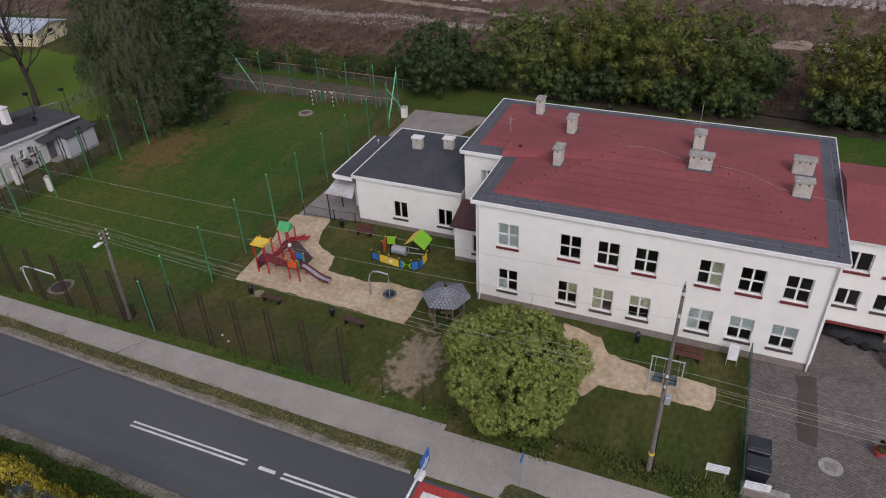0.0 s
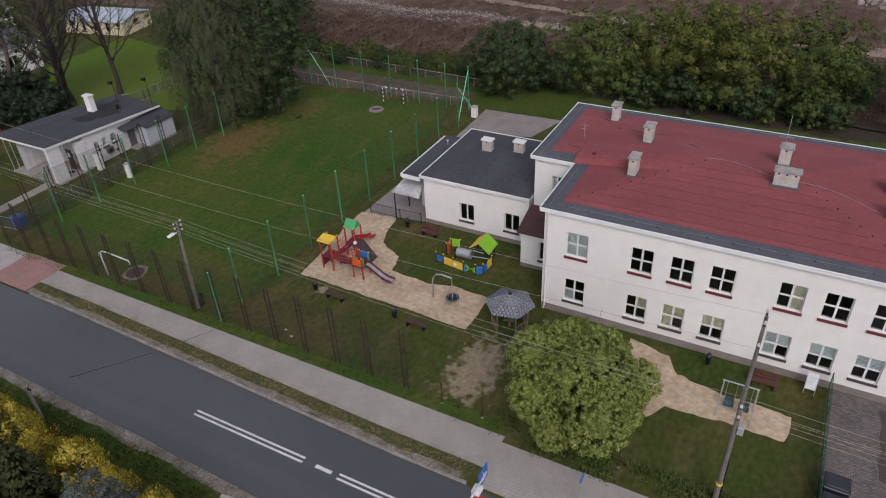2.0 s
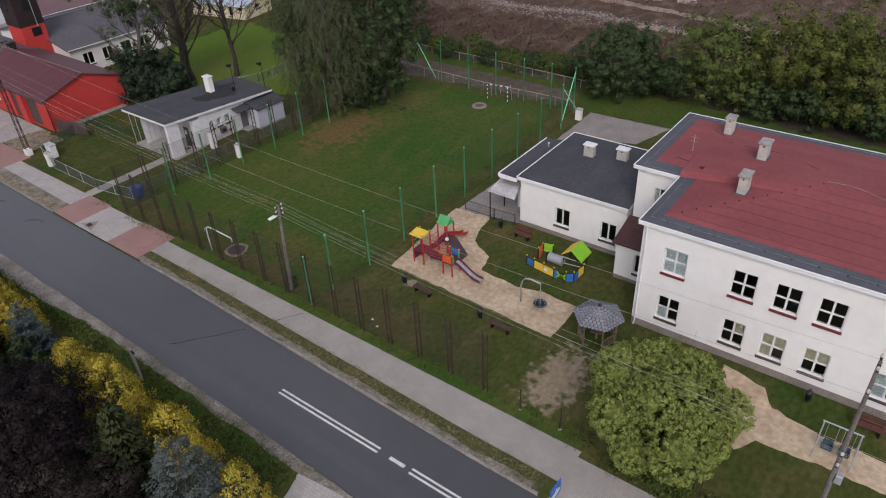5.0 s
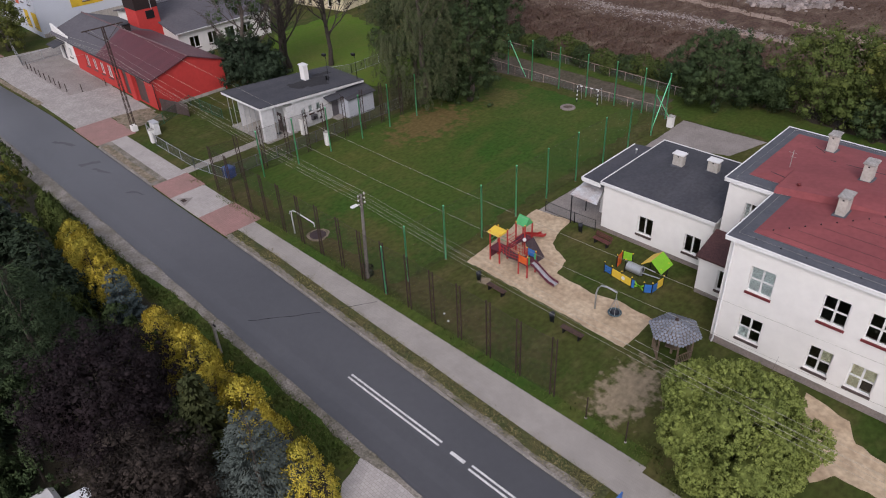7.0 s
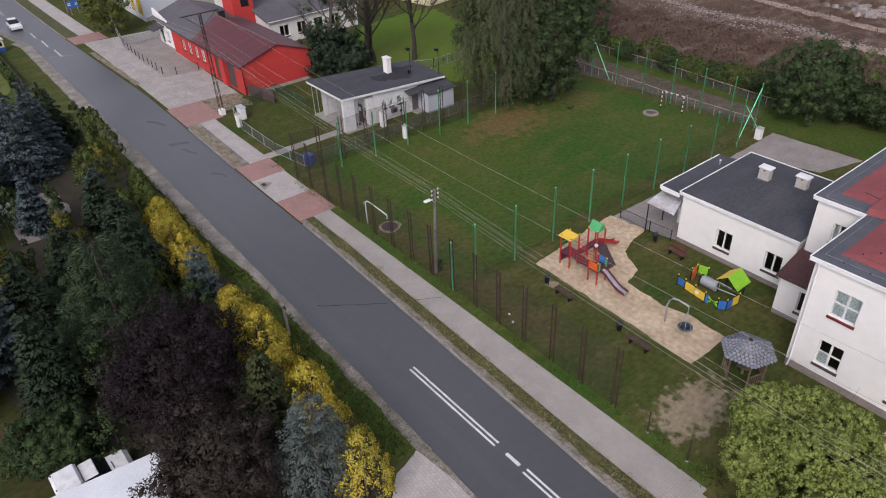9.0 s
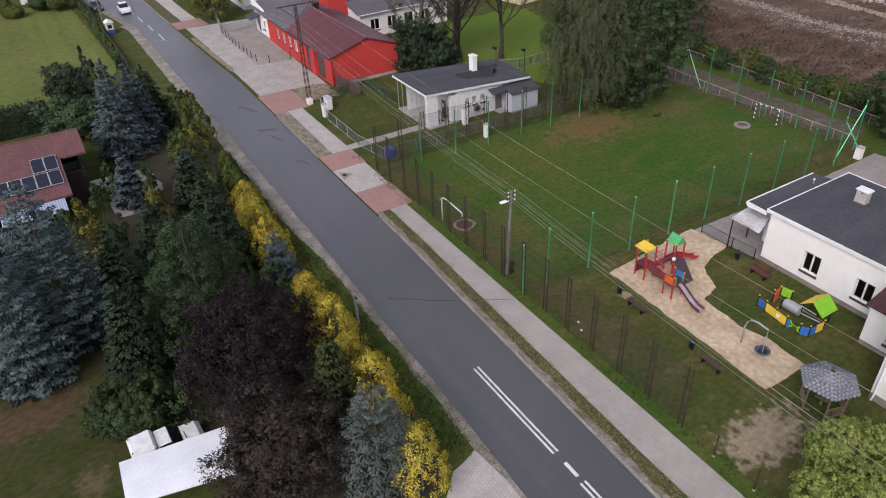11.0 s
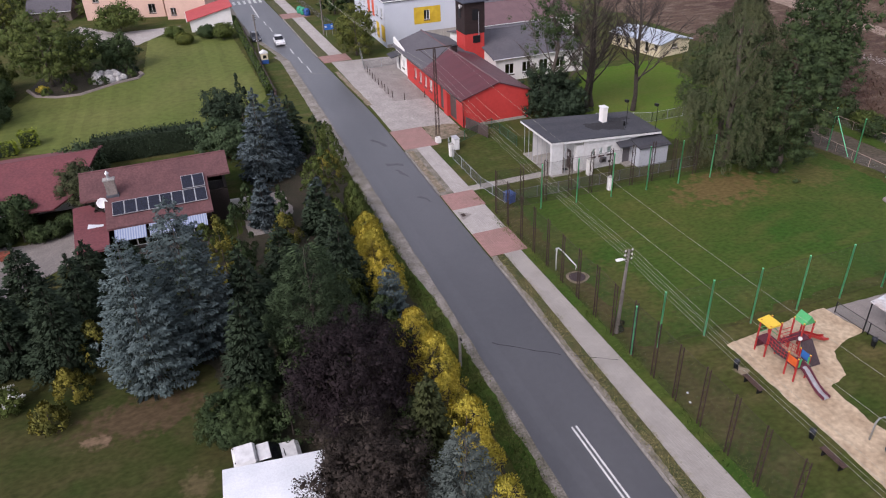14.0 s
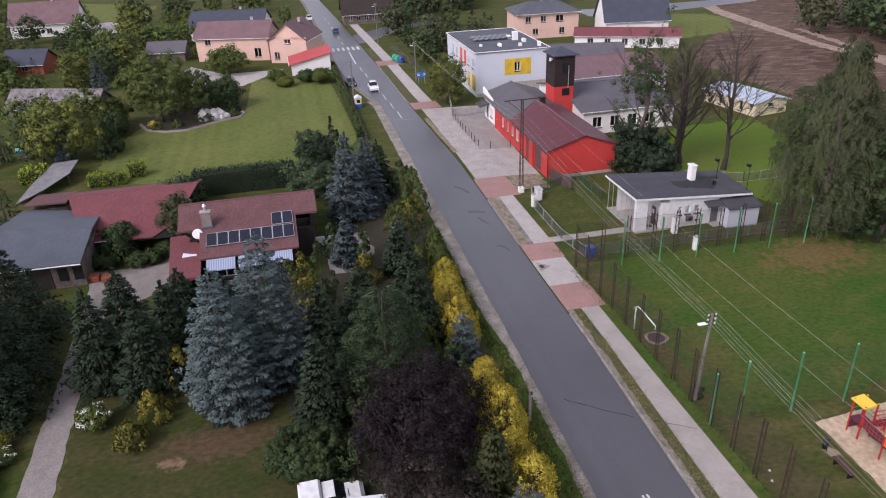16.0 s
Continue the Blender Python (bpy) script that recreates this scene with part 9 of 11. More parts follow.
def play_house():
    s = thing("play_fence", "low colourful play enclosure with a small house", "play equipment")

    def panel(p, q, z0, z1, m, lab=""):
        d = Vector((q[0] - p[0], q[1] - p[1], 0)).normalized()
        n = Vector((-d.y, d.x, 0)) * 0.02
        vs = [(p[0] + n.x, p[1] + n.y, z0), (q[0] + n.x, q[1] + n.y, z0), (q[0] + n.x, q[1] + n.y, z1), (p[0] + n.x, p[1] + n.y, z1), (p[0] - n.x, p[1] - n.y, z0), (q[0] - n.x, q[1] - n.y, z0), (q[0] - n.x, q[1] - n.y, z1), (p[0] - n.x, p[1] - n.y, z1)]
        return part("panel", Shape().add(vs, [(0, 1, 2, 3), (7, 6, 5, 4), (0, 4, 5, 1), (1, 5, 6, 2), (2, 6, 7, 3), (3, 7, 4, 0)]), M[m], s, lab)

    def post(x, y, h=0.95, m="black"):
        p = part("post", Shape().tube([(x, y, -0.05), (x, y, h)], 0.045, 8), M[m], s)
        part("knob", Shape().lathe([(0.02, h), (0.06, h + 0.04), (0.03, h + 0.1)], 8, x, y), M["yellow_play"], p)

    corners = [(-22.3, 38.4), (-21.6, 38.3), (-20.7, 38.2), (-19.75, 38.05), (-18.75, 38.1), (-18.25, 38.4), (-18.1, 39.7)]
    for c in corners:
        post(*c)
    for z in (0.2, 0.4, 0.6):
        panel(corners[0], corners[1], z, z + 0.14, "blue_play", "blue slatted panel")
    panel(corners[1], corners[3], 0.15, 0.8, "yellow_play", "yellow panel with a pale disc")
    part("disc", Shape().lathe([(0.16, 0), (0.16, 0.03), (0.02, 0.035)], 14), M["white_gloss"], s, "pale round disc").matrix_basis = Matrix.Translation((-20.5, 38.14, 0.5)) @ Matrix.Rotation(radians(90), 4, "X")
    panel((-19.72, 38.05), (-19.5, 38.06), 0.1, 0.8, "blue_play", "blue panel")
    for a, b in ((0.62, 0.36), (0.2, 0.40)):
        arc = Shape()
        for i in range(6):
            k0, k1 = i / 6, (i + 1) / 6
            f = lambda k: a + (b - a) * math.sin(k * math.pi)
            x0, x1 = -19.5 + 0.75 * k0, -19.5 + 0.75 * k1
            arc.add([(x0, 38.05, f(k0)), (x1, 38.05, f(k1)), (x1, 38.05, f(k1) + 0.16), (x0, 38.05, f(k0) + 0.16), (x0, 38.1, f(k0)), (x1, 38.1, f(k1)), (x1, 38.1, f(k1) + 0.16), (x0, 38.1, f(k0) + 0.16)], [(0, 1, 2, 3), (7, 6, 5, 4), (3, 2, 6, 7), (0, 4, 5, 1)])
        part("arch", arc, M["lime_play"], s, "pale lime arched bar")
    panel(corners[4], corners[5], 0.1, 0.8, "blue_play", "blue panel")
    panel(corners[5], (-18.18, 39.0), 0.1, 0.75, "blue_play", "blue panel")
    panel((-18.18, 39.0), corners[6], 0.15, 0.85, "yellow_play", "ochre panel")
    # little house
    for x, y in ((-19.9, 39.9), (-18.5, 39.9), (-19.9, 41.0), (-18.5, 41.0)):
        post(x, y, 1.2)
    part("roof", Shape().add([(-20.0, 39.6, 1.25), (-19.95, 41.3, 1.25), (-19.2, 41.3, 1.85), (-19.2, 39.6, 1.85), (-20.0, 39.6, 1.2), (-19.95, 41.3, 1.2), (-19.2, 41.3, 1.8), (-19.2, 39.6, 1.8)], [(0, 3, 2, 1), (4, 5, 6, 7), (0, 1, 5, 4), (3, 7, 6, 2), (0, 4, 7, 3), (1, 2, 6, 5)]), M["yellow_play"], s, "yellow roof slope")
    part("roof", Shape().add([(-19.2, 39.6, 1.86), (-19.2, 41.3, 1.86), (-18.3, 41.3, 1.1), (-18.3, 39.6, 1.1), (-19.2, 39.6, 1.81), (-19.2, 41.3, 1.81), (-18.3, 41.3, 1.05), (-18.3, 39.6, 1.05)], [(0, 3, 2, 1), (4, 5, 6, 7), (0, 1, 5, 4), (3, 7, 6, 2), (0, 4, 7, 3), (1, 2, 6, 5)]), M["lime_play"], s, "lime green roof slope")
    tn = Shape()
    rings = []
    for x in (-21.1, -19.9):
        rings.append([(x, 39.75 + 0.38 * math.cos(a * math.pi / 8), 0.5 + 0.38 * math.sin(a * math.pi / 8)) for a in range(16)])
    tn.add(rings[0] + rings[1], [(i, (i + 1) % 16, 16 + (i + 1) % 16, 16 + i) for i in range(16)])
    part("tunnel", tn, M["galv"], s, "grey crawl tunnel", True)
    panel((-22.0, 40.3), (-21.9, 39.6), 0.1, 1.1, "orange_play", "brown-orange panel")
    panel((-21.9, 40.35), (-21.2, 40.5), 0.45, 1.15, "lime_play", "lime green panel")
    for c in ((-22.0, 39.6), (-22.0, 40.3), (-21.2, 40.5), (-21.2, 39.5)):
        post(*c, 1.1)
    part("beam", Shape().tube([(-19.9, 39.6, 0.5), (-18.4, 39.7, 0.6)], 0.04, 6).tube([(-19.9, 39.6, 1.1), (-18.8, 39.7, 1.0)], 0.03, 6), M["galv"], s)
    return s


play_house()


def nest_swing(x, y, reach, label, turn=0.0, h=2.35):
    s = thing("nest_swing", label, "swing", Matrix.Translation((x, y, 0)) @ Matrix.Rotation(turn, 4, "Z"))
    pts = [(0, 0, -0.1), (0, 0, h * 0.62), (reach * 0.07, 0, h * 0.82), (reach * 0.22, 0, h * 0.95), (reach * 0.5, 0, h), (reach, 0, h * 0.97)]
    part("bent_pole", Shape().tube(pts, 0.06, 8), M["galv"], s, "bent galvanised pole", True)
    ring = Shape()
    n = 18
    c = [(reach + 0.44 * math.cos(2 * math.pi * i / n), 0.44 * math.sin(2 * math.pi * i / n), 0.55) for i in range(n + 1)]
    ring.tube(c, 0.06, 6, False)
    rg = part("nest_ring", ring, M["teal_rope"], s, "dull teal padded ring")
    web = Shape()
    for i in range(n):
        a, b = c[i], c[i + 1]
        m1 = (reach + (a[0] - reach) * 0.5, a[1] * 0.5, 0.34)
        m2 = (reach + (b[0] - reach) * 0.5, b[1] * 0.5, 0.34)
        web.add([a, b, m2, m1, (reach, 0, 0.28)], [(0, 1, 2, 3), (3, 2, 4)])
    part("nest_net", web, M["bin_dark"], rg, "dark woven seat")
    rp = Shape()
    for i in range(0, n, 3):
        rp.tube([c[i], (reach, 0, h - 0.5)], 0.012, 4)
    rp.tube([(reach, 0, h - 0.5), (reach, 0, h)], 0.02, 5)
    part("ropes", rp, M["galv"], s)
    return s


nest_swing(-20.35, 34.3, 1.6, "bent-pole nest swing over trodden sand")
arm = thing("swing_pole", "white bent-pole swing frame beside a fence", "swing", Matrix.Translation((-45.2, 25.95, 0)))
part("bent_pole", Shape().tube([(0, 0, -0.1), (-0.05, 0, 1.5), (0.0, 0, 2.1), (0.25, 0, 2.38), (0.8, 0, 2.45), (3.3, -0.05, 2.4)], 0.055, 8), M["white_gloss"], arm, "white painted bent pole", True)
part("hook", Shape().tube([(3.3, -0.05, 2.4), (3.36, -0.05, 2.2), (3.28, -0.05, 2.02)], 0.04, 6), M["white_gloss"], arm, "", True)
part("hook", Shape().tube([(0.25, 0, 2.38), (0.12, -0.2, 2.3), (0.1, -0.25, 2.1)], 0.03, 6), M["white_gloss"], arm, "", True)
patch("rubber_mat", [(-43.5 + 0.72 * math.cos(a * math.pi / 12), 27.1 + 0.72 * math.sin(a * math.pi / 12)) for a in range(24)], 0.03, M["net_rope"], "dark round rubber mat on the grass", "mat", 0)
patch("trodden_ring", [(-43.5 + 0.98 * math.cos(a * math.pi / 12), 27.1 + 0.98 * math.sin(a * math.pi / 12)) for a in range(24)], 0.024, M["soil"], "worn soil ring round a rubber mat", "soil", 0.1)


def pair_swing():
    s = thing("swing_set", "grey steel frame swing with two blue seats", "swing", Matrix.Translation((0.95, 32.2, 0)))
    for x in (-0.95, 0.95):
        for y in (-0.75, 0.75):
            part("leg", Shape().tube([(x, y, -0.05), (x * 0.97, 0, 2.25)], 0.04, 8), M["galv"], s)
    part("top_bar", Shape().tube([(-1.0, 0, 2.25), (1.0, 0, 2.25)], 0.045, 8), M["galv"], s)
    for x in (-0.42, 0.42):
        st = part("seat", Shape().box(x - 0.28, x + 0.28, -0.25, 0.25, 0.45, 0.52, 0.02).box(x - 0.28, x + 0.28, 0.2, 0.25, 0.5, 0.85, 0.02).box(x - 0.3, x - 0.25, -0.22, 0.22, 0.5, 0.72, 0.02).box(x + 0.25, x + 0.3, -0.22, 0.22, 0.5, 0.72, 0.02), M["teal_rope"], s, "blue bucket seat")
        part("chain", Shape().tube([(x - 0.27, 0, 0.6), (x - 0.27, 0, 2.2)], 0.012, 4).tube([(x + 0.27, 0, 0.6), (x + 0.27, 0, 2.2)], 0.012, 4), M["galv"], st)
    return s


pair_swing()


def bench(x, y, turn, L=1.75, wood="bench_wood", label="low slatted wooden bench on dark legs", back=False):
    s = thing("bench", label, "bench", Matrix.Translation((x, y, 0)) @ Matrix.Rotation(radians(turn), 4, "Z"))
    for sx in (-1, 1):
        part("leg", Shape().box(sx * L * 0.36 - 0.04, sx * L * 0.36 + 0.04, -0.2, 0.2, -0.02, 0.42, 0.01), M["black"], s)
    for i in range(4):
        part("slat", Shape().box(-L / 2, L / 2, -0.22 + i * 0.115, -0.12 + i * 0.115, 0.42, 0.465, 0.008), M[wood], s)
    if back:
        for i in range(3):
            part("back_slat", Shape().box(-L / 2, L / 2, 0.25 + 0.03 * i, 0.29 + 0.03 * i, 0.52 + i * 0.14, 0.63 + i * 0.14, 0.008), M[wood], s)
        for sx in (-1, 1):
            part("back_post", Shape().tube([(sx * L * 0.36, 0.22, 0.4), (sx * L * 0.36, 0.37, 0.95)], 0.025, 6), M["black"], s)
    return s


bench(-26.85, 31.1, -2)
bench(-19.85, 30.85, 0)
bench(-24.6, 41.45, -4, 1.6, "red_wood", "red-brown slatted bench with a back", True)
bench(2.1, 35.1, 0, 1.7, "red_wood", "red-brown slatted bench with a back", True)


def litter_bin(x, y, label="small dark litter bin on a post"):
    s = thing("litter_bin", label, "bin", Matrix.Translation((x, y, 0)))
    part("post", Shape().tube([(0, 0.2, -0.05), (0, 0.2, 1.1)], 0.03, 6), M["black"], s)
    part("bucket", Shape().lathe([(0.15, 0.35), (0.19, 0.85), (0.20, 0.86), (0.16, 0.84), (0.13, 0.4)], 12), M["bin_dark"], s, "", True)
    part("hood", Shape().lathe([(0.21, 0.98), (0.12, 1.08), (0.02, 1.1)], 12), M["bin_dark"], s)
    return s


for x, y in ((-28.6, 31.1), (-21.6, 30.9), (-26.8, 41.6), (-1.2, 35.4)):
    litter_bin(x, y)


def gazebo():
    s = thing("gazebo", "hexagonal wooden gazebo with a grey shingle roof", "gazebo", Matrix.Translation((-14.05, 33.75, 0)) @ Matrix.Rotation(radians(12), 4, "Z") @ Matrix.Diagonal((0.86, 0.86, 0.97, 1)))
    R = 1.95
    hexa = [(R * math.cos(math.pi / 3 * i), R * math.sin(math.pi / 3 * i)) for i in range(6)]
    for i, (x, y) in enumerate(hexa):
        part("post", Shape().box(x * 0.74 - 0.06, x * 0.74 + 0.06, y * 0.74 - 0.06, y * 0.74 + 0.06, -0.05, 2.2, 0.01), M["raw_wood"], s)
        x2, y2 = hexa[(i + 1) % 6]
        if i != 4:
            for z in (0.15, 0.85):
                part("rail", Shape().tube([(x * 0.74, y * 0.74, z), (x2 * 0.74, y2 * 0.74, z)], 0.035, 6), M["raw_wood"], s)
            for k in range(1, 8):
                t = k / 8
                bx, by = (x + (x2 - x) * t) * 0.74, (y + (y2 - y) * t) * 0.74
                part("baluster", Shape().box(bx - 0.03, bx + 0.03, by - 0.02, by + 0.02, 0.1, 0.85), M["raw_wood"], s)
    core = Shape().add([(x, y, 2.1) for x, y in hexa] + [(0, 0, 2.95)], [(i, (i + 1) % 6, 6) for i in range(6)] + [(5, 4, 3, 2, 1, 0)])
    rf = part("roof", core, M["old_board"], s, "boarded roof")
    tile = Shape().add([(-0.105, 0, 0), (0.105, 0, 0), (0.105, -0.14, -0.006), (0.06, -0.20, -0.008), (-0.06, -0.20, -0.008), (-0.105, -0.14, -0.006), (-0.105, 0, 0.012), (0.105, 0, 0.012), (0.105, -0.14, 0.012), (0.06, -0.20, 0.012), (-0.06, -0.20, 0.012), (-0.105, -0.14, 0.012)],
                       [(6, 11, 10, 9, 8, 7), (0, 1, 2, 3, 4, 5), (2, 8, 9, 3), (3, 9, 10, 4), (4, 10, 11, 5)]).mesh("shingle", M["shingle"])
    for i in range(6):
        a = Vector((*hexa[i], 2.1))
        b = Vector((*hexa[(i + 1) % 6], 2.1))
        top_ = Vector((0, 0, 2.95))
        ex = (b - a).normalized()
        mid = (a + b) / 2
        up = (top_ - mid).normalized()
        nz = ex.cross(up)
        H = (top_ - mid).length
        for r in range(8):
            y = 0.12 + r * H / 8.3
            w = (b - a).length * (1 - y / H) + 0.16
            n = max(1, int(w / 0.26))
            for k in range(n):
                c = mid + up * y + ex * ((k + 0.5) / n - 0.5) * w + nz * 0.02
                o = part("shingle", tile, None, rf)
                o.matrix_basis = Matrix((( *ex, c.x), (*up, c.y), (*nz, c.z), (0, 0, 0, 1))).to_3x3().transposed().to_4x4()
                o.matrix_basis.translation = c
    part("finial", Shape().lathe([(0.16, 2.93), (0.10, 3.02), (0.05, 3.08), (0.02, 3.2)], 8), M["rust"], s, "rusty finial")
    part("table", Shape().box(-0.45, 0.45, -0.4, 0.4, 0.68, 0.74, 0.01).box(-0.08, 0.08, -0.08, 0.08, 0, 0.68), M["raw_wood"], s)
    return s


gazebo()


def goal():
    s = thing("goal", "small striped black and white football goal", "goal", Matrix.Translation((-43.4, 64.4, 0)) @ Matrix.Rotation(0.12, 4, "Z"))
    for k, (p, q) in enumerate((((0, 0, 0), (0, 0, 2)), ((2.6, 0, 0), (2.6, 0, 2)), ((0, 0, 2), (2.6, 0, 2)))):
        for i in range(8):
            a = [p[j] + (q[j] - p[j]) * i / 8 for j in range(3)]
            b = [p[j] + (q[j] - p[j]) * (i + 1) / 8 for j in range(3)]
            part("bar_stripe", Shape().tube([a, b], 0.05, 6), M["white_gloss"] if i % 2 else M["black"], s)
    for x in (0, 2.6):
        part("back_frame", Shape().tube([(x, 0, 2), (x, 0.8, 1.9), (x, 1.2, 0)], 0.025, 5), M["galv"], s)
    return s


goal()
ty = thing("tyre_ring", "worn dark concrete ring in the grass", "ring", Matrix.Translation((-43.2, 62.4, 0)))
part("rim", Shape().lathe([(0.55, -0.05), (0.55, 0.16), (0.75, 0.18), (0.85, 0.12), (0.9, -0.05)], 18), M["plinth"], ty)
part("fill", Shape().lathe([(0.54, -0.05), (0.54, 0.06), (0.1, 0.07)], 14), M["cinder"], ty)

# ---- vehicles, street things and gardens ----
M.update({
    "car_white": mat("white_car_paint", (0.75, 0.75, 0.75), s1=2, rough=0.25, bump=0, var=0.02, spec=0.5),
    "car_dark": mat("dark_car_paint", (0.03, 0.033, 0.04), s1=2, rough=0.25, bump=0, var=0.05, spec=0.5),
    "car_blue": mat("blue_car_paint", (0.04, 0.09, 0.18), s1=2, rough=0.25, bump=0, var=0.05, spec=0.5),
    "car_glass": mat("dark_car_glass", (0.012, 0.014, 0.017), s1=2, rough=0.08, bump=0, var=0.05, spec=0.6),
    "tyre": mat("tyre_rubber", (0.018, 0.018, 0.019), s1=2, rough=0.9),
    "red_light": mat("red_lamp_glass", (0.4, 0.02, 0.02), s1=2, rough=0.2, bump=0),
    "blue_plastic": mat("blue_plastic", (0.03, 0.09, 0.28), s1=2, rough=0.45, bump=0.02),
    "green_plastic": mat("green_plastic", (0.03, 0.30, 0.17), s1=2, rough=0.45, bump=0.02),
    "terracotta": mat("red_flower_pot", (0.35, 0.06, 0.045), s1=2),
    "rock": mat("pale_garden_rock", (0.55, 0.53, 0.50), (0.38, 0.36, 0.34), s1=1.5, s2=5, var=0.25),
    "rubble": mat("building_rubble", (0.44, 0.40, 0.37), (0.22, 0.18, 0.155), s1=0.8, s2=4, isl=0.45),
    "gravel": mat("grey_gravel", (0.25, 0.225, 0.205), (0.20, 0.18, 0.165), s1=1.0, s2=8, bump=0.5, bs=20, var=0.2),
    "dark_soil": mat("dark_garden_soil", (0.045, 0.036, 0.024), (0.03, 0.03, 0.016), s1=0.8, s2=5, bump=0.7),
    "weeds": mat("russet_weeds", (0.125, 0.062, 0.050), (0.095, 0.066, 0.042), s1=0.3, s2=2, bump=0, isl=0.4, leafy=0.2),
    "lime_hedge": foliage("yellow_green_hedge", (0.24, 0.29, 0.03), (0.16, 0.21, 0.025)),
})


def car(x, y, turn, paint, label, L=4.2, W=1.75, estate=0.0):
    s = thing("car", label, "car", Matrix.Translation((x, y, -0.1)) @ Matrix.Rotation(radians(turn), 4, "Z"))
    h = L / 2
    side = [(-h, 0.35), (-h + 0.05, 0.75), (-h + 0.25, 0.92), (h - 1.35, 0.92), (h - 0.25, 0.78), (h, 0.62), (h, 0.32), (h - 0.1, 0.22), (-h + 0.1, 0.22)]

    def loft(profile, w0, w1, zt):
        sh = Shape()
        n = len(profile)
        vs = []
        for sy in (-1, 1):
            for px, pz in profile:
                k = max(0.0, (pz - 0.5)) / max(zt - 0.5, 0.1)
                vs.append((px, sy * (w0 + (w1 - w0) * k) / 2, pz))
        fs = [tuple(range(n)), tuple(range(2 * n - 1, n - 1, -1))] + [(i, n + i, n + (i + 1) % n, (i + 1) % n) for i in range(n)]
        return sh.add(vs, fs)

    part("body", loft(side, W, W - 0.08, 0.92), M[paint], s)
    cab = [(-h + 0.25 - 0.15 * estate, 0.90), (-h + 0.65 - 0.35 * estate, 1.40), (h - 2.2, 1.45), (h - 1.3, 0.90)]
    part("cabin", loft(cab, W - 0.1, W - 0.42, 1.45), M["car_glass"], s, "dark glass cabin")
    roof = [(-h + 0.62 - 0.35 * estate, 1.41), (-h + 0.75 - 0.35 * estate, 1.47), (h - 2.35, 1.49), (h - 2.15, 1.43)]
    part("roof", loft(roof, W - 0.40, W - 0.46, 1.49), M[paint], s)
    for i, (wx, sy) in enumerate(((-h + 0.8, -1), (-h + 0.8, 1), (h - 0.85, -1), (h - 0.85, 1))):
        m = Matrix.Translation((wx, sy * (W / 2 - 0.1), 0.31)) @ Matrix.Rotation(radians(90), 4, "X")
        wl_ = part("wheel", Shape().lathe([(0.18, -0.1), (0.30, -0.1), (0.315, -0.05), (0.315, 0.05), (0.30, 0.1), (0.18, 0.1)], 16), M["tyre"], s, "", True)
        wl_.matrix_basis = m
        part("rim", Shape().lathe([(0.05, -0.105), (0.19, -0.09), (0.19, 0.09), (0.05, 0.105)], 12), M["alu"], wl_)
    for sy in (-1, 1):
        part("headlight", Shape().box(h - 0.12, h + 0.01, sy * (W / 2 - 0.28) - 0.16, sy * (W / 2 - 0.28) + 0.16, 0.58, 0.72, 0.02), M["alu"], s)
        part("tail_light", Shape().box(-h - 0.01, -h + 0.1, sy * (W / 2 - 0.2) - 0.1, sy * (W / 2 - 0.2) + 0.1, 0.62, 0.85, 0.02), M["red_light"], s)
        part("mirror", Shape().box(h - 1.6, h - 1.45, sy * (W / 2 + 0.08) - 0.08, sy * (W / 2 + 0.08) + 0.08, 0.88, 1.0, 0.02), M[paint], s)
    part("number_plate", Shape().box(h, h + 0.015, -0.26, 0.26, 0.38, 0.5), M["white_sign"], s)
    return s


car(-137.4, 16.0, 0, "car_white", "white saloon car driving on the road")
car(-142.3, 12.2, 0, "car_dark", "dark estate car parked at the kerb", 4.3, 1.75, 1)
car(-208.0, 14.6, 180, "car_blue", "blue hatchback on the far road", 4.0, 1.7, 1)
car(-236.0, 8.6, 0, "car_white", "white car parked by the far kerb")
car(-249.5, -61.0, 75, "car_white", "white car parked beside a villa", 4.4, 1.8, 1)


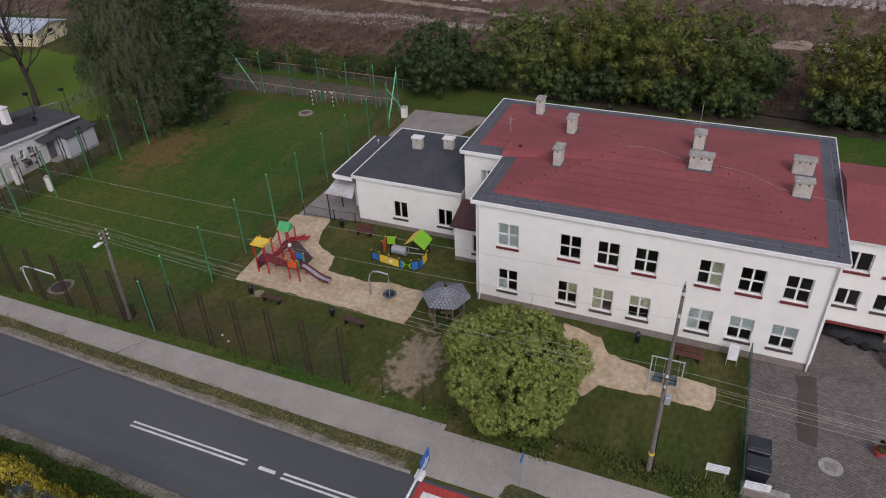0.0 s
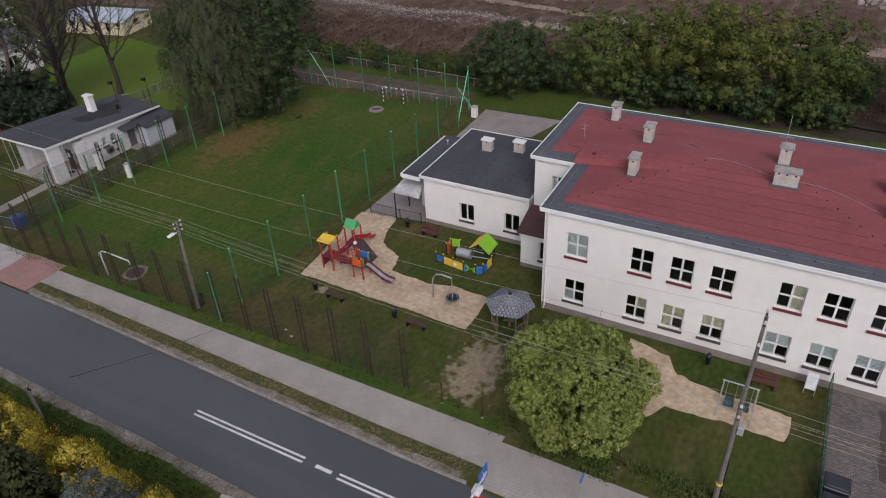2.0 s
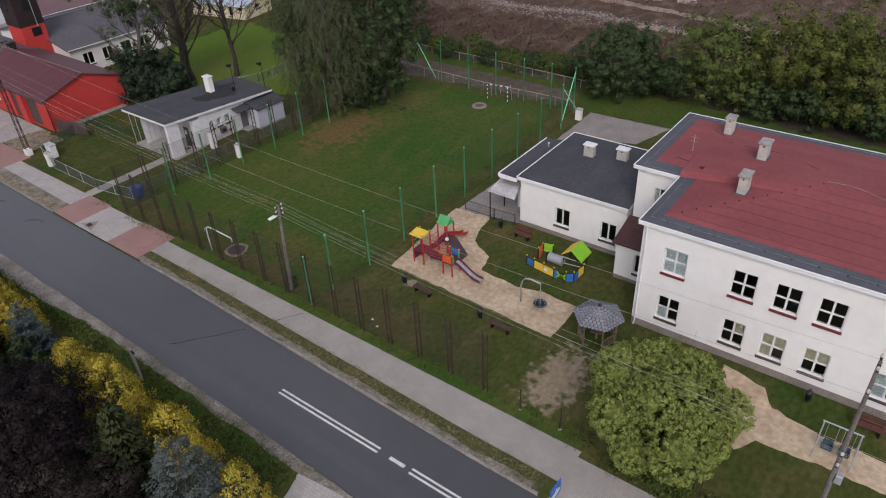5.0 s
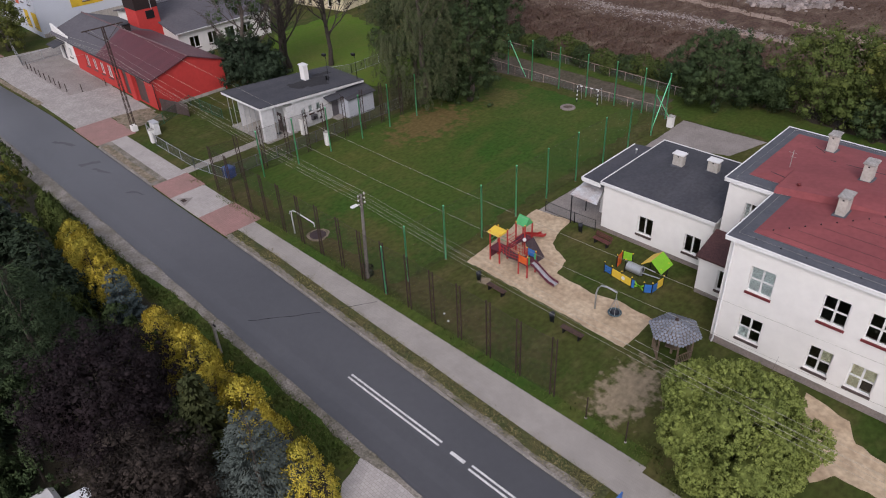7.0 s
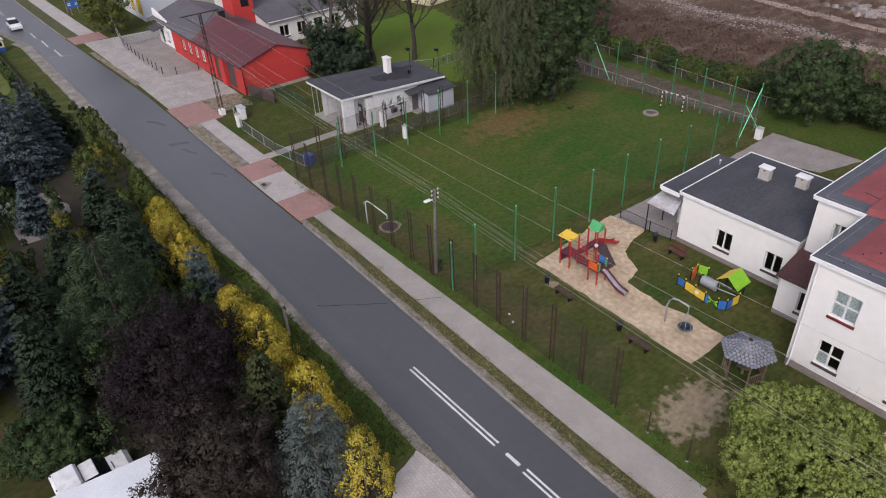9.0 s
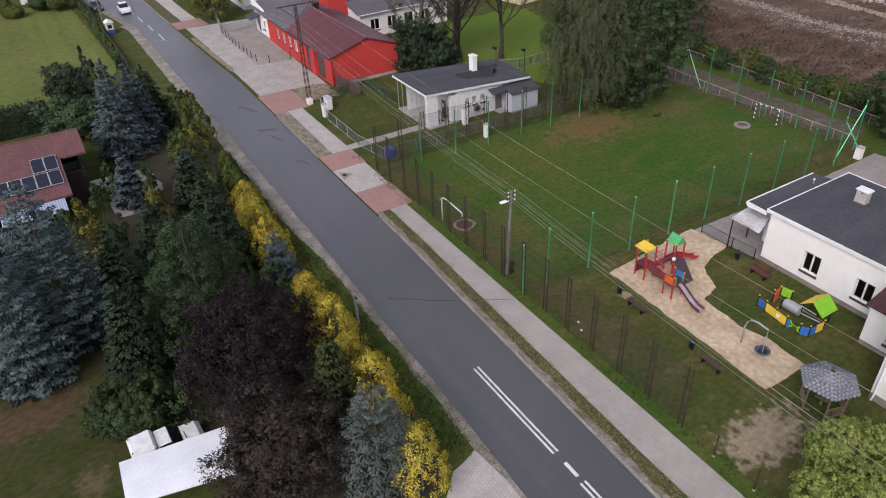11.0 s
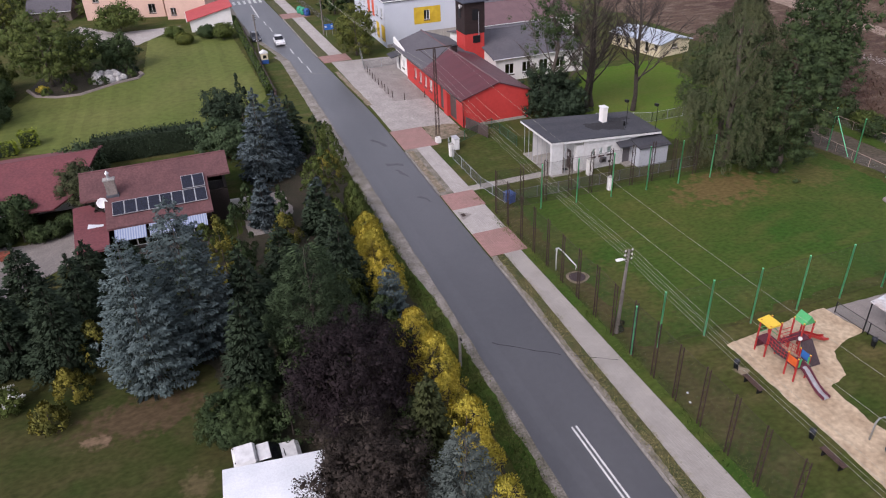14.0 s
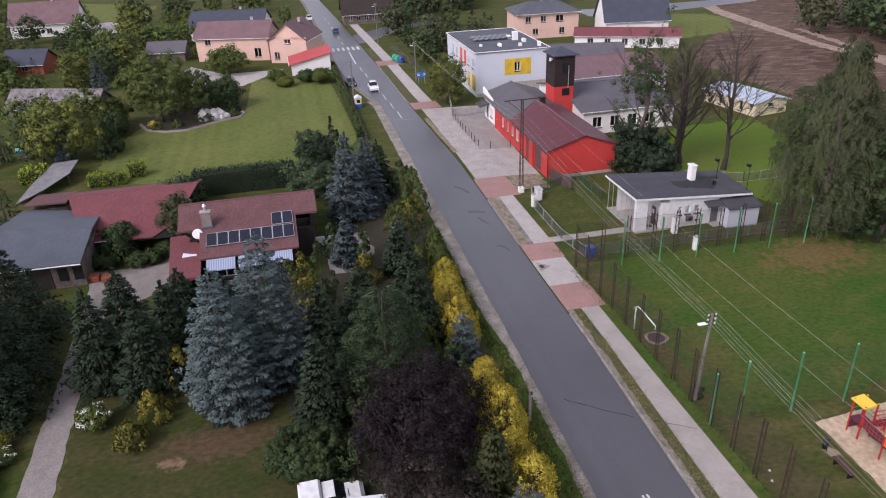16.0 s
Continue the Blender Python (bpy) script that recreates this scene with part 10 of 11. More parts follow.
def pickup():
    s = thing("pickup_truck", "white pickup truck with a box canopy", "truck", Matrix.Translation((-32.12, -0.62, 0)) @ Matrix.Rotation(radians(92), 4, "Z"))
    b = Shape()
    prof = [(-1.95, 0.45), (-1.95, 1.0), (0.75, 1.0), (1.72, 0.95), (1.98, 0.72), (1.98, 0.4), (1.85, 0.3), (-1.85, 0.3)]
    n = len(prof)
    b.add([(x, sy * 0.84, z) for sy in (-1, 1) for x, z in prof], [tuple(range(n)), tuple(range(2 * n - 1, n - 1, -1))] + [(i, n + i, n + (i + 1) % n, (i + 1) % n) for i in range(n)])
    part("body", b, M["car_white"], s)
    cn = Shape().box(-1.98, -0.60, -0.86, 0.86, 0.95, 1.88, 0.14)
    part("canopy", cn, M["car_white"], s, "white box canopy")
    for sy in (-1, 1):
        part("canopy_light", Shape().box(-1.9, -1.83, sy * 0.6 - 0.05, sy * 0.6 + 0.05, 1.84, 1.90, 0.01), M["black"], s)
    cb = Shape()
    cp = [(-0.55, 1.0), (-0.5, 1.55), (0.22, 1.57), (0.82, 1.0)]
    cb.add([(x, sy * (0.80 if z < 1.2 else 0.68), z) for sy in (-1, 1) for x, z in cp], [(0, 1, 2, 3), (7, 6, 5, 4), (0, 4, 5, 1), (2, 6, 7, 3), (1, 5, 6, 2), (3, 7, 4, 0)])
    part("cabin", cb, M["car_glass"], s, "dark cab windows")
    part("cabin_roof", Shape().box(-0.56, 0.20, -0.69, 0.69, 1.545, 1.62, 0.03), M["car_white"], s)
    part("bonnet_vent", Shape().box(0.98, 1.03, -0.3, 0.3, 0.98, 1.01), M["black"], s)
    for wx, sy in ((-1.2, -1), (-1.2, 1), (1.3, -1), (1.3, 1)):
        w = part("wheel", Shape().lathe([(0.2, -0.12), (0.34, -0.12), (0.36, -0.06), (0.36, 0.06), (0.34, 0.12), (0.2, 0.12)], 16), M["tyre"], s, "", True)
        w.matrix_basis = Matrix.Translation((wx, sy * 0.76, 0.35)) @ Matrix.Rotation(radians(90), 4, "X")
        part("rim", Shape().lathe([(0.05, -0.125), (0.2, -0.1), (0.2, 0.1), (0.05, 0.125)], 12), M["alu"], w)
    return s


pickup()
cp_ = thing("carport", "open carport with a white sheet roof", "carport")
part("roof", Shape().prism([(-30.87, -3.2), (-27.8, -3.38), (-26.7, 2.0), (-30.1, 2.6)], 2.12, [2.25, 2.2, 2.3, 2.35]), M["white_roof"], cp_, "white corrugated sheet roof")
for x, y in ((-30.7, -3.0), (-28.0, -3.2), (-26.9, 1.7), (-30.1, 2.3)):
    part("post", Shape().box(x - 0.05, x + 0.05, y - 0.05, y + 0.05, 0, 2.14, 0.01), M["raw_wood"], cp_)


def tarp_load():
    s = thing("covered_trailer", "low trailer under a rumpled black tarpaulin", "trailer", Matrix.Translation((12.2, 40.9, 0.03)) @ Matrix.Rotation(radians(-12), 4, "Z"))
    rg = random.Random(5)
    sh = Shape()
    nx, ny = 12, 6
    vs = []
    for i in range(nx + 1):
        for j in range(ny + 1):
            edge = i in (0, nx) or j in (0, ny)
            vs.append((-2.2 + 4.4 * i / nx, -1.0 + 2.0 * j / ny, 0.35 if edge else 1.05 + 0.16 * noise.noise((i * 0.6, j * 0.8, 3)) + rg.uniform(-0.03, 0.03)))
    sh.add(vs, [(i * (ny + 1) + j, (i + 1) * (ny + 1) + j, (i + 1) * (ny + 1) + j + 1, i * (ny + 1) + j + 1) for i in range(nx) for j in range(ny)])
    part("tarpaulin", sh, M["black"], s, "rumpled black tarpaulin", True)
    part("bed", Shape().box(-2.1, 2.1, -0.9, 0.9, 0.3, 0.5, 0.02), M["rust"], s)
    for sx in (-0.5, 0.5):
        for sy in (-0.95, 0.95):
            part("wheel", Shape().lathe([(0.1, -0.1), (0.3, -0.1), (0.32, 0.0), (0.3, 0.1), (0.1, 0.1)], 14), M["tyre"], s, "", True).matrix_basis = Matrix.Translation((sx, sy, 0.31)) @ Matrix.Rotation(radians(90), 4, "X")
    yb = thing("rubbish_bin", "tall yellow plastic wheeled bin", "bin", Matrix.Translation((13.9, 38.6, 0.03)))
    part("body", Shape().box(-0.3, 0.3, -0.35, 0.35, 0.06, 1.0, 0.04), M["yellow_play"], yb)
    part("lid", Shape().box(-0.33, 0.33, -0.38, 0.38, 1.0, 1.08, 0.03), M["yellow_play"], yb)
    for sx in (-0.25, 0.25):
        part("wheel", Shape().tube([(sx - 0.03, 0.3, 0.1), (sx + 0.03, 0.3, 0.1)], 0.1, 10), M["tyre"], yb)


tarp_load()


def container(x, y, label="dark lidded rubbish container on wheels"):
    s = thing("rubbish_container", label, "container", Matrix.Translation((x, y, 0.03)))
    body = Shape().add([(-0.5, -0.42, 0.15), (0.5, -0.42, 0.15), (0.5, 0.42, 0.15), (-0.5, 0.42, 0.15), (-0.58, -0.52, 1.05), (0.58, -0.52, 1.05), (0.58, 0.52, 1.05), (-0.58, 0.52, 1.05)], [(3, 2, 1, 0), (4, 5, 6, 7), (0, 1, 5, 4), (1, 2, 6, 5), (2, 3, 7, 6), (3, 0, 4, 7)])
    part("body", body, M["bin_dark"], s)
    part("lid", Shape().box(-0.62, 0.62, -0.56, 0.56, 1.05, 1.16, 0.04).box(-0.5, 0.5, -0.4, 0.4, 1.16, 1.20, 0.02), M["car_dark"], s, "ribbed dark lid")
    for sx in (-0.42, 0.42):
        for sy in (-0.34, 0.34):
            part("castor", Shape().tube([(sx - 0.03, sy, 0.08), (sx + 0.03, sy, 0.08)], 0.08, 8), M["tyre"], s)
    part("handle", Shape().tube([(-0.6, -0.3, 0.9), (-0.68, -0.3, 0.9), (-0.68, 0.3, 0.9), (-0.6, 0.3, 0.9)], 0.02, 5), M["galv"], s)
    return s


container(6.35, 28.35)
container(6.35, 27.0)
bb = thing("waste_container", "blue plastic lidded waste container beside a fence", "bin", Matrix.Translation((-58.7, 27.75, 0)) @ Matrix.Rotation(0.25, 4, "Z"))
part("body", Shape().box(-0.52, 0.52, -0.42, 0.42, 0.08, 1.0, 0.05), M["blue_plastic"], bb)
part("rim", Shape().box(-0.57, 0.57, -0.47, 0.47, 0.96, 1.06, 0.03), M["blue_plastic"], bb)
part("lid", Shape().box(-0.55, 0.55, -0.45, 0.45, 1.06, 1.18, 0.05), M["blue_plastic"], bb, "raised blue lid")
for sx in (-1, 1):
    for sy in (-1, 1):
        part("wheel", Shape().box(sx * 0.4 - 0.05, sx * 0.4 + 0.05, sy * 0.3 - 0.03, sy * 0.3 + 0.03, 0.0, 0.12, 0.02), M["black"], bb)


def board_sign(x, y, w, h, z, turn, label):
    s = thing("notice_board", label, "sign", Matrix.Translation((x, y, 0)) @ Matrix.Rotation(radians(turn), 4, "Z"))
    for sx in (-1, 1):
        part("post", Shape().tube([(sx * w * 0.4, 0.04, -0.05), (sx * w * 0.4, 0.04, z + h)], 0.025, 6), M["galv"], s)
    b = part("board", Shape().box(-w / 2, w / 2, -0.03, 0.0, z, z + h, 0.008), M["white_sign"], s, "white printed board")
    for i in range(4):
        part("text_bar", Shape().box(-w * 0.42, w * (0.40 - 0.09 * (i % 2)), -0.034, -0.0301, z + h * (0.79 - 0.2 * i), z + h * (0.82 - 0.2 * i)), M["blue_sign"] if i == 0 else M["cap"], b)
    return s


board_sign(4.4, 26.05, 1.15, 0.55, 0.75, 4, "small white notice board on the grass")
board_sign(6.35, 25.6, 1.25, 0.55, 0.75, 4, "white notice board on a low wall")
wl2 = thing("low_wall", "low stone wall beside a gateway", "wall", Matrix.Translation((6.3, 25.75, 0)))
part("core", Shape().box(-0.65, 1.6, -0.12, 0.2, -0.05, 0.62, 0.03), M["plinth"], wl2)
part("coping", Shape().box(-0.7, 1.65, -0.16, 0.24, 0.62, 0.68, 0.015), M["cap"], wl2)
ab = thing("easel_board", "white easel board leaning by the wall", "board", Matrix.Translation((4.65, 35.75, 0)))
part("board", Shape().add([(-0.3, -0.12, 0.35), (0.3, -0.12, 0.35), (0.3, 0.12, 1.4), (-0.3, 0.12, 1.4), (-0.3, -0.09, 0.35), (0.3, -0.09, 0.35), (0.3, 0.15, 1.4), (-0.3, 0.15, 1.4)], [(0, 1, 2, 3), (7, 6, 5, 4), (0, 4, 5, 1), (1, 5, 6, 2), (2, 6, 7, 3), (3, 7, 4, 0)]), M["white_sign"], ab)
for sx in (-0.3, 0.3):
    part("leg", Shape().tube([(sx, -0.22, 0), (sx, 0.16, 1.45)], 0.02, 5), M["alu"], ab)
mh = thing("manhole", "round pale concrete manhole cover", "manhole", Matrix.Translation((10.1, 29.15, 0.03)))
part("ring", Shape().lathe([(0.62, -0.02), (0.62, 0.03), (0.45, 0.035)], 24), M["concrete"], mh)
part("cover", Shape().box(-0.3, 0.3, -0.3, 0.3, 0.03, 0.05, 0.008), M["kerb"], mh)
patch("wet_stain", [(8.45, 36.0), (9.6, 36.1), (9.65, 33.0), (9.5, 30.3), (8.45, 30.5), (8.5, 33)], 0.036, pavers("stained_pavers", (0.098, 0.078, 0.070), (0.070, 0.057, 0.052), 0.6, 0.20, 0.10), "dark stained strip of yard paving", "paving", 0.07, 0.3)
pt = thing("flower_pot", "red flower pot with a small shrub", "plant pot", Matrix.Translation((12.5, 30.9, 0.03)))
part("pot", Shape().lathe([(0.2, 0), (0.3, 0.4), (0.34, 0.42), (0.3, 0.44), (0.25, 0.38)], 14), M["terracotta"], pt)
part("plant", thuja_crown("plant", 0.35, 0.7, F["dark"], 260, 0.15, 9, 0.5), None, pt).matrix_basis = Matrix.Translation((0, 0, 0.35))


def bent_sign():
    s = thing("crossing_sign", "bent white sign pole with a blue crossing sign", "road sign", Matrix.Translation((-8.6, 14.0, 0)))
    part("pole", Shape().tube([(0, -0.2, -0.1), (0, -0.2, 3.6), (0, 0.1, 4.6), (0.0, 1.2, 5.2), (0.05, 4.2, 5.35)], 0.06, 8), M["white_gloss"], s, "bent white pole", True)
    f = part("sign_face", Shape().box(-0.03, 0.03, 3.5, 4.4, 4.9, 5.8, 0.01), M["blue_sign"], s, "square blue sign")
    part("triangle", Shape().add([(0.034, 3.7, 5.05), (0.034, 4.2, 5.05), (0.034, 3.95, 5.6), (-0.034, 3.7, 5.05), (-0.034, 4.2, 5.05), (-0.034, 3.95, 5.6)], [(0, 1, 2), (5, 4, 3)]), M["white_sign"], f)
    part("lamp_box", Shape().box(-0.2, 0.2, 3.1, 3.6, 4.9, 5.15, 0.03), M["white_gloss"], s, "white lamp box")
    return s


bent_sign()
rs = thing("road_sign", "round blue path sign on a post", "road sign", Matrix.Translation((-5.1, 22.0, 0)) @ Matrix.Rotation(1.5, 4, "Z"))
part("post", Shape().tube([(0, 0, -0.05), (0, 0, 2.75)], 0.03, 6), M["galv"], rs)
part("disc", Shape().lathe([(0.02, -0.012), (0.3, -0.01), (0.3, 0.01), (0.02, 0.012)], 20), M["blue_sign"], rs, "round blue sign").matrix_basis = Matrix.Translation((0, -0.03, 2.45)) @ Matrix.Rotation(radians(90), 4, "X")
patch("verge", ragged([(-6.0, 21.0), (-3.0, 21.0), (-3.4, 21.9), (-5.6, 22.1)], 0.3, 0.08), 0.05, M["verge"], "small grassy island at the kerb", "verge", 0)
bs_ = thing("road_sign", "blue rectangular place sign on two posts", "road sign", Matrix.Translation((-138.3, 26.0, 0)) @ Matrix.Rotation(radians(90), 4, "Z"))
part("board", Shape().box(-0.9, 0.9, -0.02, 0.02, 1.2, 2.3, 0.01), M["blue_sign"], bs_)
for sx in (-0.6, 0.6):
    part("post", Shape().tube([(sx, 0.04, -0.05), (sx, 0.04, 2.3)], 0.03, 6), M["galv"], bs_)
    part("text_bar", Shape().box(sx - 0.25, sx + 0.25, -0.03, -0.021, 1.6, 1.72).box(sx - 0.25, sx + 0.25, -0.03, -0.021, 1.85, 1.97), M["white_sign"], bs_)
for i, (x, y) in enumerate(((-110.6, 26.3), (-109.0, 26.3), (-107.0, 26.2), (-105.4, 26.2), (-103.6, 26.2), (-101.9, 26.3), (-100.3, 26.3), (-98.5, 26.3), (-96.6, 26.4), (-94.8, 27.7), (-94.5, 30.7))):
    b = thing("bollard", "dark steel bollard of a forecourt row", "bollard", Matrix.Translation((x, y, 0)), "forecourt bollards")
    part("tube", Shape().lathe([(0.05, -0.05), (0.05, 1.0), (0.03, 1.04)], 8), M["rust"], b)
    part("flange", Shape().lathe([(0.11, 0.03), (0.11, 0.06), (0.05, 0.07)], 8), M["rust"], b)
for i, (x, y, m) in enumerate(((-162.1, 24.4, "green_plastic"), (-160.4, 24.8, "green_plastic"), (-159.0, 25.4, "blue_plastic"), (-118.2, 34.9, "green_steel"), (-116.3, 35.0, "green_steel"))):
    c = thing("recycling_container", "plastic recycling container by the road", "container", Matrix.Translation((x, y, 0.04)), "recycling containers")
    part("body", Shape().lathe([(0.6, 0), (0.72, 0.3), (0.72, 1.0), (0.55, 1.4), (0.2, 1.55)], 12), M[m], c, "", True)
    part("hatch", Shape().box(0.55, 0.74, -0.2, 0.2, 0.95, 1.2, 0.02), M["black"], c)
ks = thing("shrine_kiosk", "small white and yellow roadside kiosk", "kiosk", Matrix.Translation((-124.7, 11.6, 0)))
part("base", Shape().box(-0.7, 0.7, -0.6, 0.6, 0, 0.7, 0.03), M["blue_plastic"], ks, "blue base")
part("cabin", Shape().box(-0.65, 0.65, -0.55, 0.55, 0.7, 1.8, 0.04), M["cream"], ks)
part("window", Shape().box(0.645, 0.67, -0.3, 0.3, 0.95, 1.5, 0.01), M["car_glass"], ks)
part("roof", Shape().add([(-0.8, -0.7, 1.8), (0.8, -0.7, 1.8), (0.8, 0.7, 1.8), (-0.8, 0.7, 1.8), (-0.8, 0, 2.2), (0.8, 0, 2.2)], [(0, 1, 5, 4), (2, 3, 4, 5), (0, 4, 3), (1, 2, 5), (3, 2, 1, 0)]), M["white_metal"], ks)
fg = thing("flag", "furled red and white flag on a pole", "flag", Matrix.Translation((-61.2, 39.4, 0)))
part("pole", Shape().tube([(0, 0, 1.6), (0.25, 0.3, 3.4)], 0.02, 6), M["white_gloss"], fg)
part("cloth", Shape().add([(0.25, 0.3, 3.3), (0.2, 0.24, 2.5), (0.45, 0.05, 2.3), (0.5, 0.1, 3.0)], [(0, 1, 2, 3)]), M["white_sign"], fg)
part("cloth", Shape().add([(0.2, 0.24, 2.5), (0.15, 0.2, 1.9), (0.4, 0.0, 1.8), (0.45, 0.05, 2.3)], [(0, 1, 2, 3)]), M["red_paint"], fg, "red half of the flag")
for i, (x, y) in enumerate(((-28.0, 26.7), (-27.2, 26.3))):
    pb = thing("paper_scrap", "crumpled white scrap on the grass", "litter", Matrix.Translation((x, y, 0.0)), "white scraps")
    part("scrap", Shape().add([(-0.09, -0.06, 0.02), (0.1, -0.05, 0.06), (0.08, 0.08, 0.02), (-0.06, 0.07, 0.1), (0, 0, 0.16)], [(0, 1, 4), (1, 2, 4), (2, 3, 4), (3, 0, 4), (3, 2, 1, 0)]), M["white_sign"], pb)
dr = thing("drain_grate", "dark triangular drain patch in the paving", "drain", Matrix.Translation((-57.9, 22.4, 0.05)))
part("frame", Shape().prism([(-0.9, -0.4), (0.9, -0.5), (0.1, 0.8)], -0.02, 0.012), M["gravel"], dr)
part("grate", Shape().box(-0.3, 0.3, -0.3, 0.1, 0.012, 0.02, 0.004), M["rust"], dr)

# garden ground across the road
# grass mixed darker than the open ground, with worn brown spots
M["garden"] = turf("garden_grass", (0.030, 0.044, 0.011), (0.050, 0.048, 0.017), (0.085, 0.064, 0.032), 0.2, 0.55, 0.26, bare=[(-40.0, -8.0, 2.6, 6.0, (0.080, 0.055, 0.032), 0.9), (-38.6, -11.0, 0.7, 1.3, (0.17, 0.118, 0.075), 0.9), (-32.5, -5.0, 1.6, 1.2, (0.11, 0.085, 0.045), 0.7)])
patch("garden_lawn", [(-30, -19.8), (-37.6, -17.9), (-47, -18.4), (-53, -17), (-52, -8), (-46, -1), (-36, -0.5), (-24, -3), (-22, -14)], 0.016, M["garden"], "dark garden grass with brown patches", "lawn", 0.3)
patch("garden_bed", [(-21.5, 9.0), (-24, 3), (-34, -1), (-50, -5), (-66, 2), (-84, 5), (-84, 13.0), (-62, 13.4), (-50, 13.0), (-30, 13.0), (-21.5, 12.4)], 0.018, M["dark_soil"], "dark planted garden soil", "garden bed", 0.3)
strip("verge", lambda x: south(x) - 1.9, lambda x: south(x) - 0.6, 0.025, M["pitch"], "lush green strip between hedge and road", "verge", -22.6, -70, 0.25, 12, 0.5)
patch("garden_path", [(-30, -22.5), (-38.0, -20.4), (-57.0, -21.3), (-62.6, -21.6), (-67.0, -22.0), (-70.6, -23.6), (-69.6, -19.0), (-70.8, -17.0), (-73.2, -14.1), (-65.1, -13.1), (-62.2, -16.6), (-57.0, -19.4), (-37.6, -18.1), (-30, -20)], 0.03, M["gravel"], "pale grey garden path", "path", 0.08)
patch("garden_path", [(-71.5, 1.4), (-62.5, 1.6), (-62.0, 4.2), (-66.0, 6.6), (-71.5, 6.2)], 0.03, M["gravel"], "pale grey terrace beside a house", "path", 0.1)
patch("lawn", [(-92.5, -14), (-90, -1), (-98, 5.5), (-106, 9.4), (-124, 9.0), (-150, 8.0), (-155, -7.8), (-131.5, -8.4), (-124.6, -9.2), (-123.4, -16.4), (-121.3, -21.7), (-125.0, -25.6), (-112, -29), (-104, -28.6), (-97, -24)], 0.02, M["lawn"], "broad mown striped lawn", "lawn", 0.15)
patch("lawn", [(-72, 50), (-60, 56), (-62, 66), (-96, 72), (-95, 58), (-84, 46)], 0.018, M["meadow"], "bright green grass behind a pavilion", "lawn", 0.3)
patch("lawn", [(-58.8, 27.6), (-62.0, 33.8), (-75.0, 34.4), (-75.0, 27.6)], 0.018, M["grass"], "small fenced front lawn", "lawn", 0.1)
patch("garden_path", [(-62.8, 25.3), (-62.8, 34.4), (-64.0, 34.4), (-64.0, 25.3)], 0.03, M["pave"], "pale slab path to a pavilion", "path", 0.04)
patch("rockery", [(-126.4, -26.1), (-122.3, -24.4), (-120.2, -21.2), (-120.0, -17.9), (-122.2, -15.0), (-124.1, -12.6), (-125.4, -9.4), (-127.6, -8.6), (-132.0, -9.4), (-135, -16), (-133, -25)], 0.028, M["dark_soil"], "planted rockery bed at the lawn edge", "rockery", 0)
edge_ = Shape().tube([(-126.4, -26.1, 0.03), (-122.3, -24.4, 0.03), (-120.2, -21.2, 0.03), (-120.0, -17.9, 0.03), (-122.2, -15.0, 0.03), (-124.1, -12.6, 0.03), (-125.4, -9.4, 0.03), (-127.6, -8.6, 0.03), (-130.7, -9.6, 0.03)], 0.30, 6)
setting("bed_edging", edge_, M["plinth"], "brownish stone edging of a planted bed", "edging")
patch("driveway", [(-150, -9.5), (-163, -1), (-163, -14), (-174, -22), (-162, -26), (-150, -22)], 0.025, M["park"], "pale paved house forecourt", "drive", 0.1)
patch("driveway", [(-246, -60), (-236, -58), (-238, -46), (-262, -46), (-262, -60)], 0.03, M["park"], "pale paved villa drive", "drive", 0.1)
patch("side_road", [(-187, 19.0), (-200, 18.5), (-212, 30), (-218, 45), (-211, 45), (-203, 32), (-190, 23)], 0.03, M["asphalt"], "grey side road joining the street", "road", 0.1)
patch("grass_field", [(-300, -46), (-262, -45), (-262, -100), (-340, -100)], 0.02, M["lawn"], "bright far meadow", "meadow", 0.6)
patch("far_road", [(-205, 133), (-196, 130), (-177.5, 127.2), (-142, 121.7), (-129.5, 121.6), (-100, 119), (-60, 112), (-60, 109.5), (-100, 115), (-128, 118.5), (-138.6, 117.9), (-170, 121.5), (-191.4, 124.6), (-203, 128)], 0.06, M["fieldpath"], "pale sandy road across a field", "track", 0.3)
patch("far_road", [(-216, 90), (-216, 150), (-208, 150), (-200, 108), (-202, 90)], 0.05, M["asphalt"], "grey far road behind a meadow", "road", 0.2)
patch("grass_field", [(-199, 106), (-192, 122), (-182, 122.5), (-165, 114), (-160, 95), (-169, 92)], 0.05, M["lawn"], "green rough meadow", "meadow", 0.6)

def rocks(name, cx, cy, n, spread, size, label, seed):
    rg = random.Random(seed)
    for i in range(n):
        s = thing(name, label, "rock", Matrix.Translation((cx + rg.uniform(-1, 1) * spread, cy + rg.uniform(-1, 1) * spread, 0)) @ Matrix.Rotation(rg.random() * 6, 4, "Z"), "garden rocks")
        k = size * rg.uniform(0.6, 1.3)
        prof = [(k * 0.55, -0.05), (k * rg.uniform(0.5, 0.65), k * 0.25), (k * rg.uniform(0.3, 0.5), k * 0.6), (k * 0.1, k * 0.8)]
        part("stone", Shape().lathe(prof, 7), M["rock"], s)


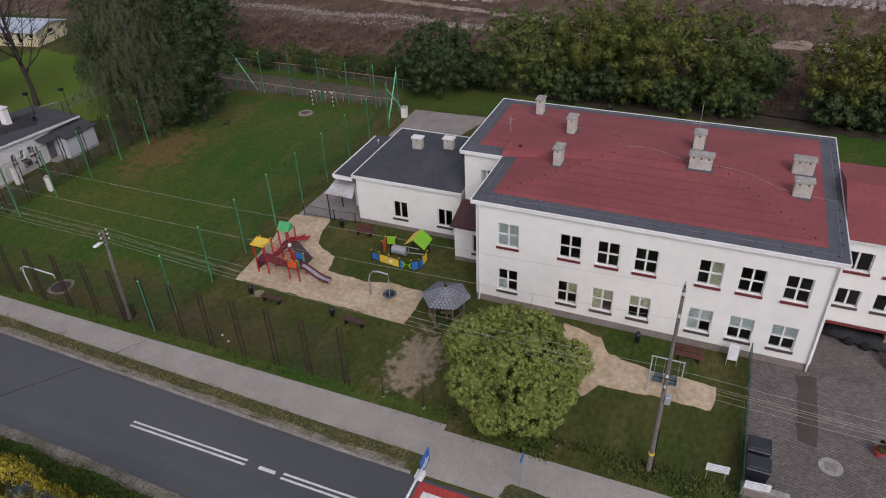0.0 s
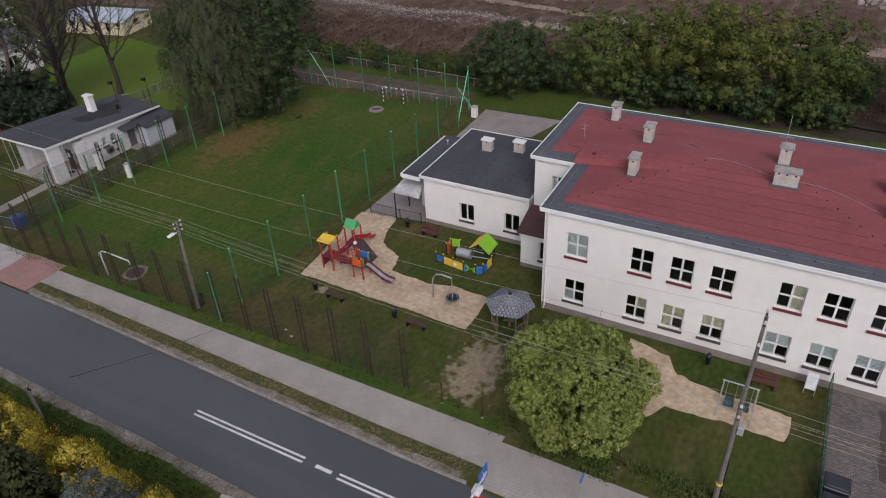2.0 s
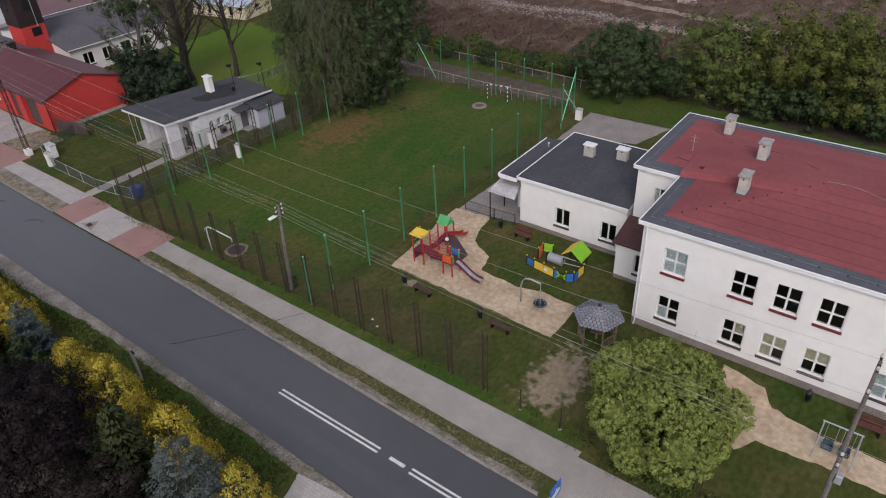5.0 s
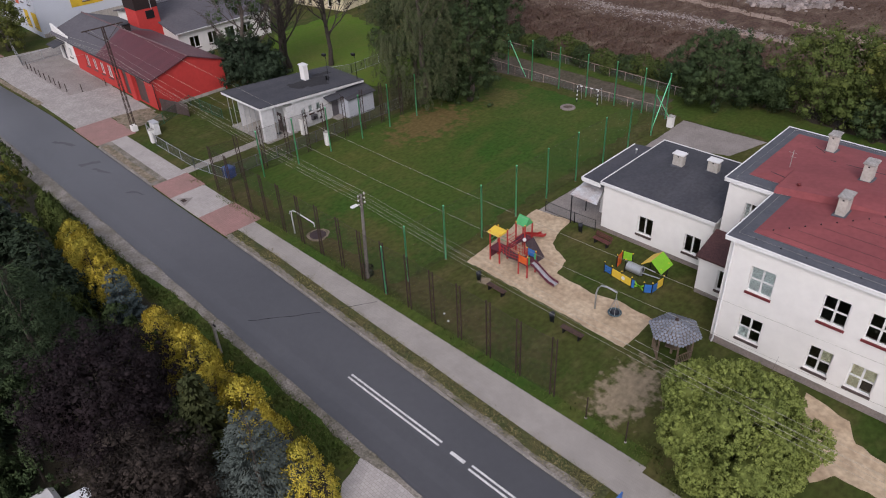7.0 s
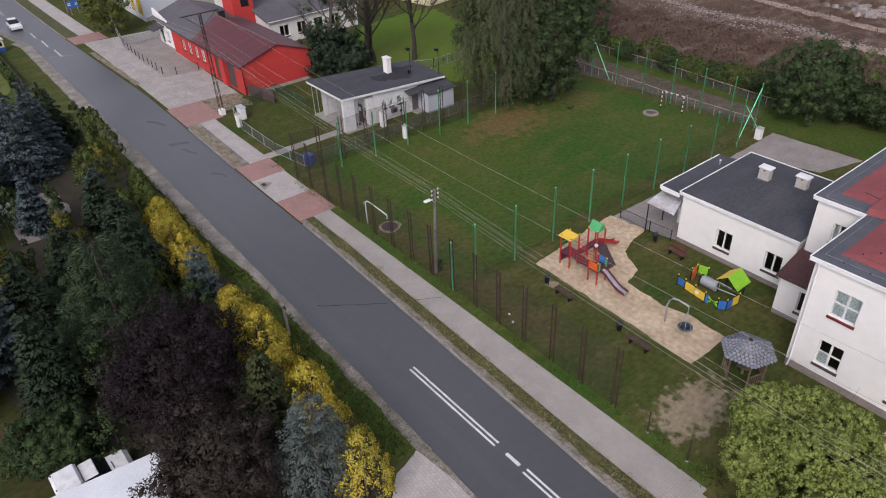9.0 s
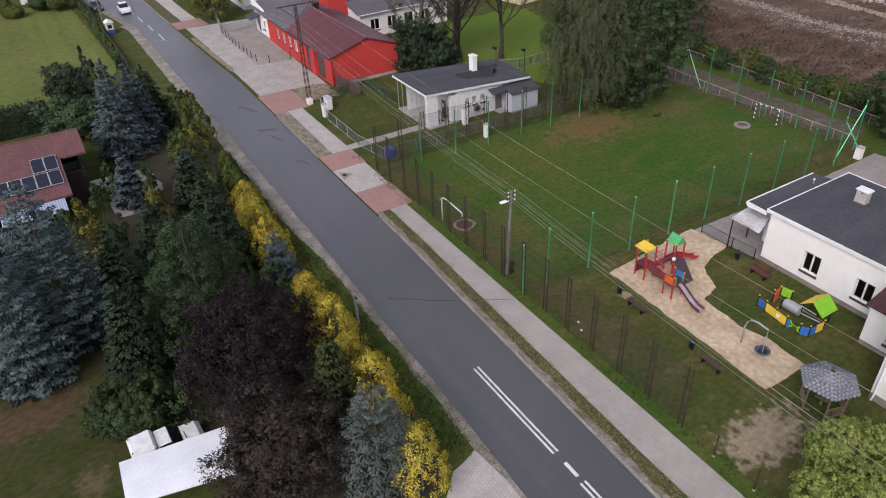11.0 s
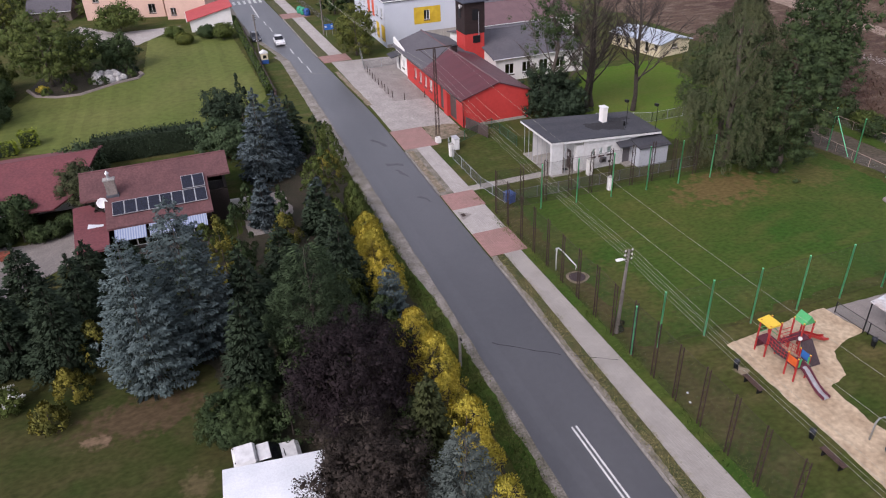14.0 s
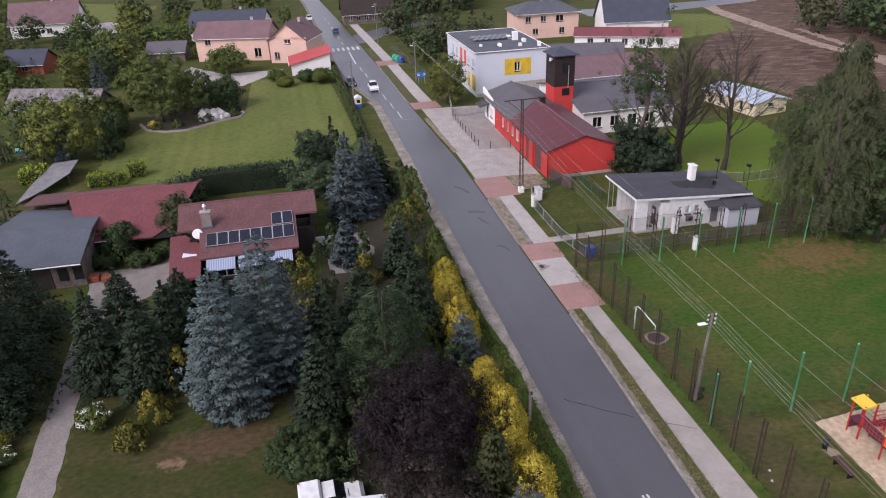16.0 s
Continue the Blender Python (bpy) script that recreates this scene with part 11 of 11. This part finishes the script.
rocks("rock", -127.6, -13.8, 14, 2.4, 1.3, "pale boulder of a garden rockery", 4)
for i, (x, y, h, r, f) in enumerate([(-124.6, -23.6, 0.9, 1.1, "gold"), (-122.6, -19.5, 1.4, 1.0, "green"), (-121.8, -22.6, 1.2, 1.0, "hedge"), (-124.6, -14.6, 1.3, 1.0, "dark"), (-127.0, -10.4, 1.2, 0.9, "hedge"), (-129.5, -9.9, 1.6, 0.8, "conifer"), (-129.4, -15.4, 2.0, 1.3, "dark"), (-127.5, -20.5, 1.8, 1.2, "dark"), (-130.2, -11.0, 2.2, 1.2, "dark"), (-131.5, -18.0, 2.4, 1.5, "green"), (-125.8, -16.3, 1.0, 0.9, "hedge")]):
    thuja(x, y, h, r, f, "rounded shrub in a rockery bed", 60 + i, "shrub", 700, 0.28, tip=0.35)
# clipped hedges
M["teal"] = mat("teal_paint", (0.12, 0.42, 0.40), (0.10, 0.36, 0.35), s1=2, rough=0.6, var=0.06)
M["hedge_core"] = mat("hedge_inside", (0.022, 0.036, 0.016), (0.014, 0.024, 0.011), s1=2)


def hedge(x0, x1, y0, y1, h, f, label, n, leaf=0.22, seed=0):
    s = thing("hedge", label, "hedge")
    rg = np.random.default_rng(seed)
    u, v, w = rg.uniform(0, 1, n), rg.uniform(0, 1, n), rg.uniform(0, 1, n)
    face = rg.integers(0, 4, n)
    X = np.where(face == 0, x0, np.where(face == 1, x1, x0 + (x1 - x0) * u))
    Y = np.where(face < 2, y0 + (y1 - y0) * v, np.where(face == 2, np.where(rg.uniform(0, 1, n) < 0.5, y0, y1), y0 + (y1 - y0) * v))
    Z = np.where(face == 3, h, h * w) * (1 + 0.06 * rg.normal(size=n))
    Pp = np.stack([X, Y, np.abs(Z)], 1) + rg.normal(size=(n, 3)) * 0.08
    A = np.stack([np.where(face == 0, -1, np.where(face == 1, 1, 0)), np.where(face == 2, 1, 0), np.where(face == 3, 1, 0.3)], 1) + rg.normal(size=(n, 3)) * 0.6
    part("leaves", leaf_mesh("leaves", Pp, A, rg.uniform(0.7, 1.3, n) * leaf, F[f] if f in F else M[f], 0.6, seed), None, s)
    part("core", Shape().box(x0 + 0.12, x1 - 0.12, y0 + 0.12, y1 - 0.12, 0, h - 0.12, 0.05), M["hedge_core"], s, "dark twiggy inside")
    return s


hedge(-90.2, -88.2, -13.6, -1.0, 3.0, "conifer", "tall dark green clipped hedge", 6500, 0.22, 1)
hedge(-97.8, -96.2, -28.2, -23.6, 1.5, "lime_hedge", "low clipped yellow-green hedge", 1300, 0.22, 2)
hedge(-100.2, -98.6, -23.4, -21.4, 1.8, "lime_hedge", "rounded clipped yellow-green hedge", 800, 0.22, 3)
hedge(-104.0, -100.5, -38.0, -35.0, 1.6, "lime_hedge", "low spreading yellow-green garden shrub", 1200, 0.3, 4)
hedge(-160.0, -106.0, 9.3, 10.2, 1.3, "hedge", "long clipped hedge inside a wall", 6000, 0.24, 5)
hedge(-262.0, -246.0, -47.0, -45.0, 2.6, "hedge", "tall trimmed hedge beside a drive", 1600, 0.4, 6)
gw = thing("garden_wall", "low dark brown wall along a lawn", "wall")
part("base", Shape().box(-160, -104.5, 10.45, 10.65, 0, 0.9, 0.02), M["sill_brown"], gw)
part("coping", Shape().box(-160.05, -104.45, 10.4, 10.7, 0.9, 0.98, 0.02), M["rust"], gw)
fl_ = thing("flowering_shrub", "white flowering hydrangea shrub", "shrub", Matrix.Translation((-44.1, -16.8, 0)))
part("leaves", broad_crown("leaves", 1.1, 1.6, 0.1, F["green"], 26, 40, 0.2, 0.2, 0.4, 0, 7), None, fl_)
part("blossom", broad_crown("blossom", 1.25, 1.8, 0.3, F["flower"], 22, 16, 0.16, 0.2, 0.16, 0, 8, inner=0), None, fl_, "white blossom heads")

border = [("golddark", 0.9), ("dark", 1.3), ("green", 1.0), ("dark", 0.8), ("golddark", 1.2)]
for i in range(10):
    f, h = border[i % 5]
    broadleaf(-37.5 - 1.35 * i, -22.5 - 0.35 * (i % 3) - 0.03 * i, h, 0.85 + 0.15 * (i % 3), f, "low mixed border shrub beside a garden path", 220 + i % 5, 0.0, 34, 44, 0.14, 0.32, "shrub", "shrub", limbs=3, inner=2)
fs = copy_thing(fl_, Matrix.Translation((-41.8, -22.2, 0)) @ Matrix.Diagonal((0.7, 0.7, 0.6, 1)))
for i in range(9):
    thuja(-108.5 - 2.6 * i, -28.4 - 0.25 * i + 0.5 * (i % 2), 3.2 + 0.5 * (i % 3), 1.7, "dark", "dark evergreen of a garden boundary", 230 + i % 3, "evergreen", 1300, 0.34, tip=0.5)
wl = thing("well_house", "small garden well with a teal roof", "well", Matrix.Translation((-114.4, -41.5, 0)) @ Matrix.Rotation(0.3, 4, "Z"))
part("base", Shape().box(-0.7, 0.7, -0.7, 0.7, -0.05, 0.9, 0.03), M["concrete"], wl)
part("lid", Shape().box(-0.85, 0.85, -0.85, 0.85, 0.9, 1.25, 0.05), M["teal"], wl, "teal painted cover")
broadleaf(-55.2, 55.6, 5.4, 3.6, "dark", "low dark growth below a birch", 240, 0.0, 150, 70, 0.16, 0.5, "shrub", "shrub", lobes=0.5)

# bare and half-bare trees behind the pavilion
M["dark_bark"] = mat("dark_bark", (0.055, 0.044, 0.037), (0.035, 0.028, 0.024), s1=2, s2=12, bump=0.8, bs=9)
for i, (x, y, h) in enumerate(((-76.6, 54.3, 17.5), (-79.0, 48.7, 16.0), (-80.4, 50.2, 15.5))):
    t = thing("bare_tree", "tall bare tree with thin upright twigs", "tree", Matrix.Translation((x, y, 0)) @ Matrix.Rotation(i * 2.1, 4, "Z"))
    part("trunk", trunk_shape(h, 0.28, 24, 4.8, 70 + i, 0.02 * (i - 1), 0.2, 16), M["dark_bark"], t)
t = thing("tufted_tree", "tall thin tree with scattered dark leaf tufts", "tree", Matrix.Translation((-80.2, 43.9, 0)))
part("trunk", trunk_shape(18.0, 0.28, 22, 5.0, 90, 0.01, 0.15, 12), M["bark"], t)
part("crown", broad_crown("crown", 3.8, 18.4, 5.0, F["dark"], 150, 70, 0.16, 0.7, 0.60, 0, 91, inner=0, deep=0.4, dome=0.4), None, t, "sparse dark tufts")
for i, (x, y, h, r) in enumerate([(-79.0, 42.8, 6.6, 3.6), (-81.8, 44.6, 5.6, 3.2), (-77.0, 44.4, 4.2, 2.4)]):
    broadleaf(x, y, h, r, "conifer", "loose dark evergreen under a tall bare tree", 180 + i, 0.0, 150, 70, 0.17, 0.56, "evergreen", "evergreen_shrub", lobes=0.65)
for i, (x, y, h, r, f) in enumerate([(-83.8, -14.2, 4.2, 2.6, "pine"), (-73.0, -19.8, 3.6, 1.8, "dark"), (-83.5, 1.6, 4.8, 3.2, "pine"), (-93.6, 2.4, 5.4, 2.6, "conifer"), (-127.5, -22.4, 11.4, 6.6, "green"), (-137.0, -19.0, 6.5, 4.6, "dark"), (-109.5, -34.0, 9.8, 5.4, "olive"), (-133.6, -12.0, 5.6, 3.0, "dark"), (-121.8, 27.4, 8.3, 3.4, "olive"), (-163.0, -13.0, 5.6, 4.4, "green"), (-146.0, 6.5, 3.0, 1.8, "green"), (-148.5, 3.6, 2.4, 1.6, "dark"), (-146.0, -1.0, 1.8, 1.6, "olive"), (-152.0, -2.5, 2.2, 1.7, "green"), (-112.0, -27.6, 2.0, 1.4, "dark"), (-121.0, -29.5, 3.6, 2.6, "dark"), (-126.5, -31.0, 5.0, 3.4, "green"), (-109.0, -34.0, 3.0, 1.6, "bluedark")]):
    broadleaf(x, y, h, r, f, "leafy green tree in a garden", 90 + i, h * 0.06, int(60 + 28 * r), 44, 0.25, 0.50 + 0.06 * r, lobes=0.45, dome=0.5, inner=2)
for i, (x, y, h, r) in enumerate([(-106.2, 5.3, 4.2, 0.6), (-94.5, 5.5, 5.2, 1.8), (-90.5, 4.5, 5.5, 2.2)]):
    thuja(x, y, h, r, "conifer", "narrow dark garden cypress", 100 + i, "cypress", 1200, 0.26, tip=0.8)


def wood(zone, n, seed, kinds, h0, h1, avoid=()):
    """Single trees strewn over a stretch of the plan; their crowns share a few meshes."""
    rg = random.Random(seed)
    placed = 0
    while placed < n:
        x, y = rg.uniform(zone[0], zone[1]), rg.uniform(zone[2], zone[3])
        if any(a[0] < x < a[1] and a[2] < y < a[3] for a in avoid) or south(x) - 3 < y < north(x) + 6:
            placed += 0.2
            continue
        f = rg.choice(kinds)
        k = rg.randrange(2)
        h = rg.uniform(h0, h1)
        if f in ("conifer", "bluedark"):
            tree("spruce", "far dark conifer among gardens", "spruce", x, y, ("farspruce", f, k), lambda: spruce_crown("crown", 2.8, 9.0, 0.2, F[f], 11, 10, 0.42, 200 + k, per=16, core=8, power=0.8), lambda: trunk_shape(8.5, 0.16, 2, 0.6, k), scale=h / 9.0, turn=rg.random() * 6)
        else:
            tree("tree", "far leafy tree among gardens", "tree", x, y, ("farbroad", f, k), lambda: broad_crown("crown", 3.8, 8.0, 0.3, F[f], 42, 16, 0.46, 0.4, 1.15, 0, 210 + k, inner=1, dome=0.55, cap=(4, 2)), lambda: trunk_shape(6.5, 0.2, 6, 3.0, k), scale=h / 8.0, turn=rg.random() * 6)
        placed += 1


HOMES = [(-165, -92, -30, 11), (-182, -164, -24, 8), (-150, -130, -50, -30), (-255, -230, -84, -44), (-190, -178, -66, -52), (-232, -218, 14, 40), (-222, -204, -26, -4), (-192, -180, -34, -22), (-330, -262, -110, -44)]
wood((-178, -108, -75, -32), 40, 1, ["green", "olive", "dark", "conifer", "bluedark"], 4, 8, HOMES)
wood((-232, -165, -90, -20), 60, 2, ["green", "olive", "dark", "conifer", "hedge"], 3, 8, HOMES)
wood((-330, -215, -140, 5), 52, 3, ["green", "olive", "dark", "conifer"], 5, 11, HOMES)
wood((-235, -150, 29, 48), 26, 4, ["dark", "conifer", "birch"], 4, 9, HOMES)
wood((-330, -232, 22, 90), 46, 5, ["dark", "conifer", "birch", "pine"], 8, 13, HOMES)
wood((-300, -200, 130, 220), 34, 6, ["dark", "conifer", "pine"], 8, 13, HOMES + [(-240, -180, 120, 165)])
wood((-175, -95, 128, 190), 40, 7, ["dark", "conifer", "pine", "birch"], 7, 12, HOMES)
wood((-92, -62, -48, -31), 9, 10, ["conifer", "dark"], 5, 9, HOMES)


# grass tufts, weeds and rubble that nobody could count


def tufts(name, spots, material, label, category, leaf, per, seed, up=1.0, spread=0.12):
    """Bunches of blades at the given places, joined in one mesh."""
    rg = np.random.default_rng(seed)
    c = np.repeat(np.array(spots), per, 0)
    n = len(c)
    p = c + rg.normal(size=(n, 3)) * np.array([spread, spread, 0])
    p[:, 2] = c[:, 2]
    a = rg.normal(size=(n, 3)) * 0.55 + np.array([0, 0, up])
    t = new(name, leaf_mesh(name, p, a, rg.uniform(0.5, 1.3, n) * leaf, material, 0.30, seed, np.tile([0.0, 0.0, 1.0], (n, 1))))
    tagged(t, label, category, kind="stuff")
    return t


def strewn(n, x0, x1, f0, f1, seed, z=0.02, bunch=0.0):
    """Places between two edge lines, gathered where a slow noise is high."""
    rg = random.Random(seed)
    res = []
    while len(res) < n:
        x = rg.uniform(x0, x1)
        y = f0(x) + (f1(x) - f0(x)) * rg.random()
        if noise.noise((x * 0.5, y * 0.5, seed)) > bunch - rg.random() * 0.4:
            res.append((x, y, z))
    return res


M["blades"] = foliage("grass_blades", (0.072, 0.108, 0.023), (0.098, 0.115, 0.031), 0.3, 0.0)
M["straw"] = foliage("straw_blades", (0.27, 0.22, 0.11), (0.15, 0.15, 0.055), 0.4, 0.0)
M["russet"] = foliage("russet_weeds", (0.125, 0.072, 0.055), (0.104, 0.072, 0.046), 0.25, 0.0)
M["rubble"] = mat("rubble_stone", (0.30, 0.26, 0.24), (0.16, 0.13, 0.115), s1=1.5, isl=0.35)
tufts("grass_tufts", strewn(900, -49, -11.5, lambda x: north(x) + 0.45, lambda x: north(x) + 1.4, 1, 0.03), M["straw"], "straw and green grass tufts on the verge", "grass", 0.12, 9, 1, 0.7, 0.18)
tufts("grass_tufts", strewn(520, -62, -4.5, lambda x: 24.75, lambda x: 25.9, 2, 0.02, 0.0), M["blades"], "long grass tufts along a fence", "grass", 0.16, 9, 2, 0.8, 0.2)
tufts("grass_tufts", strewn(420, -11.0, 5.4, lambda x: 24.5, lambda x: 25.9, 8, 0.02, 0.05), M["blades"], "rank weeds along a garden fence", "grass", 0.22, 14, 8, 0.8, 0.22)
tufts("grass_tufts", strewn(1300, -72, -22.6, lambda x: south(x) - 2.0, lambda x: south(x) - (0.7 if x > -46 else 1.35), 3, 0.025, -0.2), M["blades"], "lush grass between hedge and road", "grass", 0.2, 12, 3, 0.8, 0.2)
tufts("field_weeds", strewn(5200, -95, 45, lambda x: 79, lambda x: 95, 6, 0.02, 0.0), M["russet"], "dense dark russet field weeds", "weeds", 0.28, 10, 6, 0.9, 0.8)
tufts("field_weeds", strewn(1500, -95, 45, lambda x: 103, lambda x: 128, 7, 0.02, 0.1), M["russet"], "russet and dull green field weeds", "weeds", 0.34, 10, 7, 0.6, 0.6)


def rubble(name, spots, label, seed, size):
    rg = random.Random(seed)
    s = Shape()
    for x, y, n, sp in spots:
        for _ in range(n):
            cx, cy, k = x + rg.gauss(0, sp * 1.6), y + rg.gauss(0, sp * 0.6), size * rg.uniform(0.3, 1.2)
            a = rg.random() * 3
            c, d = math.cos(a) * k, math.sin(a) * k
            z0, z1 = -0.05, k * rg.uniform(0.4, 0.9)
            q = rg.uniform(0.4, 0.9)
            s.add([(cx + c, cy + d, z0), (cx - d, cy + c, z0), (cx - c, cy - d, z0), (cx + d, cy - c, z0), (cx + c * q, cy + d * q, z1), (cx - d * q, cy + c * q, z1 * 0.8), (cx - c * q, cy - d * q, z1), (cx + d * q, cy - c * q, z1 * 1.1)], [(4, 5, 6), (4, 6, 7), (0, 1, 5, 4), (1, 2, 6, 5), (2, 3, 7, 6), (3, 0, 4, 7)])
    o = new(name, s.mesh(name, M["rubble"]))
    tagged(o, label, "rubble", kind="stuff")


rubble("rubble", [(-79 + 3.4 * i, 100.6 + 0.9 * math.sin(i * 0.9), 190, 1.3) for i in range(14)] + [(-66 + 4.0 * i, 97.0, 60, 1.5) for i in range(6)], "scattered pale stone rubble in a field", 1, 0.15)
rubble("rubble_heap", [(-43, 115, 90, 1.6), (-40, 117.5, 90, 1.6), (-37, 120, 70, 1.6), (-70, 116, 60, 3), (12, 127, 110, 2.2), (20, 129, 110, 2.2)], "heap of pale rubble and rubbish", 2, 0.7)

# kerb stones, the last of the pieces
for xa, xb in ((-11.0, -49.4), (-63.2, -76.4), (-124.2, -157.8)):
    kerb_run(xa, xb)
